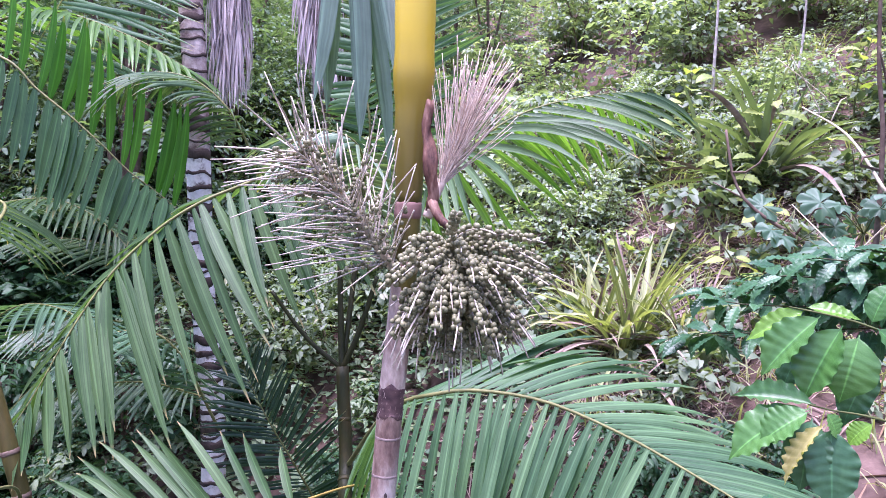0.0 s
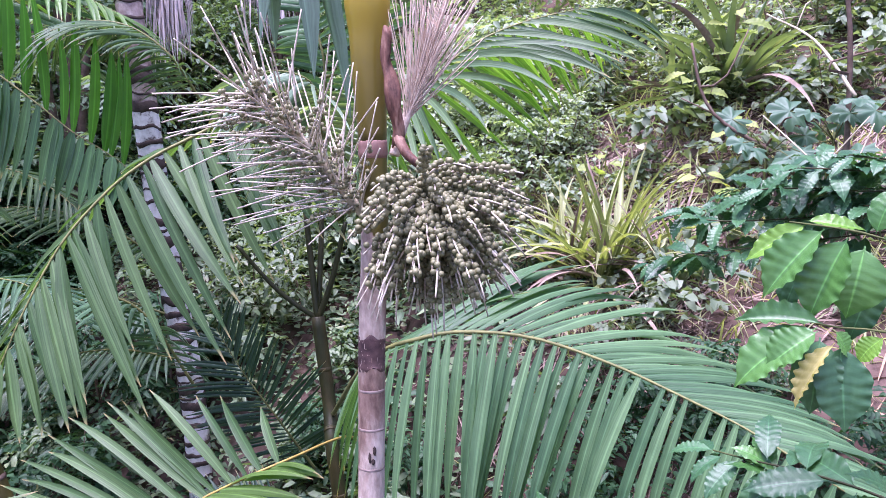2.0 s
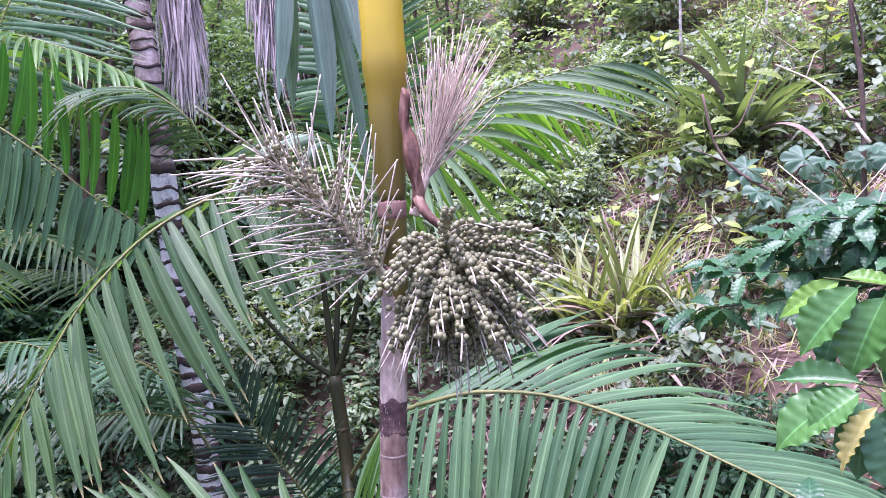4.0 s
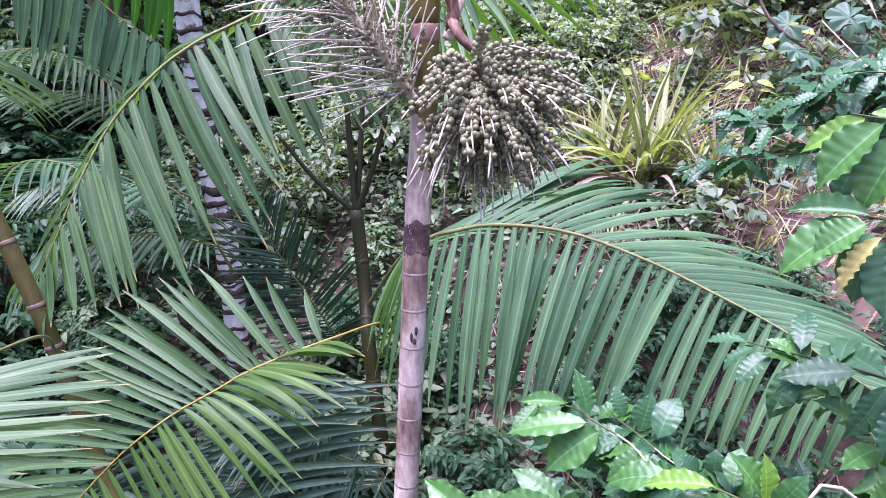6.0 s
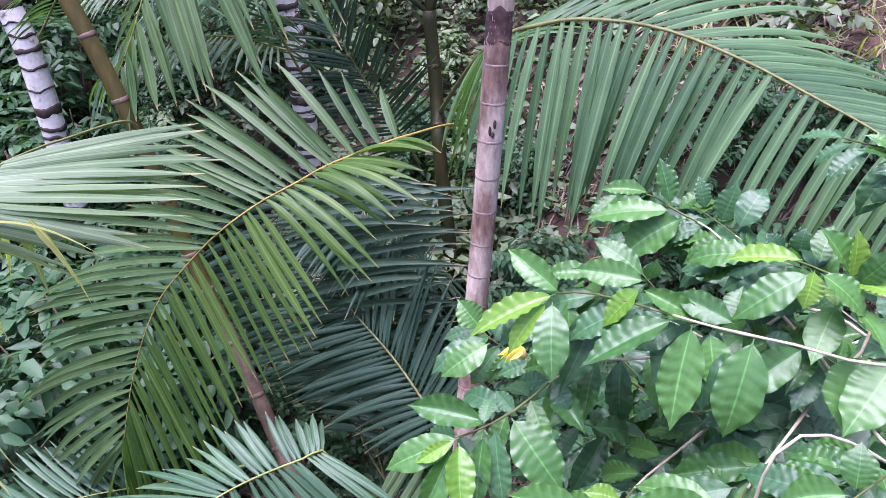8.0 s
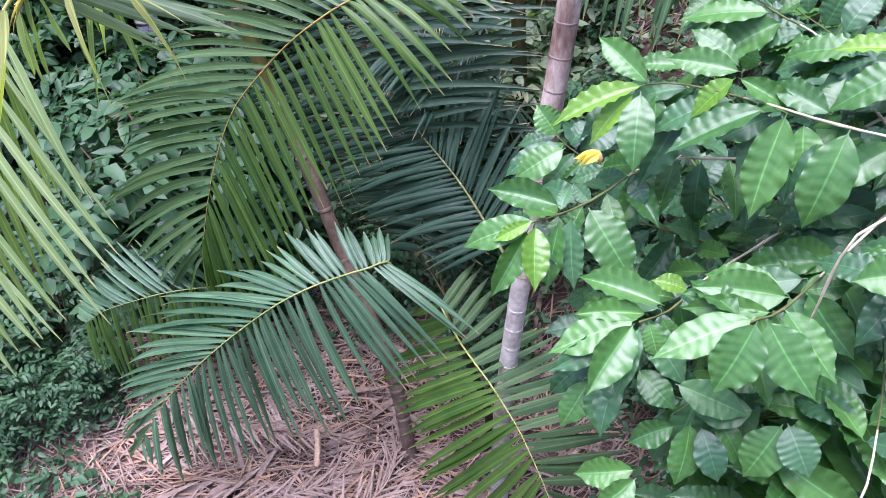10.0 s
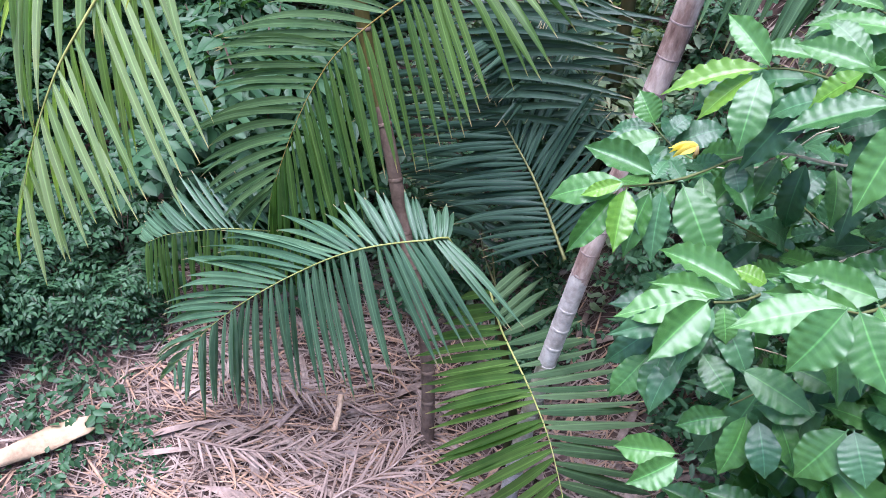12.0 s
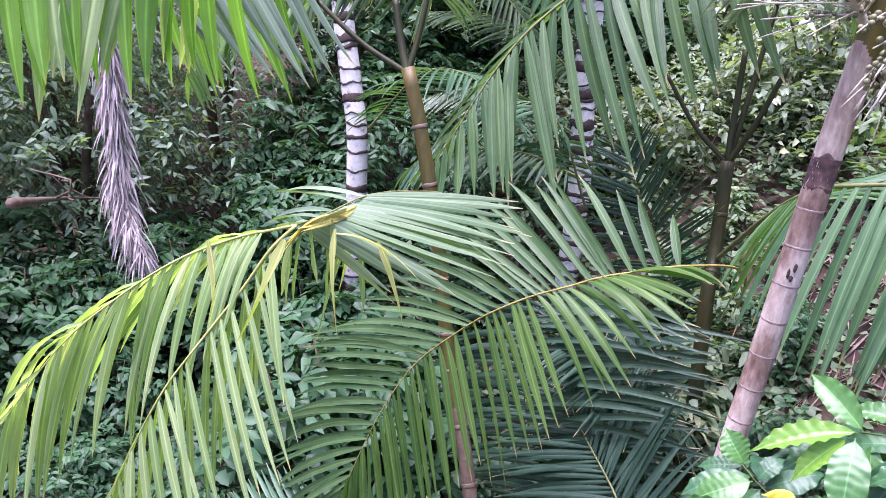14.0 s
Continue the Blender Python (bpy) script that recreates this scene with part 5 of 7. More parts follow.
leaf_between(upper, (0.318, 1.659, 2.251), (0.302, 1.695, 2.275), 0.043, "old")
upper_side = twig([(0.336, 1.525, 2.340), (0.311, 1.555, 2.340), (0.279, 1.620, 2.336), (0.239, 1.685, 2.334)], 0.0018)
leaf_between(upper_side, (0.260, 1.670, 2.333), (0.245, 1.687, 2.377), 0.027, "old")
leaf_between(upper_side, (0.283, 1.651, 2.324), (0.298, 1.668, 2.379), 0.048, "old")
leaf_between(upper_side, (0.304, 1.614, 2.333), (0.336, 1.655, 2.378), 0.047, "old")
leaf_between(upper_side, (0.221, 1.682, 2.322), (0.263, 1.695, 2.351), 0.028)
front = twig([(0.371, 1.271, 2.371), (0.318, 1.279, 2.376), (0.287, 1.286, 2.374), (0.235, 1.284, 2.382), (0.207, 1.290, 2.384), (0.149, 1.329, 2.370), (0.103, 1.350, 2.361), (0.065, 1.361, 2.346)], 0.0028)
leaf_between(front, (0.072, 1.361, 2.349), (0.005, 1.394, 2.380), 0.037)
leaf_between(front, (0.068, 1.355, 2.350), (-0.026, 1.317, 2.298), 0.036, "young")
leaf_between(front, (0.059, 1.345, 2.344), (0.021, 1.315, 2.283), 0.028, "young")
leaf_between(front, (0.066, 1.341, 2.348), (0.077, 1.286, 2.277), 0.048)
leaf_between(front, (0.082, 1.362, 2.338), (0.090, 1.334, 2.274), 0.037)
leaf_between(front, (0.127, 1.369, 2.350), (0.088, 1.318, 2.238), 0.053, "old")
leaf_between(front, (0.114, 1.390, 2.364), (0.053, 1.390, 2.354), 0.029)
leaf_between(front, (0.171, 1.350, 2.387), (0.091, 1.366, 2.382), 0.036)
leaf_between(front, (0.169, 1.362, 2.386), (0.111, 1.389, 2.408), 0.033)
leaf_between(front, (0.172, 1.351, 2.390), (0.180, 1.352, 2.414), 0.023)
leaf_between(front, (0.165, 1.332, 2.388), (0.131, 1.322, 2.337), 0.036, "young")
leaf_between(front, (0.166, 1.318, 2.396), (0.236, 1.305, 2.369), 0.028)
leaf_between(front, (0.202, 1.284, 2.384), (0.116, 1.253, 2.330), 0.041)
leaf_between(front, (0.212, 1.316, 2.357), (0.165, 1.292, 2.333), 0.032, "old")
leaf_between(front, (0.220, 1.274, 2.387), (0.212, 1.230, 2.286), 0.050)
leaf_between(front, (0.241, 1.287, 2.371), (0.256, 1.256, 2.319), 0.041)
leaf_between(front, (0.264, 1.290, 2.384), (0.204, 1.322, 2.392), 0.034)
leaf_between(front, (0.282, 1.271, 2.381), (0.267, 1.233, 2.285), 0.057)
leaf_between(front, (0.268, 1.309, 2.374), (0.274, 1.339, 2.399), 0.036)
leaf_between(front, (0.299, 1.312, 2.357), (0.333, 1.319, 2.340), 0.028, "old")
edge = twig([(0.382, 1.324, 2.425), (0.340, 1.343, 2.434), (0.305, 1.384, 2.422), (0.288, 1.406, 2.408)], 0.0024)
leaf_between(edge, (0.329, 1.312, 2.443), (0.266, 1.300, 2.385), 0.045)
leaf_between(edge, (0.329, 1.348, 2.438), (0.260, 1.373, 2.415), 0.028, "young")
leaf_between(edge, (0.338, 1.332, 2.436), (0.333, 1.318, 2.398), 0.030, "young")
leaf_between(edge, (0.341, 1.320, 2.440), (0.388, 1.310, 2.400), 0.039)
leaf_between(edge, (0.349, 1.363, 2.428), (0.362, 1.395, 2.457), 0.033)
leaf_between(edge, (0.323, 1.412, 2.410), (0.301, 1.416, 2.429), 0.025, "old")
leaf_between(edge, (0.339, 1.409, 2.413), (0.340, 1.414, 2.442), 0.028, "old")
leaf_between(edge, (0.381, 1.349, 2.421), (0.342, 1.359, 2.470), 0.037)
leaf_between(edge, (0.380, 1.349, 2.421), (0.373, 1.353, 2.477), 0.026, "young")
leaf_between(edge, (0.383, 1.336, 2.423), (0.409, 1.327, 2.473), 0.031)
leaf_between(edge, (0.383, 1.336, 2.423), (0.414, 1.302, 2.433), 0.031, "young")
leaf_between(edge, (0.380, 1.324, 2.402), (0.403, 1.274, 2.384), 0.041)
leaf_between(edge, (0.376, 1.347, 2.416), (0.364, 1.314, 2.404), 0.033, "young")
leaf_between(edge, (0.373, 1.344, 2.390), (0.349, 1.292, 2.348), 0.042)
leaf_between(edge, (0.407, 1.325, 2.342), (0.388, 1.257, 2.289), 0.064)
leaf_between(edge, (0.429, 1.301, 2.358), (0.383, 1.242, 2.301), 0.057)
leaf_between(edge, (0.357, 1.339, 2.338), (0.332, 1.289, 2.305), 0.032)
leaf_between(edge, (0.370, 1.332, 2.317), (0.342, 1.284, 2.286), 0.037, "old")
leaf_between(edge, (0.399, 1.221, 2.284), (0.338, 1.181, 2.250), 0.041)
leaf_between(edge, (0.384, 1.344, 2.229), (0.431, 1.293, 2.229), 0.070, "old")
leaf_between(edge, (0.378, 1.312, 2.203), (0.352, 1.263, 2.176), 0.041, "old")
leaf_between(edge, (0.399, 1.284, 2.181), (0.386, 1.223, 2.150), 0.057, "old")
leaf_between(edge, (0.436, 1.405, 2.386), (0.449, 1.351, 2.357), 0.048, "old")
leaf_between(edge, (0.424, 1.393, 2.321), (0.449, 1.354, 2.323), 0.049, "old")
behind = twig([(0.432, 1.377, 2.272), (0.386, 1.412, 2.279), (0.380, 1.433, 2.289), (0.365, 1.461, 2.284)], 0.002)
leaf_between(behind, (0.374, 1.415, 2.300), (0.341, 1.395, 2.261), 0.039)
leaf_between(behind, (0.371, 1.406, 2.305), (0.368, 1.399, 2.248), 0.035)
leaf_between(behind, (0.383, 1.421, 2.293), (0.403, 1.398, 2.259), 0.036, "old")
leaf_between(behind, (0.369, 1.451, 2.292), (0.326, 1.471, 2.284), 0.042, "old")
leaf_between(behind, (0.383, 1.456, 2.308), (0.413, 1.461, 2.336), 0.042, "old")
flower_twig = twig([(0.119, 1.492, 2.156), (0.062, 1.515, 2.114), (-0.008, 1.567, 2.082), (-0.050, 1.582, 2.091), (-0.079, 1.598, 2.102)], 0.0022)
leaf_between(flower_twig, (-0.050, 1.552, 2.108), (-0.118, 1.511, 2.060), 0.055)
leaf_between(flower_twig, (-0.059, 1.574, 2.102), (-0.137, 1.523, 2.053), 0.045, "old")
leaf_between(flower_twig, (-0.074, 1.598, 2.101), (-0.117, 1.616, 2.139), 0.051)
leaf_between(flower_twig, (-0.050, 1.592, 2.087), (-0.026, 1.628, 2.117), 0.035, "old")
leaf_between(flower_twig, (-0.038, 1.608, 2.068), (0.029, 1.652, 2.104), 0.054, "old")
leaf_between(flower_twig, (-0.016, 1.593, 2.062), (0.002, 1.627, 2.069), 0.029)
leaf_between(flower_twig, (0.010, 1.578, 2.075), (0.035, 1.584, 2.058), 0.026)
left_arm = twig([(0.295, 1.422, 2.263), (0.196, 1.399, 2.242), (0.126, 1.370, 2.246), (0.080, 1.338, 2.237), (0.039, 1.293, 2.216), (0.003, 1.260, 2.206), (-0.033, 1.230, 2.203)], 0.0032)
leaf_between(left_arm, (0.003, 1.245, 2.228), (-0.089, 1.252, 2.226), 0.041)
leaf_between(left_arm, (0.000, 1.257, 2.211), (0.004, 1.293, 2.222), 0.021, "old")
leaf_between(left_arm, (-0.022, 1.220, 2.219), (-0.100, 1.192, 2.178), 0.042)
leaf_between(left_arm, (-0.025, 1.206, 2.228), (-0.064, 1.189, 2.201), 0.020, "young")
leaf_between(left_arm, (-0.021, 1.216, 2.215), (-0.004, 1.160, 2.165), 0.040, "young")
leaf_between(left_arm, (-0.030, 1.218, 2.205), (-0.058, 1.165, 2.133), 0.036)
leaf_between(left_arm, (0.003, 1.245, 2.205), (0.004, 1.204, 2.129), 0.033)
leaf_between(left_arm, (0.015, 1.256, 2.207), (0.036, 1.215, 2.131), 0.038, "old")
leaf_between(left_arm, (0.032, 1.275, 2.212), (0.100, 1.235, 2.150), 0.063, "spot")
leaf_between(left_arm, (0.032, 1.302, 2.197), (0.004, 1.325, 2.206), 0.025, "old")
leaf_between(left_arm, (0.074, 1.342, 2.226), (0.098, 1.318, 2.201), 0.030, "old")
pale_twig = twig([(0.392, 1.491, 2.155), (0.311, 1.433, 2.143), (0.234, 1.454, 2.115), (0.182, 1.526, 2.094), (0.124, 1.568, 2.072)], 0.0028)
leaf_between(pale_twig, (0.183, 1.544, 2.080), (0.164, 1.520, 2.018), 0.053, "old")
leaf_between(pale_twig, (0.214, 1.515, 2.082), (0.273, 1.485, 2.041), 0.048, "old")
leaf_between(pale_twig, (0.144, 1.561, 2.064), (0.104, 1.573, 2.081), 0.050, "old")
leaf_between(pale_twig, (0.224, 1.532, 2.070), (0.230, 1.557, 2.121), 0.042, "old")
leaf_between(pale_twig, (0.170, 1.563, 2.068), (0.197, 1.613, 2.108), 0.048, "old")
low_arm = twig([(0.411, 1.442, 2.213), (0.342, 1.402, 2.204), (0.299, 1.382, 2.183), (0.231, 1.326, 2.142), (0.193, 1.282, 2.130), (0.157, 1.201, 2.140), (0.124, 1.154, 2.155)], 0.0034)
leaf_between(low_arm, (0.149, 1.180, 2.165), (0.049, 1.203, 2.156), 0.042)
leaf_between(low_arm, (0.132, 1.170, 2.155), (0.055, 1.148, 2.150), 0.031)
leaf_between(low_arm, (0.121, 1.148, 2.165), (0.036, 1.111, 2.116), 0.048)
leaf_between(low_arm, (0.119, 1.160, 2.146), (0.036, 1.098, 2.097), 0.037, "old")
leaf_between(low_arm, (0.119, 1.133, 2.173), (0.088, 1.060, 2.125), 0.049)
leaf_between(low_arm, (0.126, 1.146, 2.156), (0.119, 1.083, 2.107), 0.032, "old")
leaf_between(low_arm, (0.135, 1.163, 2.149), (0.154, 1.146, 2.114), 0.032)
leaf_between(low_arm, (0.149, 1.185, 2.140), (0.176, 1.175, 2.106), 0.027)
leaf_between(low_arm, (0.174, 1.245, 2.138), (0.131, 1.240, 2.145), 0.028, "young")
leaf_between(low_arm, (0.163, 1.221, 2.129), (0.216, 1.247, 2.145), 0.028, "old")
right_arm = twig([(0.414, 1.357, 2.316), (0.379, 1.331, 2.278), (0.344, 1.276, 2.262), (0.309, 1.222, 2.247), (0.262, 1.149, 2.229), (0.229, 1.100, 2.252), (0.220, 1.088, 2.254)], 0.0032)
leaf_between(right_arm, (0.266, 1.158, 2.240), (0.176, 1.152, 2.231), 0.049)
leaf_between(right_arm, (0.253, 1.138, 2.232), (0.169, 1.144, 2.204), 0.030)
leaf_between(right_arm, (0.227, 1.086, 2.268), (0.148, 1.047, 2.224), 0.043)
leaf_between(right_arm, (0.226, 1.068, 2.282), (0.205, 1.030, 2.219), 0.053)
leaf_between(right_arm, (0.235, 1.077, 2.278), (0.289, 1.043, 2.229), 0.052)
leaf_between(right_arm, (0.253, 1.110, 2.267), (0.306, 1.066, 2.233), 0.047)
leaf_between(right_arm, (0.284, 1.180, 2.235), (0.341, 1.149, 2.188), 0.046)
leaf_between(right_arm, (0.283, 1.196, 2.219), (0.326, 1.200, 2.238), 0.035)
leaf_between(right_arm, (0.322, 1.261, 2.219), (0.254, 1.262, 2.215), 0.047)
leaf_between(right_arm, (0.319, 1.255, 2.212), (0.277, 1.247, 2.174), 0.037, "old")
leaf_between(right_arm, (0.336, 1.285, 2.218), (0.349, 1.242, 2.191), 0.037)
leaf_between(right_arm, (0.349, 1.310, 2.219), (0.296, 1.313, 2.211), 0.051, "old")
leaf_between(right_arm, (0.363, 1.322, 2.239), (0.399, 1.305, 2.229), 0.041, "old")
leaf_between(right_arm, (0.359, 1.331, 2.212), (0.322, 1.363, 2.221), 0.040, "old")
corner = twig([(0.405, 1.171, 2.330), (0.369, 1.142, 2.311), (0.350, 1.132, 2.308)], 0.0024)
leaf_between(corner, (0.357, 1.129, 2.326), (0.305, 1.124, 2.308), 0.042)
leaf_between(corner, (0.348, 1.107, 2.332), (0.332, 1.054, 2.287), 0.042)
leaf_between(corner, (0.352, 1.099, 2.342), (0.380, 1.065, 2.291), 0.043)
leaf_between(corner, (0.372, 1.153, 2.308), (0.374, 1.179, 2.342), 0.035)
bare_stick = twig([(0.355, 1.013, 2.179), (0.371, 1.112, 2.183), (0.381, 1.188, 2.172), (0.385, 1.226, 2.167)], 0.0022)
leaf_between(bare_stick, (0.390, 1.208, 2.151), (0.354, 1.205, 2.101), 0.047, "old")
leaf_between(bare_stick, (0.379, 1.150, 2.163), (0.422, 1.145, 2.149), 0.044, "old")
leaf_between(bare_stick, (0.394, 1.247, 2.147), (0.417, 1.229, 2.136), 0.043, "old")
bottom_arm = twig([(0.286, 1.143, 2.209), (0.262, 1.133, 2.156), (0.218, 1.123, 2.105), (0.188, 1.117, 2.051)], 0.0026)
leaf_between(bottom_arm, (0.177, 1.098, 2.130), (0.253, 1.086, 2.124), 0.042)
leaf_between(bottom_arm, (0.265, 1.099, 2.119), (0.210, 1.095, 2.093), 0.043)
leaf_between(bottom_arm, (0.192, 1.102, 2.051), (0.147, 1.086, 2.016), 0.037)
leaf_between(bottom_arm, (0.205, 1.095, 2.074), (0.204, 1.049, 2.019), 0.047)
leaf_between(bottom_arm, (0.216, 1.087, 2.082), (0.245, 1.052, 2.043), 0.039, "old")
leaf_between(bottom_arm, (0.230, 1.103, 2.086), (0.269, 1.072, 2.049), 0.035)
leaf_between(bottom_arm, (0.290, 1.078, 2.134), (0.270, 1.051, 2.069), 0.050)
leaf_between(bottom_arm, (0.294, 1.079, 2.136), (0.323, 1.047, 2.104), 0.045, "old")
leaf_between(bottom_arm, (0.270, 1.118, 2.141), (0.224, 1.127, 2.135), 0.039)
leaf_between(bottom_arm, (0.160, 1.062, 1.998), (0.094, 1.052, 1.970), 0.041)
leaf_between(bottom_arm, (0.135, 1.142, 2.087), (0.183, 1.115, 2.067), 0.040)
leaf_between(bottom_arm, (0.161, 1.038, 2.018), (0.122, 0.999, 1.987), 0.039)
tip_arm = twig([(0.167, 1.206, 2.070), (0.105, 1.200, 2.076), (0.075, 1.198, 2.089)], 0.002)
leaf_between(tip_arm, (0.085, 1.163, 2.095), (0.039, 1.125, 2.024), 0.036, "old")
leaf_between(tip_arm, (0.083, 1.131, 2.061), (0.061, 1.088, 2.011), 0.041)
leaf_between(tip_arm, (0.095, 1.128, 2.072), (0.107, 1.087, 2.021), 0.042)
leaf_between(tip_arm, (0.116, 1.160, 2.077), (0.111, 1.086, 2.019), 0.038, "old")
leaf_between(tip_arm, (0.108, 1.211, 2.089), (0.112, 1.235, 2.113), 0.034)

# low sprays on its near side
for k, tip in enumerate(((0.284, 1.092, 1.927), (0.332, 1.085, 2.040), (0.342, 1.125, 2.111), (0.245, 1.196, 1.900), (0.336, 1.040, 1.965), (0.353, 1.017, 2.044), (0.280, 1.195, 1.989), (0.242, 1.136, 1.826))):
    tip = V(tip)
    a = V(0.86, 1.42, max(0.7, tip.z - 0.35))
    coffee_branch(coffee, [a, a.lerp(tip, 0.55) + V(0, 0.02, 0.08), tip], 870 + k, first=0.5, scale=1.0, gap=0.03)
# inner leaves of the same shrub, most with shade put into their darker colour
inner = random.Random(5)
for k in range(20):
    u = inner.random()
    a = V(0.86, 1.42, 1.3 + 0.9 * u)
    tip = V(inner.uniform(0.02, 0.62), inner.uniform(1.42, 1.95), 1.55 + 0.62 * inner.random())
    coffee_branch(coffee, [a, a.lerp(tip, 0.5) + V(0, 0, 0.06), tip], 700 + k, first=0.35, scale=0.82, gap=0.034, shade_leaves=k % 4 > 0)
# tips that stand higher on its open side
for k in range(10):
    a = V(0.86, 1.42, 1.9 + 0.5 * inner.random())
    tip = V(inner.uniform(0.42, 0.80), inner.uniform(1.5, 1.95), inner.uniform(2.15, 2.42))
    coffee_branch(coffee, [a, a.lerp(tip, 0.5) + V(0, 0, 0.06), tip], 800 + k, first=0.3, scale=0.9, gap=0.034, shade_leaves=k % 2 == 0)
# and the leafy mass along its near side
for k in range(17):
    a = V(0.86, 1.42, 1.5 + 0.8 * inner.random())
    tip = V(inner.uniform(0.26, 0.62), inner.uniform(1.18, 1.60), 1.72 + 0.5 * inner.random())
    coffee_branch(coffee, [a, a.lerp(tip, 0.5) + V(0, 0, 0.06), tip], 840 + k, first=0.45, scale=0.98, gap=0.03, shade_leaves=k % 3 == 0)

root2 = on_ground(1.48, 2.08)
coffee2 = thing("coffee_shrub", root2, "coffee shrub reaching up with pale twigs and wilting leaf", "shrub", "coffee shrubs")
tube("stem", [root2 + V(0, 0, -0.05), root2 + V(0.02, 0.02, 0.8), (1.46, 2.08, 2.3), (1.44, 2.08, 2.78)], 0.016, 0.007, M_TWIG, coffee2, 8, 20, 0.1)
upper_spray = twig([(0.675, 1.646, 2.759), (0.623, 1.640, 2.781), (0.575, 1.639, 2.794), (0.518, 1.659, 2.802)], 0.0028, coffee2)
leaf_between(upper_spray, (0.550, 1.627, 2.796), (0.488, 1.641, 2.711), 0.060)
leaf_between(upper_spray, (0.538, 1.653, 2.799), (0.473, 1.674, 2.751), 0.038, "young")
leaf_between(upper_spray, (0.560, 1.674, 2.777), (0.521, 1.676, 2.676), 0.045, "old")
leaf_between(upper_spray, (0.574, 1.616, 2.786), (0.535, 1.620, 2.686), 0.067)
leaf_between(upper_spray, (0.599, 1.627, 2.773), (0.581, 1.626, 2.687), 0.078)
leaf_between(upper_spray, (0.544, 1.672, 2.801), (0.607, 1.658, 2.789), 0.029, "young")
leaf_between(upper_spray, (0.629, 1.652, 2.742), (0.597, 1.653, 2.645), 0.051, "old")
leaf_between(upper_spray, (0.617, 1.621, 2.785), (0.657, 1.604, 2.731), 0.057)
leaf_between(upper_spray, (0.626, 1.661, 2.783), (0.655, 1.666, 2.840), 0.049)
lower_spray = twig([(0.666, 1.593, 2.658), (0.608, 1.600, 2.671), (0.562, 1.597, 2.676), (0.535, 1.608, 2.679)], 0.003, coffee2)
leaf_between(lower_spray, (0.541, 1.596, 2.682), (0.452, 1.632, 2.677), 0.039)
leaf_between(lower_spray, (0.531, 1.587, 2.679), (0.445, 1.600, 2.602), 0.062)
leaf_between(lower_spray, (0.525, 1.568, 2.680), (0.474, 1.580, 2.632), 0.052)
leaf_between(lower_spray, (0.533, 1.583, 2.668), (0.520, 1.570, 2.581), 0.066, "old")
leaf_between(lower_spray, (0.541, 1.559, 2.668), (0.500, 1.555, 2.592), 0.027, "withered")
leaf_between(lower_spray, (0.553, 1.574, 2.661), (0.553, 1.552, 2.565), 0.071, "old")
leaf_between(lower_spray, (0.546, 1.571, 2.679), (0.559, 1.568, 2.648), 0.042)
leaf_between(lower_spray, (0.604, 1.578, 2.668), (0.582, 1.588, 2.635), 0.033, "young")
leaf_between(lower_spray, (0.618, 1.574, 2.673), (0.637, 1.556, 2.609), 0.056)
root3 = on_ground(1.9, 2.75)
coffee3 = thing("coffee_shrub", root3, "coffee shrub on the bank with drooping dark leaves", "shrub", "coffee shrubs")
tube("stem", [root3 + V(0, 0, -0.05), root3 + V(0.0, 0.0, 0.3), (1.85, 2.75, 2.9)], 0.014, 0.007, M_TWIG, coffee3, 8, 12, 0.1)
BR3 = [
    [(1.86, 2.75, 2.7), (0.692, 2.527, 2.619), (0.621, 2.643, 2.593), (0.513, 2.757, 2.545)],
    [(1.86, 2.75, 2.7), (0.899, 2.485, 2.813), (0.825, 2.615, 2.797), (0.718, 2.744, 2.737)],
    [(1.86, 2.75, 2.7), (0.995, 2.447, 2.834), (0.946, 2.576, 2.835), (0.868, 2.705, 2.775)],
    [(1.86, 2.75, 2.7), (0.694, 2.537, 2.689), (0.652, 2.653, 2.705), (0.562, 2.770, 2.675)],
    [(1.86, 2.75, 2.7), (1.014, 2.430, 2.730), (0.978, 2.553, 2.716), (0.930, 2.672, 2.664)],
    [(1.86, 2.75, 2.7), (0.994, 2.442, 2.762), (0.922, 2.578, 2.749), (0.827, 2.711, 2.705)],
    [(1.86, 2.75, 2.7), (0.795, 2.517, 2.769), (0.760, 2.629, 2.730), (0.688, 2.748, 2.701)],
]
for k, ctrl in enumerate(BR3):
    coffee_branch(coffee3, ctrl, 160 + k, first=0.55, scale=0.78, gap=0.026, shade_leaves=True)


def withered_flower(branch, at):
    # limp yellow petals on a short stalk
    rng = random.Random(12)
    at = V(at)
    head = link_mesh("flower", mesh_of("flower", *tube_data([V(0, 0, 0), V(0.002, 0, -0.012), V(0, 0, -0.02)], [0.002, 0.004, 0.003], 7)), M_YELLOW_LEAF, branch, at, "limp yellow flower")
    for k in range(6):
        d = V(rng.uniform(-1.2, 0.5), rng.uniform(-0.6, 0.2), rng.uniform(-0.9, 0.15))
        vv, ff = blade(d, V(rng.uniform(-0.5, 0.5), 0.4, 1), rng.uniform(0.03, 0.05), 0.013, 0.9, 0.4, 6, rng.uniform(-1.5, 1.5))
        link_mesh("flower", mesh_of("flower", vv, ff, across=3), M_FLOWER, branch, at)


withered_flower(flower_twig, (0.012, 1.515, 2.135))


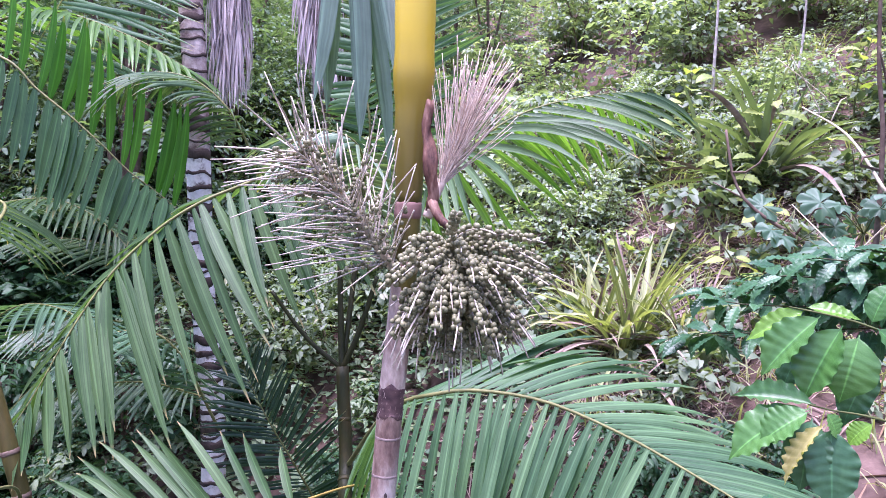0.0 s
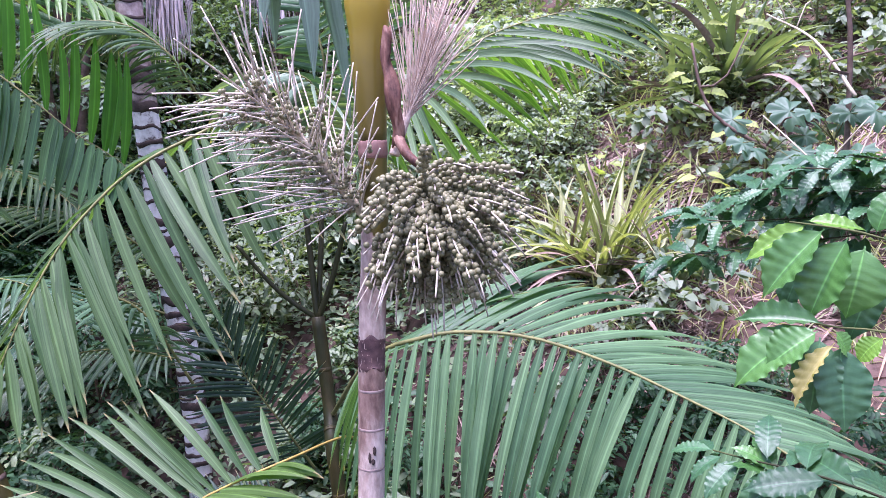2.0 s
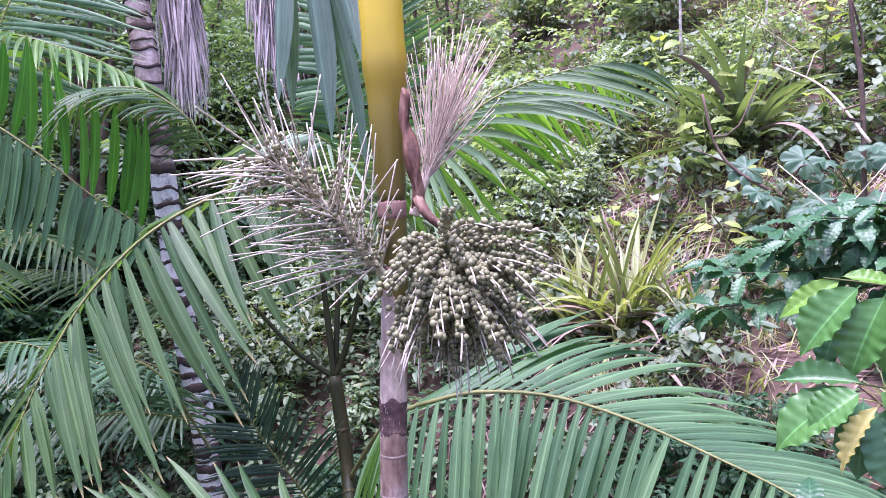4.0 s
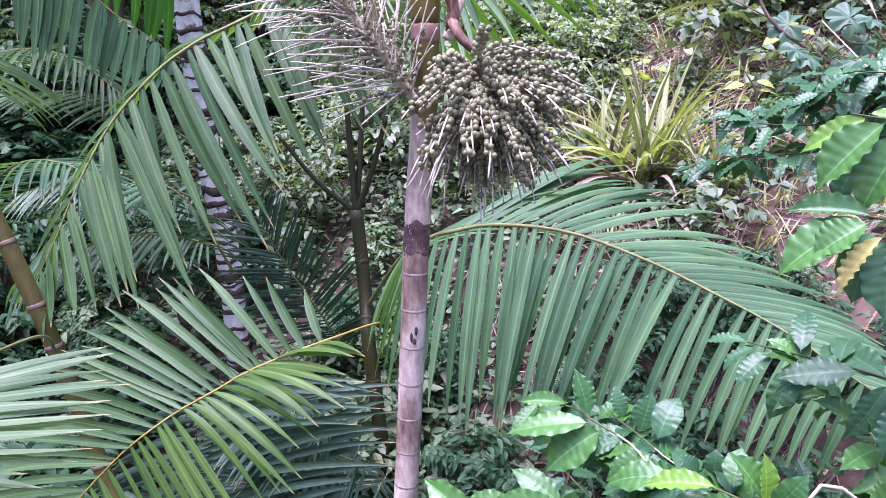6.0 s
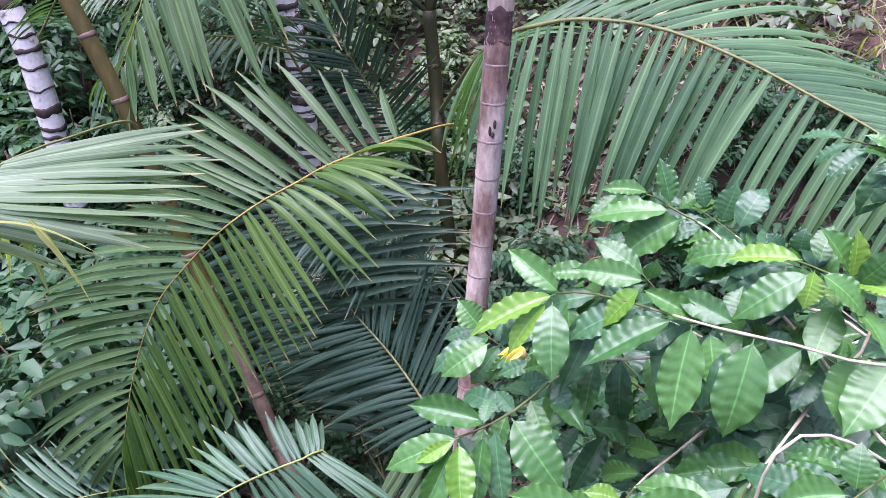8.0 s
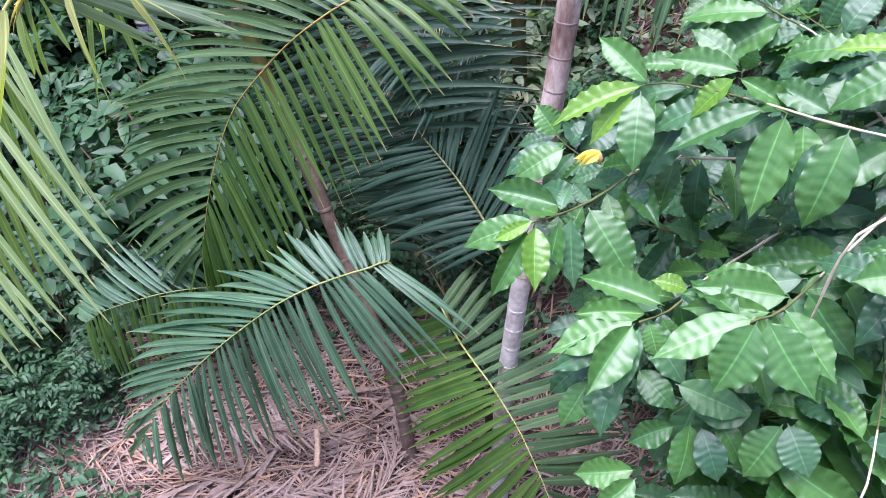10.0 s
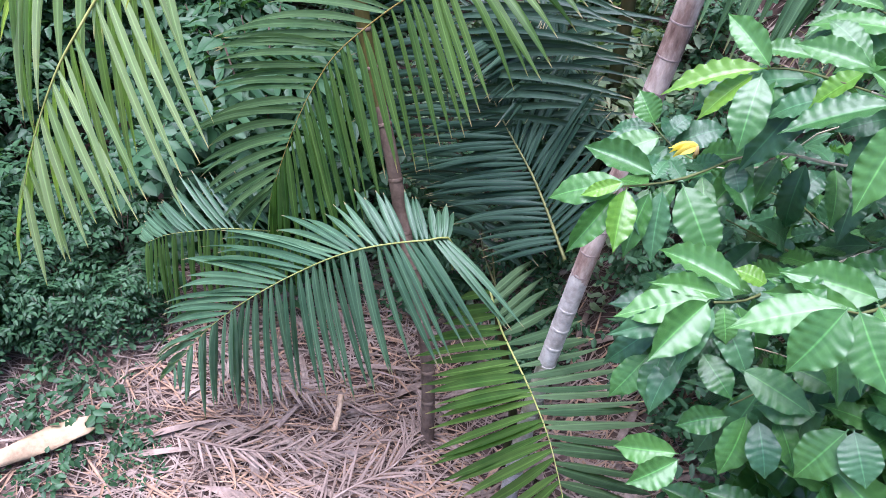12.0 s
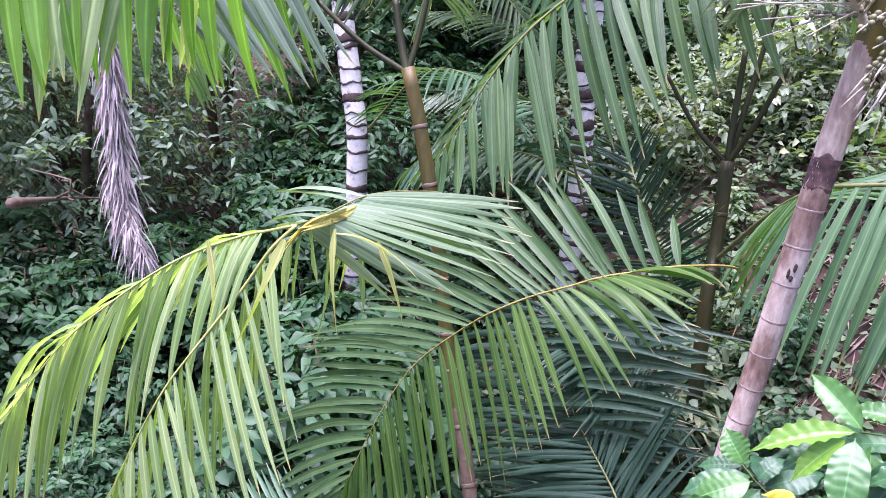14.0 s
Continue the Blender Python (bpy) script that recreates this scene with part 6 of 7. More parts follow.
# ---------------------------------------------------------------- foliage of the hillside
def small_leaf(verts, faces, at, d, n, le, wi, fold=0.25):
    y = d.normalized()
    z = (n - y * n.dot(y))
    if z.length < 1e-4:
        z = y.orthogonal()
    z.normalize()
    x = y.cross(z)
    o = len(verts)
    verts += [at, at + y * le * 0.3 + x * wi * 0.5 + z * wi * fold, at + y * le * 0.3 - x * wi * 0.5 + z * wi * fold,
              at + y * le * 0.68 + x * wi * 0.38 - z * le * 0.05, at + y * le * 0.68 - x * wi * 0.38 - z * le * 0.05, at + y * le - z * le * 0.16,
              at + y * le * 0.3, at + y * le * 0.68 - z * le * 0.09]
    faces += [(o, o + 1, o + 6), (o, o + 6, o + 2), (o + 1, o + 3, o + 7, o + 6), (o + 6, o + 7, o + 4, o + 2), (o + 3, o + 5, o + 7), (o + 7, o + 5, o + 4)]


def crown_mesh(seed, twigs, per, size, height, le, wi, pinnate=False):
    """Leaves along many short twigs that start near the stem; an uneven outline with gaps."""
    rng = random.Random(seed)
    verts, faces = [], []
    for k in range(twigs):
        a, h = rng.uniform(0, 6.283), rng.uniform(0.12, 1.0)
        reach = size * (0.45 + 0.55 * math.sin(math.pi * (0.15 + 0.75 * h))) * rng.uniform(0.4, 1.15)
        start = V(math.cos(a) * reach * 0.3, math.sin(a) * reach * 0.3, height * h * 0.85)
        d = V(math.cos(a + rng.uniform(-0.5, 0.5)), math.sin(a + rng.uniform(-0.5, 0.5)), rng.uniform(-0.2, 0.7)).normalized()
        p = start.copy()
        for j in range(per):
            u = (j + 1) / per
            p = start + d * (reach * 0.75 * u) + V(0, 0, -0.18 * reach * u * u)
            side = d.cross(V(0, 0, 1)).normalized()
            if pinnate:
                for sg in (1, -1):
                    if rng.random() < 0.85:
                        small_leaf(verts, faces, p, d * rng.uniform(0.1, 0.8) + side * sg + V(0, 0, rng.uniform(-0.7, 0.1)), V(rng.uniform(-0.6, 0.6), rng.uniform(-0.6, 0.6), 1), le * rng.uniform(0.55, 1.15), wi * rng.uniform(0.7, 1.15))
            else:
                dd = d * rng.uniform(0.1, 0.9) + side * rng.choice((1, -1)) * rng.uniform(0.3, 1) + V(0, 0, rng.uniform(-0.7, 0.25))
                small_leaf(verts, faces, p, dd, V(rng.uniform(-0.6, 0.6), rng.uniform(-0.6, 0.6), 1), le * rng.uniform(0.65, 1.2), wi * rng.uniform(0.8, 1.15))
    return verts, faces


def stem_meshes(seed, count, size, height, r):
    rng = random.Random(seed)
    out = []
    for k in range(count):
        a = 6.283 * k / count + rng.uniform(-0.4, 0.4)
        pts = curve_points([(0, 0, -0.08), (math.cos(a) * size * 0.12, math.sin(a) * size * 0.12, height * 0.4), (math.cos(a) * size * 0.4, math.sin(a) * size * 0.4, height * rng.uniform(0.75, 0.95))], 7)
        v, f = tube_data(pts, [r * (1.1 - 0.8 * i / 6) for i in range(7)], 5, 0.1, rng)
        me = mesh_of("stem", v, f)
        me.materials.append(M_STEM_BROWN)
        out.append(me)
    return out


class Kind:
    def __init__(self, name, label, category, group, crowns, mat, stems):
        self.name, self.label, self.category, self.group = name, label, category, group
        self.crowns = []
        for v, f in crowns:
            me = mesh_of("crown", v, f)
            me.materials.append(mat)
            self.crowns.append(me)
        self.stems = stems

    def plant(self, at, scale, turn, rng, squash=1.0):
        ob = thing(self.name, at, self.label, self.category, self.group)
        ob.rotation_euler = (rng.uniform(-0.12, 0.12), rng.uniform(-0.12, 0.12), turn)
        ob.scale = (scale, scale, scale * squash)
        for name, me in [("crown", rng.choice(self.crowns))] + [("stem", q) for q in self.stems]:
            c = new(name, me)
            c.parent = ob
        return ob


K_BRIGHT = Kind("bright_shrub", "yellow-green hillside shrub with haze put into its pale leaf colour", "shrub", "hillside shrubs",
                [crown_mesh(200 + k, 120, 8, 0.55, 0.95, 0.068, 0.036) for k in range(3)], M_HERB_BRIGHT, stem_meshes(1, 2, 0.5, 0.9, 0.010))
K_HERB = Kind("herb", "low leafy weed growing on the bank", "weed", "weeds on the bank",
              [crown_mesh(220 + k, 24, 5, 0.17, 0.22, 0.050, 0.028) for k in range(3)], M_HERB, stem_meshes(2, 1, 0.16, 0.22, 0.003))
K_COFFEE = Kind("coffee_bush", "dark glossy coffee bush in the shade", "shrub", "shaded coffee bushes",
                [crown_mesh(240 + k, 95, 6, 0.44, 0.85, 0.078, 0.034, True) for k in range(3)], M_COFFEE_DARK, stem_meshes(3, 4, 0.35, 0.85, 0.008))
K_FOREST = Kind("forest_tree", "dense dark green tree at the garden's edge", "tree", "trees at the edge",
                [crown_mesh(260 + k, 270, 13, 1.0, 2.4, 0.055, 0.021, k > 0) for k in range(3)], M_FOREST, stem_meshes(4, 4, 0.8, 2.2, 0.025))

K_MID = Kind("leafy_shrub", "leafy mid-green shrub on the slope", "shrub", "hillside shrubs",
             [crown_mesh(280 + k, 80, 7, 0.45, 0.7, 0.075, 0.036) for k in range(3)], M_HERB, stem_meshes(5, 3, 0.4, 0.65, 0.007))

K_LOW = Kind("low_shrub", "low green shrub in the palms' shade", "shrub", "hillside shrubs",
             [crown_mesh(295 + k, 40, 6, 0.2, 0.26, 0.045, 0.02) for k in range(3)], M_SLOPE, stem_meshes(7, 1, 0.16, 0.22, 0.003))
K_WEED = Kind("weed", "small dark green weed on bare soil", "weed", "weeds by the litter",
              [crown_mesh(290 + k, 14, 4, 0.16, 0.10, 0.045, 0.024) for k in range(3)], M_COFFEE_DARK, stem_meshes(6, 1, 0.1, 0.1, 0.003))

rng = random.Random(77)
# shaded coffee bushes, left and behind the palms
for x, y, sc in ((-2.1, 2.75, 0.9), (-2.5, 2.3, 0.85), (-2.9, 2.9, 1.0), (-2.3, 3.3, 0.95), (-1.75, 3.1, 0.7), (-3.2, 2.2, 0.9), (-2.75, 1.75, 0.75), (-3.5, 3.3, 1.1), (-3.0, 3.9, 1.1),
                 (-3.9, 2.6, 1.1), (-3.6, 1.6, 1.0), (-4.5, 3.4, 1.2), (-4.3, 2.0, 1.1), (-3.3, 1.0, 0.8), (-4.6, 1.0, 1.0)):
    K_COFFEE.plant(on_ground(x, y), sc, rng.uniform(0, 6.28), rng)
for k in range(26):
    a, d = radians(rng.uniform(124, 178)), rng.uniform(4.0, 5.6)
    K_COFFEE.plant(on_ground(0.15 + math.cos(a) * d, 0.6 + math.sin(a) * d), rng.uniform(0.9, 1.5), rng.uniform(0, 6.28), rng)
for x, y, sc in ((1.75, 3.6, 0.6), (2.1, 3.2, 0.7), (0.55, 2.75, 0.6), (0.3, 2.95, 0.6), (0.8, 2.55, 0.6), (0.15, 2.7, 0.6), (1.05, 2.3, 0.7), (1.3, 1.9, 0.7),
                 (0.2, 2.35, 0.7), (0.5, 2.2, 0.75), (0.75, 1.95, 0.8), (-0.05, 2.6, 0.6), (0.35, 2.6, 0.7), (0.90, 2.85, 0.5), (0.62, 3.05, 0.5), (1.15, 2.70, 0.5), (0.85, 3.05, 0.42), (0.45, 3.20, 0.45), (1.35, 2.45, 0.55), (-0.35, 3.35, 0.5), (-0.75, 3.6, 0.5), (0.45, 1.8, 0.7), (0.85, 1.55, 0.8)):
    K_COFFEE.plant(on_ground(x, y), sc, rng.uniform(0, 6.28), rng)
for p, sc in (((-2.329, 1.715, 0.250), 0.6), ((-2.731, 1.912, 0.250), 0.75), ((-2.303, 2.024, 0.250), 0.6), ((-2.478, 1.404, 0.250), 0.7), ((-1.981, 1.835, 0.250), 0.4), ((-2.448, 1.150, 0.250), 0.7), ((-2.317, 1.495, 0.250), 0.5)):
    K_COFFEE.plant(on_ground(p[0], p[1]), sc, rng.uniform(0, 6.28), rng)
for p, sc in (((-1.789, 1.392, 0.250), 1.3), ((-1.668, 0.991, 0.250), 0.9), ((-1.478, 1.145, 0.250), 1.0), ((-1.561, 1.398, 0.250), 0.7), ((-1.746, 1.239, 0.250), 0.8), ((-2.002, 1.335, 0.250), 1.2), ((-2.010, 1.208, 0.250), 1.0), ((-1.402, 1.290, 0.250), 0.6)):
    K_WEED.plant(on_ground(p[0], p[1]), sc * rng.uniform(0.7, 1.1), rng.uniform(0, 6.28), rng)
for x, y, sc in ((-1.70, 1.22, 1.1), (-1.62, 1.30, 1.2), (-1.58, 1.42, 1.0), (-1.85, 1.45, 1.3), (-1.66, 1.12, 1.0), (-1.50, 1.25, 0.7), (-1.95, 1.25, 1.1), (-1.45, 1.38, 0.6), (-2.05, 1.40, 1.2), (-1.78, 1.02, 0.8)):
    K_WEED.plant(on_ground(x, y), sc * 0.7, rng.uniform(0, 6.28), rng, 1.3)
for x, y, sc in ((-2.15, 1.55, 0.45), (-1.98, 1.72, 0.4), (-2.30, 1.35, 0.45)):
    K_COFFEE.plant(on_ground(x, y), sc, rng.uniform(0, 6.28), rng)
for p, sc in (((-1.848, 2.539, 1.781), 1.5), ((-2.007, 2.502, 1.720), 1.4), ((-1.776, 2.710, 1.710), 1.3)):
    K_COFFEE.plant(on_ground(p[0], p[1]), sc, rng.uniform(0, 6.28), rng)
for x, y, sc in ((-2.3, 3.05, 1.35), (-2.05, 3.0, 1.2), (-2.6, 3.1, 1.3)):
    K_COFFEE.plant(on_ground(x, y), sc, rng.uniform(0, 6.28), rng)
for x, y, sc in ((-0.6, 2.8, 0.6), (-0.95, 2.65, 0.6), (-0.4, 2.45, 0.55), (-0.75, 3.15, 0.6), (-1.15, 2.95, 0.65), (-0.15, 2.95, 0.6)):
    K_COFFEE.plant(on_ground(x, y), sc, rng.uniform(0, 6.28), rng)
for k in range(40):
    a, d = radians(rng.uniform(88, 130)), rng.uniform(3.7, 6.4)
    x, y = 0.15 + math.cos(a) * d, 0.6 + math.sin(a) * d
    (K_COFFEE if x < -1.6 else K_MID if rng.random() < 0.65 else K_BRIGHT).plant(on_ground(x, y), rng.uniform(0.45, 1.0), rng.uniform(0, 6.28), rng)
for p, sc in (((-3.329, 3.755, 1.982), 1.3), ((-3.975, 4.256, 2.007), 1.5), ((-4.223, 4.864, 1.985), 1.5), ((-3.768, 3.857, 1.903), 1.3), ((-3.310, 4.891, 2.194), 1.2), ((-3.166, 4.218, 2.125), 1.2)):
    K_COFFEE.plant(on_ground(p[0], p[1]), sc, rng.uniform(0, 6.28), rng)
# trees closing the view
for k in range(75):
    a = radians(rng.uniform(120, 215))
    d = rng.uniform(5.4, 11.5)
    x, y = 0.15 + math.cos(a) * d, 0.6 + math.sin(a) * d
    if x > -1.9 and y < 8.0:
        continue
    K_FOREST.plant(on_ground(x, y), rng.uniform(0.8, 1.5), rng.uniform(0, 6.28), rng, rng.uniform(0.9, 1.3))
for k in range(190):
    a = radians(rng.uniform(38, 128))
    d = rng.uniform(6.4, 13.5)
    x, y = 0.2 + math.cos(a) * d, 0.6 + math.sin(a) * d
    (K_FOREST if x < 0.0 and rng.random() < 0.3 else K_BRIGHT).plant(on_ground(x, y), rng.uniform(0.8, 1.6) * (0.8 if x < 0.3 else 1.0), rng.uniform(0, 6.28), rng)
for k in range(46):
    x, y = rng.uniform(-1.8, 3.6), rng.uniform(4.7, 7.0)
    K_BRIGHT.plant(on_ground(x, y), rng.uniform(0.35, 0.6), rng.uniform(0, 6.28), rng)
for k in range(250):
    x, y = rng.uniform(-2.6, 3.6), rng.uniform(2.9, 7.0)
    if y + 0.6 * x < 2.3 or (0.2 < x < 2.6 and 2.8 < y < 4.5 and rng.random() < 0.6):
        continue
    (K_HERB if x > -0.1 else K_LOW).plant(on_ground(x, y), rng.uniform(0.6, 1.7), rng.uniform(0, 6.28), rng)


for x, y in ((1.24, 8.16), (1.30, 7.35), (1.02, 8.20), (1.55, 8.03)):
    K_BRIGHT.plant(on_ground(x, y), 0.8, rng.uniform(0, 6.28), rng)


# ---------------------------------------------------------------- sword-leaved plants on the bank
def sword_plant(at, count, length, width, seed, label, mat, dry):
    rng = random.Random(seed)
    ob = thing("sword_plant", at, label, "plant", "sword-leaved plants")
    for k in range(count):
        a = rng.uniform(0, 6.283)
        e = rng.uniform(0.05, 1.35)
        d = V(math.cos(a) * math.cos(e), math.sin(a) * math.cos(e), math.sin(e))
        vv, ff = blade(d, V(-math.sin(a), math.cos(a), 0), length * rng.uniform(0.55, 1.1), width * rng.uniform(0.7, 1.2), rng.uniform(0.5, 2.2), 0.6, 8, rng.uniform(-0.8, 0.8))
        old = rng.random() < (dry * 2.2 if e < 0.55 else dry * 0.4)
        link_mesh("leaf", mesh_of("leaf", vv, ff, across=3), M_STRAW if old else mat, ob, V(at) + V(rng.uniform(-0.06, 0.06), rng.uniform(-0.06, 0.06), rng.uniform(0, 0.08)))
    return ob


sword_plant(on_ground(0.50, 3.85, -0.01), 120, 0.62, 0.024, 300, "pale green sword-leaved plant with dry lower leaves", M_SWORD, 0.35)
sword_plant(on_ground(0.32, 3.95, -0.01), 55, 0.48, 0.022, 301, "pale green sword-leaved plant with dry lower leaves", M_SWORD, 0.35)
sword_plant(on_ground(0.74, 3.75, -0.01), 60, 0.42, 0.014, 304, "withered sword-leaved plant, mostly straw", M_SWORD, 0.8)
sword_plant(on_ground(1.30, 5.05, -0.01), 60, 0.8, 0.036, 302, "tall green sword-leaved plant among weeds", M_SWORD_GREEN, 0.12)
sword_plant(on_ground(1.05, 5.15, -0.01), 30, 0.62, 0.034, 303, "tall green sword-leaved plant among weeds", M_SWORD_GREEN, 0.12)


# ---------------------------------------------------------------- broad lobed plants, saplings and bare branches on the bank
def lobed_leaf(radius, seed):
    rng = random.Random(seed)
    verts, faces = [V(0, 0, 0)], []
    n = 56
    for ring in (0.45, 0.8, 1.0):
        for k in range(n):
            a = -math.pi + 0.25 + (2 * math.pi - 0.5) * k / (n - 1)
            lobe = 0.62 + 0.38 * abs(math.cos(a * 3.5)) ** 0.7
            r = radius * (ring * lobe if ring > 0.6 else ring * (0.75 + 0.25 * lobe))
            verts.append(V(math.sin(a) * r, math.cos(a) * r, -0.25 * r * r / radius + 0.012 * math.sin(a * 7) * ring))
    for k in range(n - 1):
        faces.append((0, 1 + k + 1, 1 + k))
        for g in range(2):
            a = 1 + g * n + k
            faces.append((a, a + 1, a + n + 1, a + n))
    me = mesh_of("leaf", verts, faces)
    me.materials.append(M_BROADLEAF)
    return me


LOBED = [lobed_leaf(0.085 + 0.012 * k, k) for k in range(3)]


def lobed_plant(at, leaves, seed):
    rng = random.Random(seed)
    at = V(at)
    ob = thing("lobed_plant", at, "soft green plant with large lobed leaves", "plant", "lobed plants")
    tube("stem", [at + V(0, 0, -0.04), at + V(0.01, 0, 0.12), at + V(0.02, 0, 0.24)], 0.007, 0.005, M_TWIG_GREEN, ob, 6, 6)
    for k in range(leaves):
        a = rng.uniform(0, 6.28)
        tip = at + V(math.cos(a) * rng.uniform(0.08, 0.24), math.sin(a) * rng.uniform(0.08, 0.24), rng.uniform(0.12, 0.38))
        tube("leaf_stalk", [at + V(0.02, 0, 0.2), (at + V(0.02, 0, 0.2)).lerp(tip, 0.5) + V(0, 0, 0.03), tip], 0.003, 0.002, M_TWIG_GREEN, ob, 5, 5)
        put_leaf(rng.choice(LOBED), ob, leaf_pose(tip, V(math.cos(a), math.sin(a) - 0.5, -0.35), V(rng.uniform(-0.3, 0.3), -0.9, 0.8), rng.uniform(0.65, 0.95)))
    return ob


for k, (x, y) in enumerate(((1.22, 4.1), (1.5, 4.1), (1.75, 4.0), (1.4, 3.9))):
    lobed_plant(on_ground(x, y), 7, 500 + k)


def bare_branch(ctrl, r, mat, label, seed, name="bare_branch", twigs=3):
    rng = random.Random(seed)
    ob = thing(name, V(ctrl[0]), label, "branch", "bare stems on the bank")
    tube("stem", ctrl, r, r * 0.5, mat, ob, 7, 16, 0.15)
    pts = curve_points(ctrl, 16)
    for k in range(twigs):
        p = pts[rng.randint(6, 14)]
        tube("twig", [p, p + V(rng.uniform(-0.15, 0.15), rng.uniform(-0.1, 0.1), rng.uniform(0.02, 0.14)), p + V(rng.uniform(-0.3, 0.3), rng.uniform(-0.2, 0.2), rng.uniform(0.05, 0.3))], r * 0.5, r * 0.25, mat, ob, 5, 6)
    return ob


bare_branch([tuple(on_ground(1.42, 3.95, -0.03)), (1.315, 4.100, 2.747), (1.074, 4.150, 2.918), (0.977, 4.200, 3.060), (0.935, 4.250, 3.303)], 0.012, M_STEM_BROWN, "dark bare branch leaning over the bank", 1)
bare_branch(footed([(1.531, 4.000, 3.215), (1.494, 4.000, 3.551), (1.474, 4.000, 3.976)]), 0.014, M_STEM_BROWN, "thin upright reddish grey sapling stem", 2, "sapling")
bare_branch(footed([(1.140, 5.800, 3.798), (1.145, 5.800, 4.099), (1.146, 5.800, 4.547)]), 0.014, M_TRUNK_LOW, "slim pale grey sapling stem", 3, "sapling", 0)
bare_branch(footed([(1.614, 5.600, 3.695), (1.639, 5.600, 4.051), (1.646, 5.600, 4.473)]), 0.011, M_TRUNK_LOW, "slim pale grey sapling stem", 4, "sapling", 0)
bare_branch([(1.518, 3.900, 3.019), (1.457, 4.200, 3.280), (1.371, 4.600, 3.458)], 0.008, M_TWIG, "pale dry branch lying in the weeds", 5)
bare_branch([(1.452, 3.500, 2.639), (1.358, 3.600, 2.666), (1.249, 3.700, 2.685)], 0.009, M_TWIG, "pale dry branch lying in the weeds", 6)
bare_branch([(-1.472, 1.111, 2.300), (-3.885, 2.426, 1.516), (-3.856, 2.677, 1.472)], 0.012, M_STEM_BROWN, "dark horizontal branch in the shade", 7)


M_SPRIG = leaf_material("sprig_leaf", (0.15, 0.22, 0.05), (0.34, 0.40, 0.13), old=(0.52, 0.46, 0.14), rough=0.45, spec=0.4, through_light=0.4, scale=6, bump=0.2, veins=0.03, midrib=1.4, old_share=0.9)
SPRIG_LEAVES = [coffee_leaf_mesh(120 + k, 0.4 + 0.2 * k, 0.02, 0.3, M_SPRIG) for k in range(3)]


def leafy_sapling(at, height, leaves, size, seed):
    rng = random.Random(seed)
    at = V(at)
    ob = thing("leafy_sapling", at, "thin sapling with large yellow-green leaves", "sapling", "saplings on the bank")
    top = at + V(rng.uniform(-0.12, 0.12), rng.uniform(-0.1, 0.1), height)
    stem = [at + V(0, 0, -0.04), at.lerp(top, 0.5) + V(rng.uniform(-0.05, 0.05), 0, 0), top]
    tube("stem", stem, 0.007, 0.003, M_TWIG_GREEN, ob, 6, 8)
    pts = curve_points(stem, 20)
    for k in range(leaves):
        p = pts[min(19, 7 + int(13 * k / leaves))]
        a = k * 2.4 + rng.uniform(-0.4, 0.4)
        d = V(math.cos(a), math.sin(a), rng.uniform(-0.5, 0.35))
        put_leaf(rng.choice(SPRIG_LEAVES), ob, leaf_pose(p + d.normalized() * 0.03, d, V(rng.uniform(-0.3, 0.3), -0.5, 1), size * rng.uniform(0.7, 1.15), 0.52))


for k, (x, y, h, n, size) in enumerate(((1.20, 4.95, 0.55, 16, 0.17), (1.05, 4.75, 0.40, 10, 0.14), (1.12, 4.50, 0.28, 8, 0.13), (0.80, 5.30, 0.45, 10, 0.13), (1.55, 4.75, 0.40, 9, 0.12),
                                          (0.95, 5.75, 0.55, 12, 0.15), (0.40, 5.00, 0.30, 8, 0.12), (1.90, 5.40, 0.60, 12, 0.15), (0.55, 4.50, 0.25, 8, 0.11), (1.00, 4.15, 0.22, 7, 0.11))):
    leafy_sapling(on_ground(x, y), h, n, size, 900 + k)


# ---------------------------------------------------------------- litter, straw and dead fronds on the ground
def bare_soil(x, y):
    """The open patch of reddish earth on the bank."""
    return (x - 1.2) ** 2 / 0.18 + (y - 3.35) ** 2 / 0.13 < 1 + 0.5 * noise.noise((x * 3, y * 3, 2.0))


def litter(name, area, count, length, width, mat, seed, label, heap=0.03):
    rng = random.Random(seed)
    verts, faces = [], []
    for k in range(count):
        x, y = rng.uniform(area[0], area[1]), rng.uniform(area[2], area[3])
        if bare_soil(x, y) and rng.random() < 0.7:
            continue
        a = rng.uniform(0, 6.283) if rng.random() < 0.5 else rng.gauss(0.4, 0.5)
        at = on_ground(x, y, rng.uniform(0.0, heap))
        e = 0.08
        q = on_ground(x + math.cos(a) * e, y + math.sin(a) * e)
        d = V(math.cos(a), math.sin(a), (q.z - ground_height(x, y)) / e + rng.uniform(-0.04, 0.14)).normalized()
        vv, ff = blade(d, V(-math.sin(a), math.cos(a), rng.uniform(-0.5, 0.5)), length * rng.uniform(0.5, 1.2), width * rng.uniform(0.5, 1.3), rng.uniform(0.1, 0.7), 0.5, 4, rng.uniform(-1, 1))
        o = len(verts)
        verts += [at + v for v in vv]
        faces += [tuple(o + i for i in f) for f in ff]
    ob = new(name, mesh_of(name, verts, faces))
    ob.data.materials.append(mat)
    return tagged(ob, label, "litter", "", "stuff")


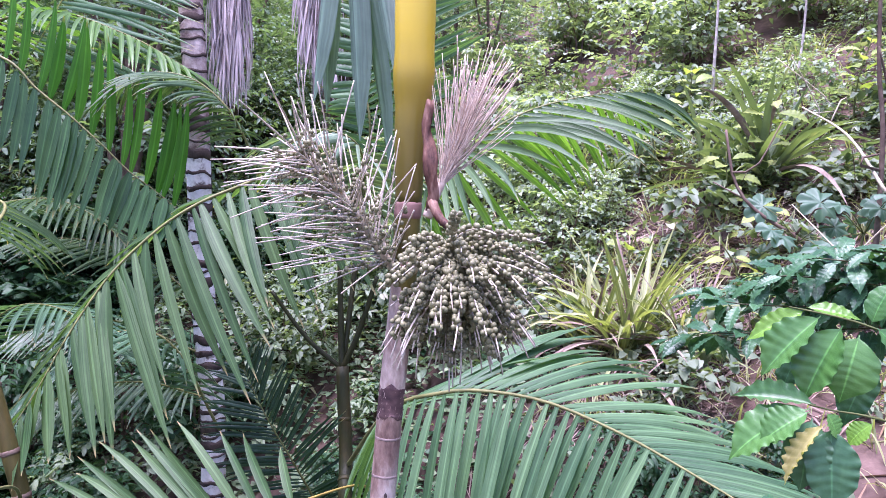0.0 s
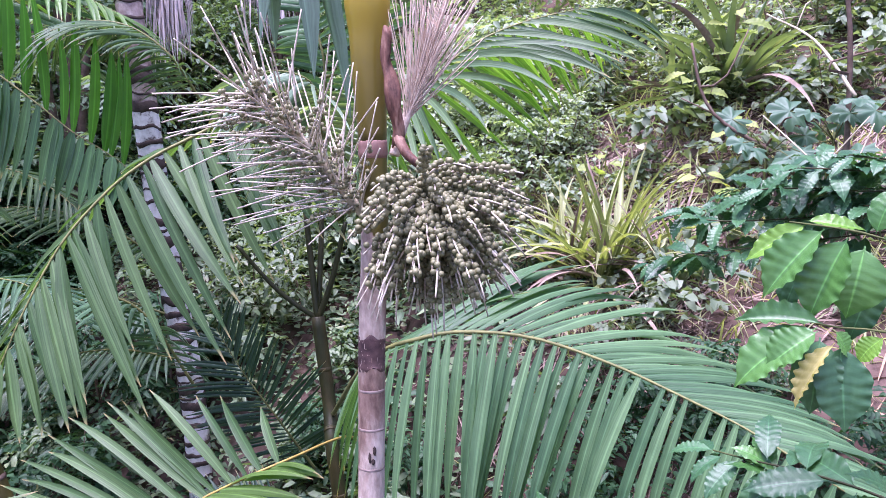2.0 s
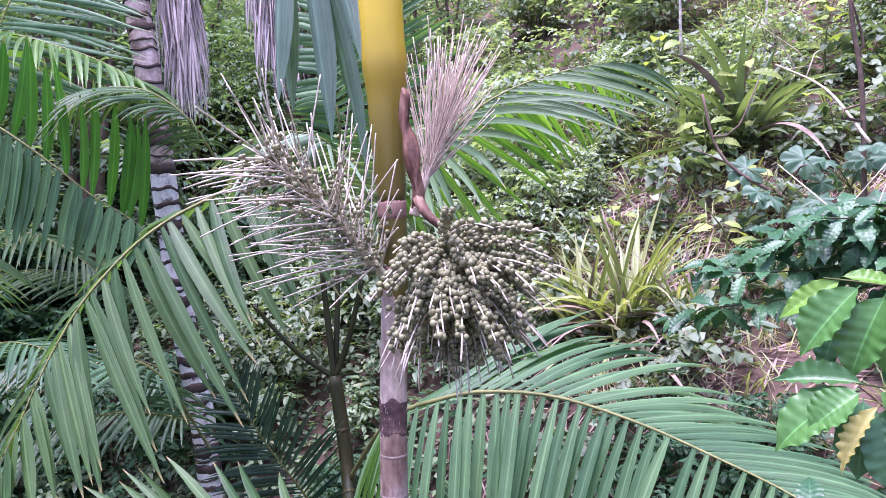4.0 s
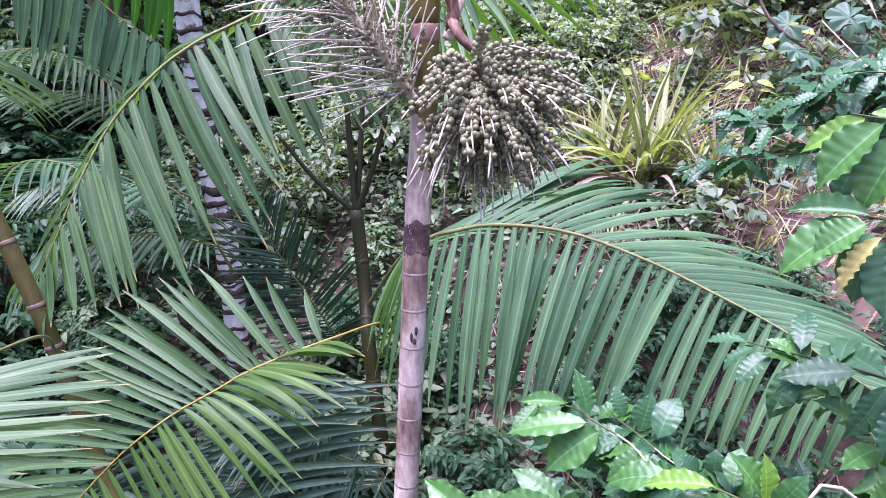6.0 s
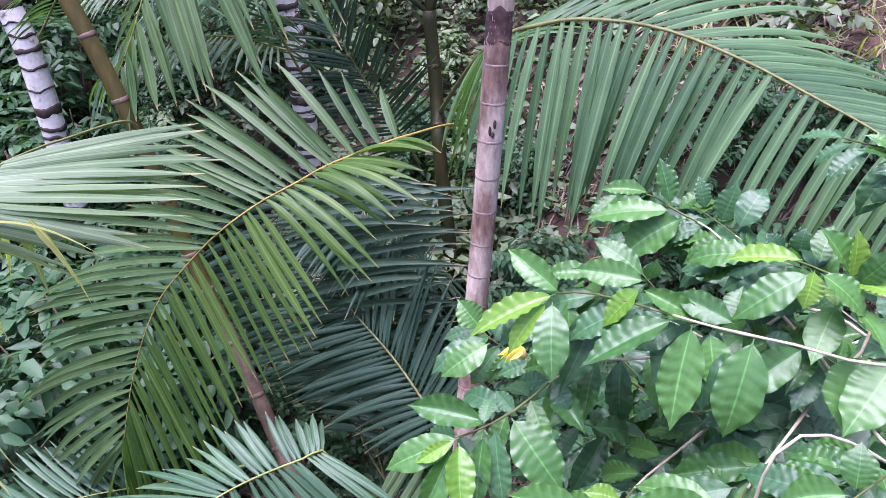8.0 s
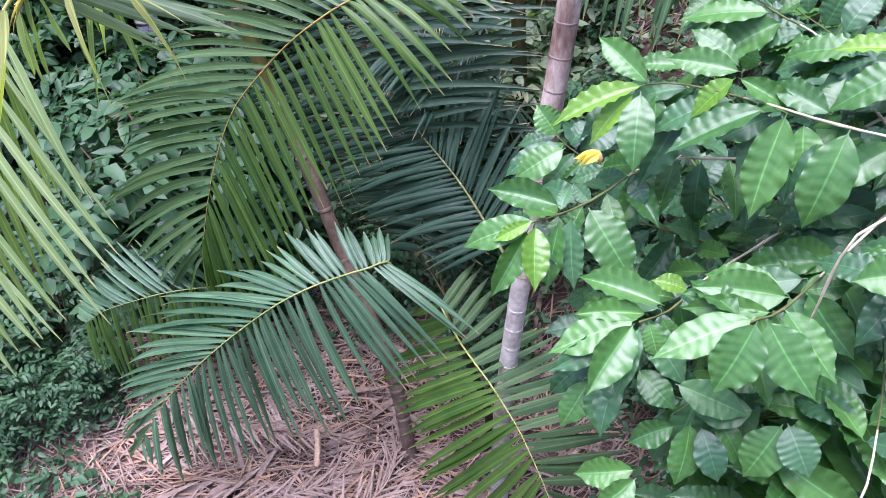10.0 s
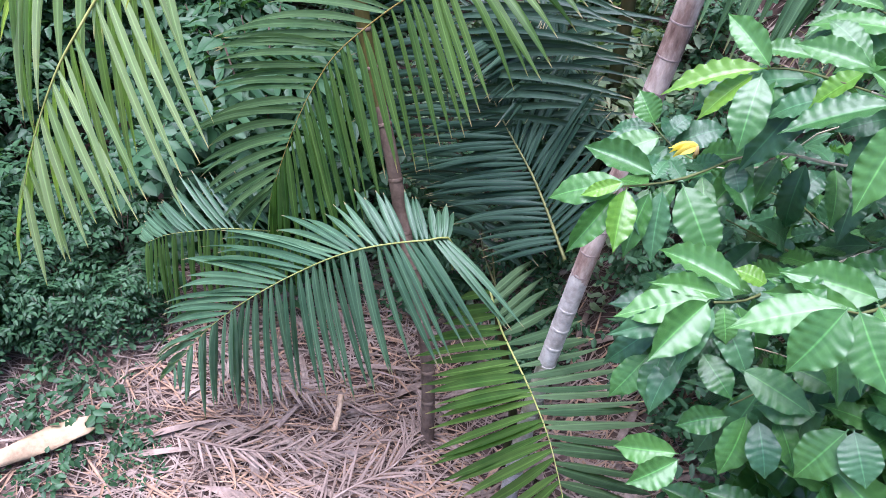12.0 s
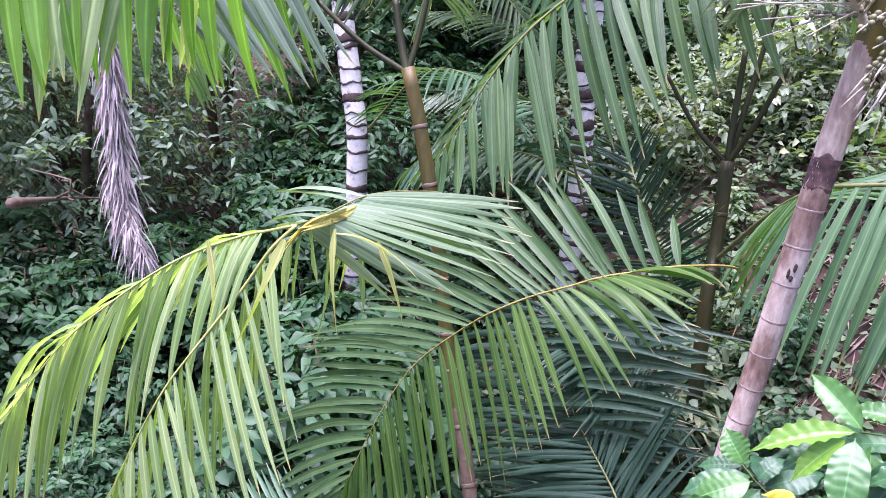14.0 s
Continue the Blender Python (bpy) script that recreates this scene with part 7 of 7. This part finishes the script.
litter("straw_litter", (-2.5, 0.9, 1.0, 3.0), 7800, 0.24, 0.0065, M_STRAW, 400, "dry greyish palm straw lying on the ground")
litter("strip_litter", (-1.7, 0.5, 1.25, 2.7), 260, 0.30, 0.026, M_STRAW, 406, "broad grey-brown strips of dead palm sheath")
litter("rust_litter", (-1.9, 0.6, 1.0, 2.6), 1500, 0.24, 0.009, M_STRAW_RED, 401, "rust-brown dead palm leaflets")
litter("rust_bank_litter", (0.9, 2.4, 2.5, 3.6), 500, 0.20, 0.010, M_STRAW_RED, 405, "rust-brown dead leaflets on the earth bank", 0.02)
litter("bank_litter", (-0.3, 3.0, 3.2, 5.2), 5600, 0.19, 0.008, M_STRAW, 402, "dry straw on the earth bank", 0.02)


def grass(name, area, count, length, width, mat, seed, label):
    rng = random.Random(seed)
    verts, faces = [], []
    while len(faces) < count * 8:
        cx, cy = rng.uniform(area[0], area[1]), rng.uniform(area[2], area[3])
        for k in range(rng.randint(4, 14)):
            x, y = cx + rng.gauss(0, 0.05), cy + rng.gauss(0, 0.05)
            a, e = rng.uniform(0, 6.283), rng.uniform(0.3, 1.3)
            d = V(math.cos(a) * math.cos(e), math.sin(a) * math.cos(e), math.sin(e))
            vv, ff = blade(d, V(-math.sin(a), math.cos(a), 0), length * rng.uniform(0.5, 1.2), width * rng.uniform(0.6, 1.3), rng.uniform(0.5, 2.4), 0.5, 4, rng.uniform(-1, 1))
            at, o = on_ground(x, y, -0.005), len(verts)
            verts += [at + v for v in vv]
            faces += [tuple(o + i for i in f) for f in ff]
    ob = new(name, mesh_of(name, verts, faces))
    ob.data.materials.append(mat)
    return tagged(ob, label, "grass", "", "stuff")


M_GRASS = leaf_material("bank_grass", (0.12, 0.15, 0.06), (0.36, 0.38, 0.19), old=(0.60, 0.52, 0.36), rough=0.5, island=True, old_share=0.75)
grass("bank_grass", (-0.1, 2.4, 3.0, 4.9), 2600, 0.17, 0.007, M_GRASS, 403, "tufts of pale green and straw-coloured grass")
grass("slope_grass", (-1.0, 3.6, 4.6, 7.0), 1500, 0.22, 0.009, M_GRASS, 404, "tufts of pale green grass higher on the slope")


def ground_cover(name, area, count, le, wi, mat, seed, label, gaps=-0.2, open_floor=True):
    rng = random.Random(seed)
    verts, faces = [], []
    for k in range(count):
        x, y = rng.uniform(area[0], area[1]), rng.uniform(area[2], area[3])
        if noise.noise((x * 1.3, y * 1.3, 9.0)) < gaps:
            continue
        if open_floor and ((0.2 < x < 2.6 and 2.8 < y < 4.9 and rng.random() < 0.8) or (x > -1.75 and y < 2.45)):
            continue
        if bare_soil(x, y) and rng.random() < 0.93:
            continue
        if min(x - area[0], area[1] - x, y - area[2], area[3] - y) < 0.7 * rng.random() ** 2 + 0.3 * noise.noise((x * 2, y * 2, 4.0)):
            continue
        at = on_ground(x, y, rng.uniform(0.0, 0.10))
        a = rng.uniform(0, 6.283)
        small_leaf(verts, faces, at, V(math.cos(a), math.sin(a), rng.uniform(-0.2, 0.5)), V(rng.uniform(-0.4, 0.4), rng.uniform(-0.7, 0.2), 1), le * rng.uniform(0.6, 1.3), wi * rng.uniform(0.7, 1.3))
    ob = new(name, mesh_of(name, verts, faces))
    ob.data.materials.append(mat)
    return tagged(ob, label, "ground cover", "", "stuff")


ground_cover("weed_cover", (-0.1, 3.6, 2.6, 7.5), 17000, 0.050, 0.026, M_HERB, 410, "low mixed weeds covering the slope")
ground_cover("slope_cover", (-3.0, 0.1, 2.6, 6.8), 21000, 0.052, 0.027, M_SLOPE, 412, "low green weeds between the palm stems", -0.5)
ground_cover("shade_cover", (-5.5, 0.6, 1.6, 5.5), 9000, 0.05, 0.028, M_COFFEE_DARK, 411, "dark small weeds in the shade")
ground_cover("hill_cover", (-5.0, 6.0, -4.5, 0.9), 17000, 0.075, 0.038, M_SLOPE, 413, "low green weeds over the garden's open side", -0.6, False)
ground_cover("side_cover", (1.2, 6.5, 0.3, 4.2), 9000, 0.07, 0.036, M_SLOPE, 414, "low green weeds over the side of the bank", -0.3, False)


# ---------------------------------------------------------------- fallen fronds, log and stubs on the litter
fallen = [
    ([(-1.400, 1.444, 0.270), (-1.123, 1.539, 0.290), (-0.895, 1.693, 0.290), (-0.701, 1.919, 0.270)], 0.16, 601),
    ([(-0.801, 1.407, 0.260), (-0.720, 1.617, 0.280), (-0.624, 1.828, 0.290), (-0.678, 2.113, 0.280)], 0.2, 602),
    ([(-1.666, 1.844, 0.270), (-1.374, 1.858, 0.280), (-1.078, 1.882, 0.290), (-0.907, 1.953, 0.280)], 0.18, 603),
    ([(-0.605, 2.763, 0.270), (-0.361, 2.717, 0.290), (-0.052, 2.602, 0.280), (0.257, 2.578, 0.270)], 0.2, 604),
]
for ctrl, le, seed in fallen:
    ff = thing("fallen_frond", ctrl[0], "dry fallen palm frond lying on the litter", "dead leaf", "fallen fronds")
    frond(ff, ctrl, 30, le, 0.010, M_STRAW, plus=(1, 50, 25, 0, 0.15), radius=0.006, seed=seed, rach=M_STRAW, ragged=0.15, stray=14)


def log_piece(ctrl, r, label):
    ob = thing("cut_log", V(ctrl[0]), label, "log")
    pts = curve_points(ctrl, 14)
    base = pts[0].copy()
    v, f = tube_data([p - base for p in pts], [r * (1 + 0.12 * math.sin(i * 1.3)) for i in range(14)], 12, 0.12)
    link_mesh("trunk", mesh_of("trunk", v, f), M_WOOD, ob, base)


def bark_slab(a, b, width, label):
    # curled pale sheet of dry sheath with a torn end
    rng = random.Random(31)
    a, b = V(a), V(b)
    ob = thing("bark_slab", a, label, "dead sheath")
    d = (b - a).normalized()
    side = d.cross(V(0, 0, 1)).normalized()
    verts, faces = [], []
    for i in range(25):
        u = i / 24
        w = width * (0.45 + 0.55 * min(1, u * 1.6)) * (1.0 if u < 0.85 else 0.9)
        for k in range(9):
            q = k / 4 - 1
            tear = (0.05 * rng.random() if i == 24 else 0.0) + 0.012 * noise.noise((k * 0.9, i * 0.6, 5.0))
            p = a.lerp(b, u) + d * tear + side * (q * w) + V(0, 0, 0.010 + 0.035 * (1 - q * q) * (0.6 + 0.4 * math.sin(u * 5)) + 0.008 * noise.noise((u * 9, q * 3, 1.0)))
            verts.append(p - a)
    for i in range(24):
        for k in range(8):
            n = i * 9 + k
            faces.append((n, n + 1, n + 10, n + 9))
    sheet = link_mesh("sheath", mesh_of("sheath", verts, faces), M_SLAB, ob, a)
    sheet.modifiers.new("thickness", "SOLIDIFY").thickness = 0.006


M_SLAB = bark_material("pale_sheath", [(0.3, (0.19, 0.12, 0.07)), (0.52, (0.36, 0.26, 0.16)), (0.75, (0.50, 0.38, 0.25))], 9, (1, 1, 1), bump=0.35, fine=40)
bark_slab((-1.900, 0.930, 0.235), (-1.725, 1.290, 0.250), 0.055, "pale torn palm sheath lying on the ground")
log_piece([(-0.916, 1.800, 0.270), (-0.943, 1.868, 0.300), (-0.967, 1.917, 0.340)], 0.012, "short orange-brown palm stalk stub")
log_piece([(-0.425, 1.667, 0.250), (-0.365, 1.619, 0.260), (-0.304, 1.552, 0.270)], 0.03, "mossy grey log end beside the thin stem")
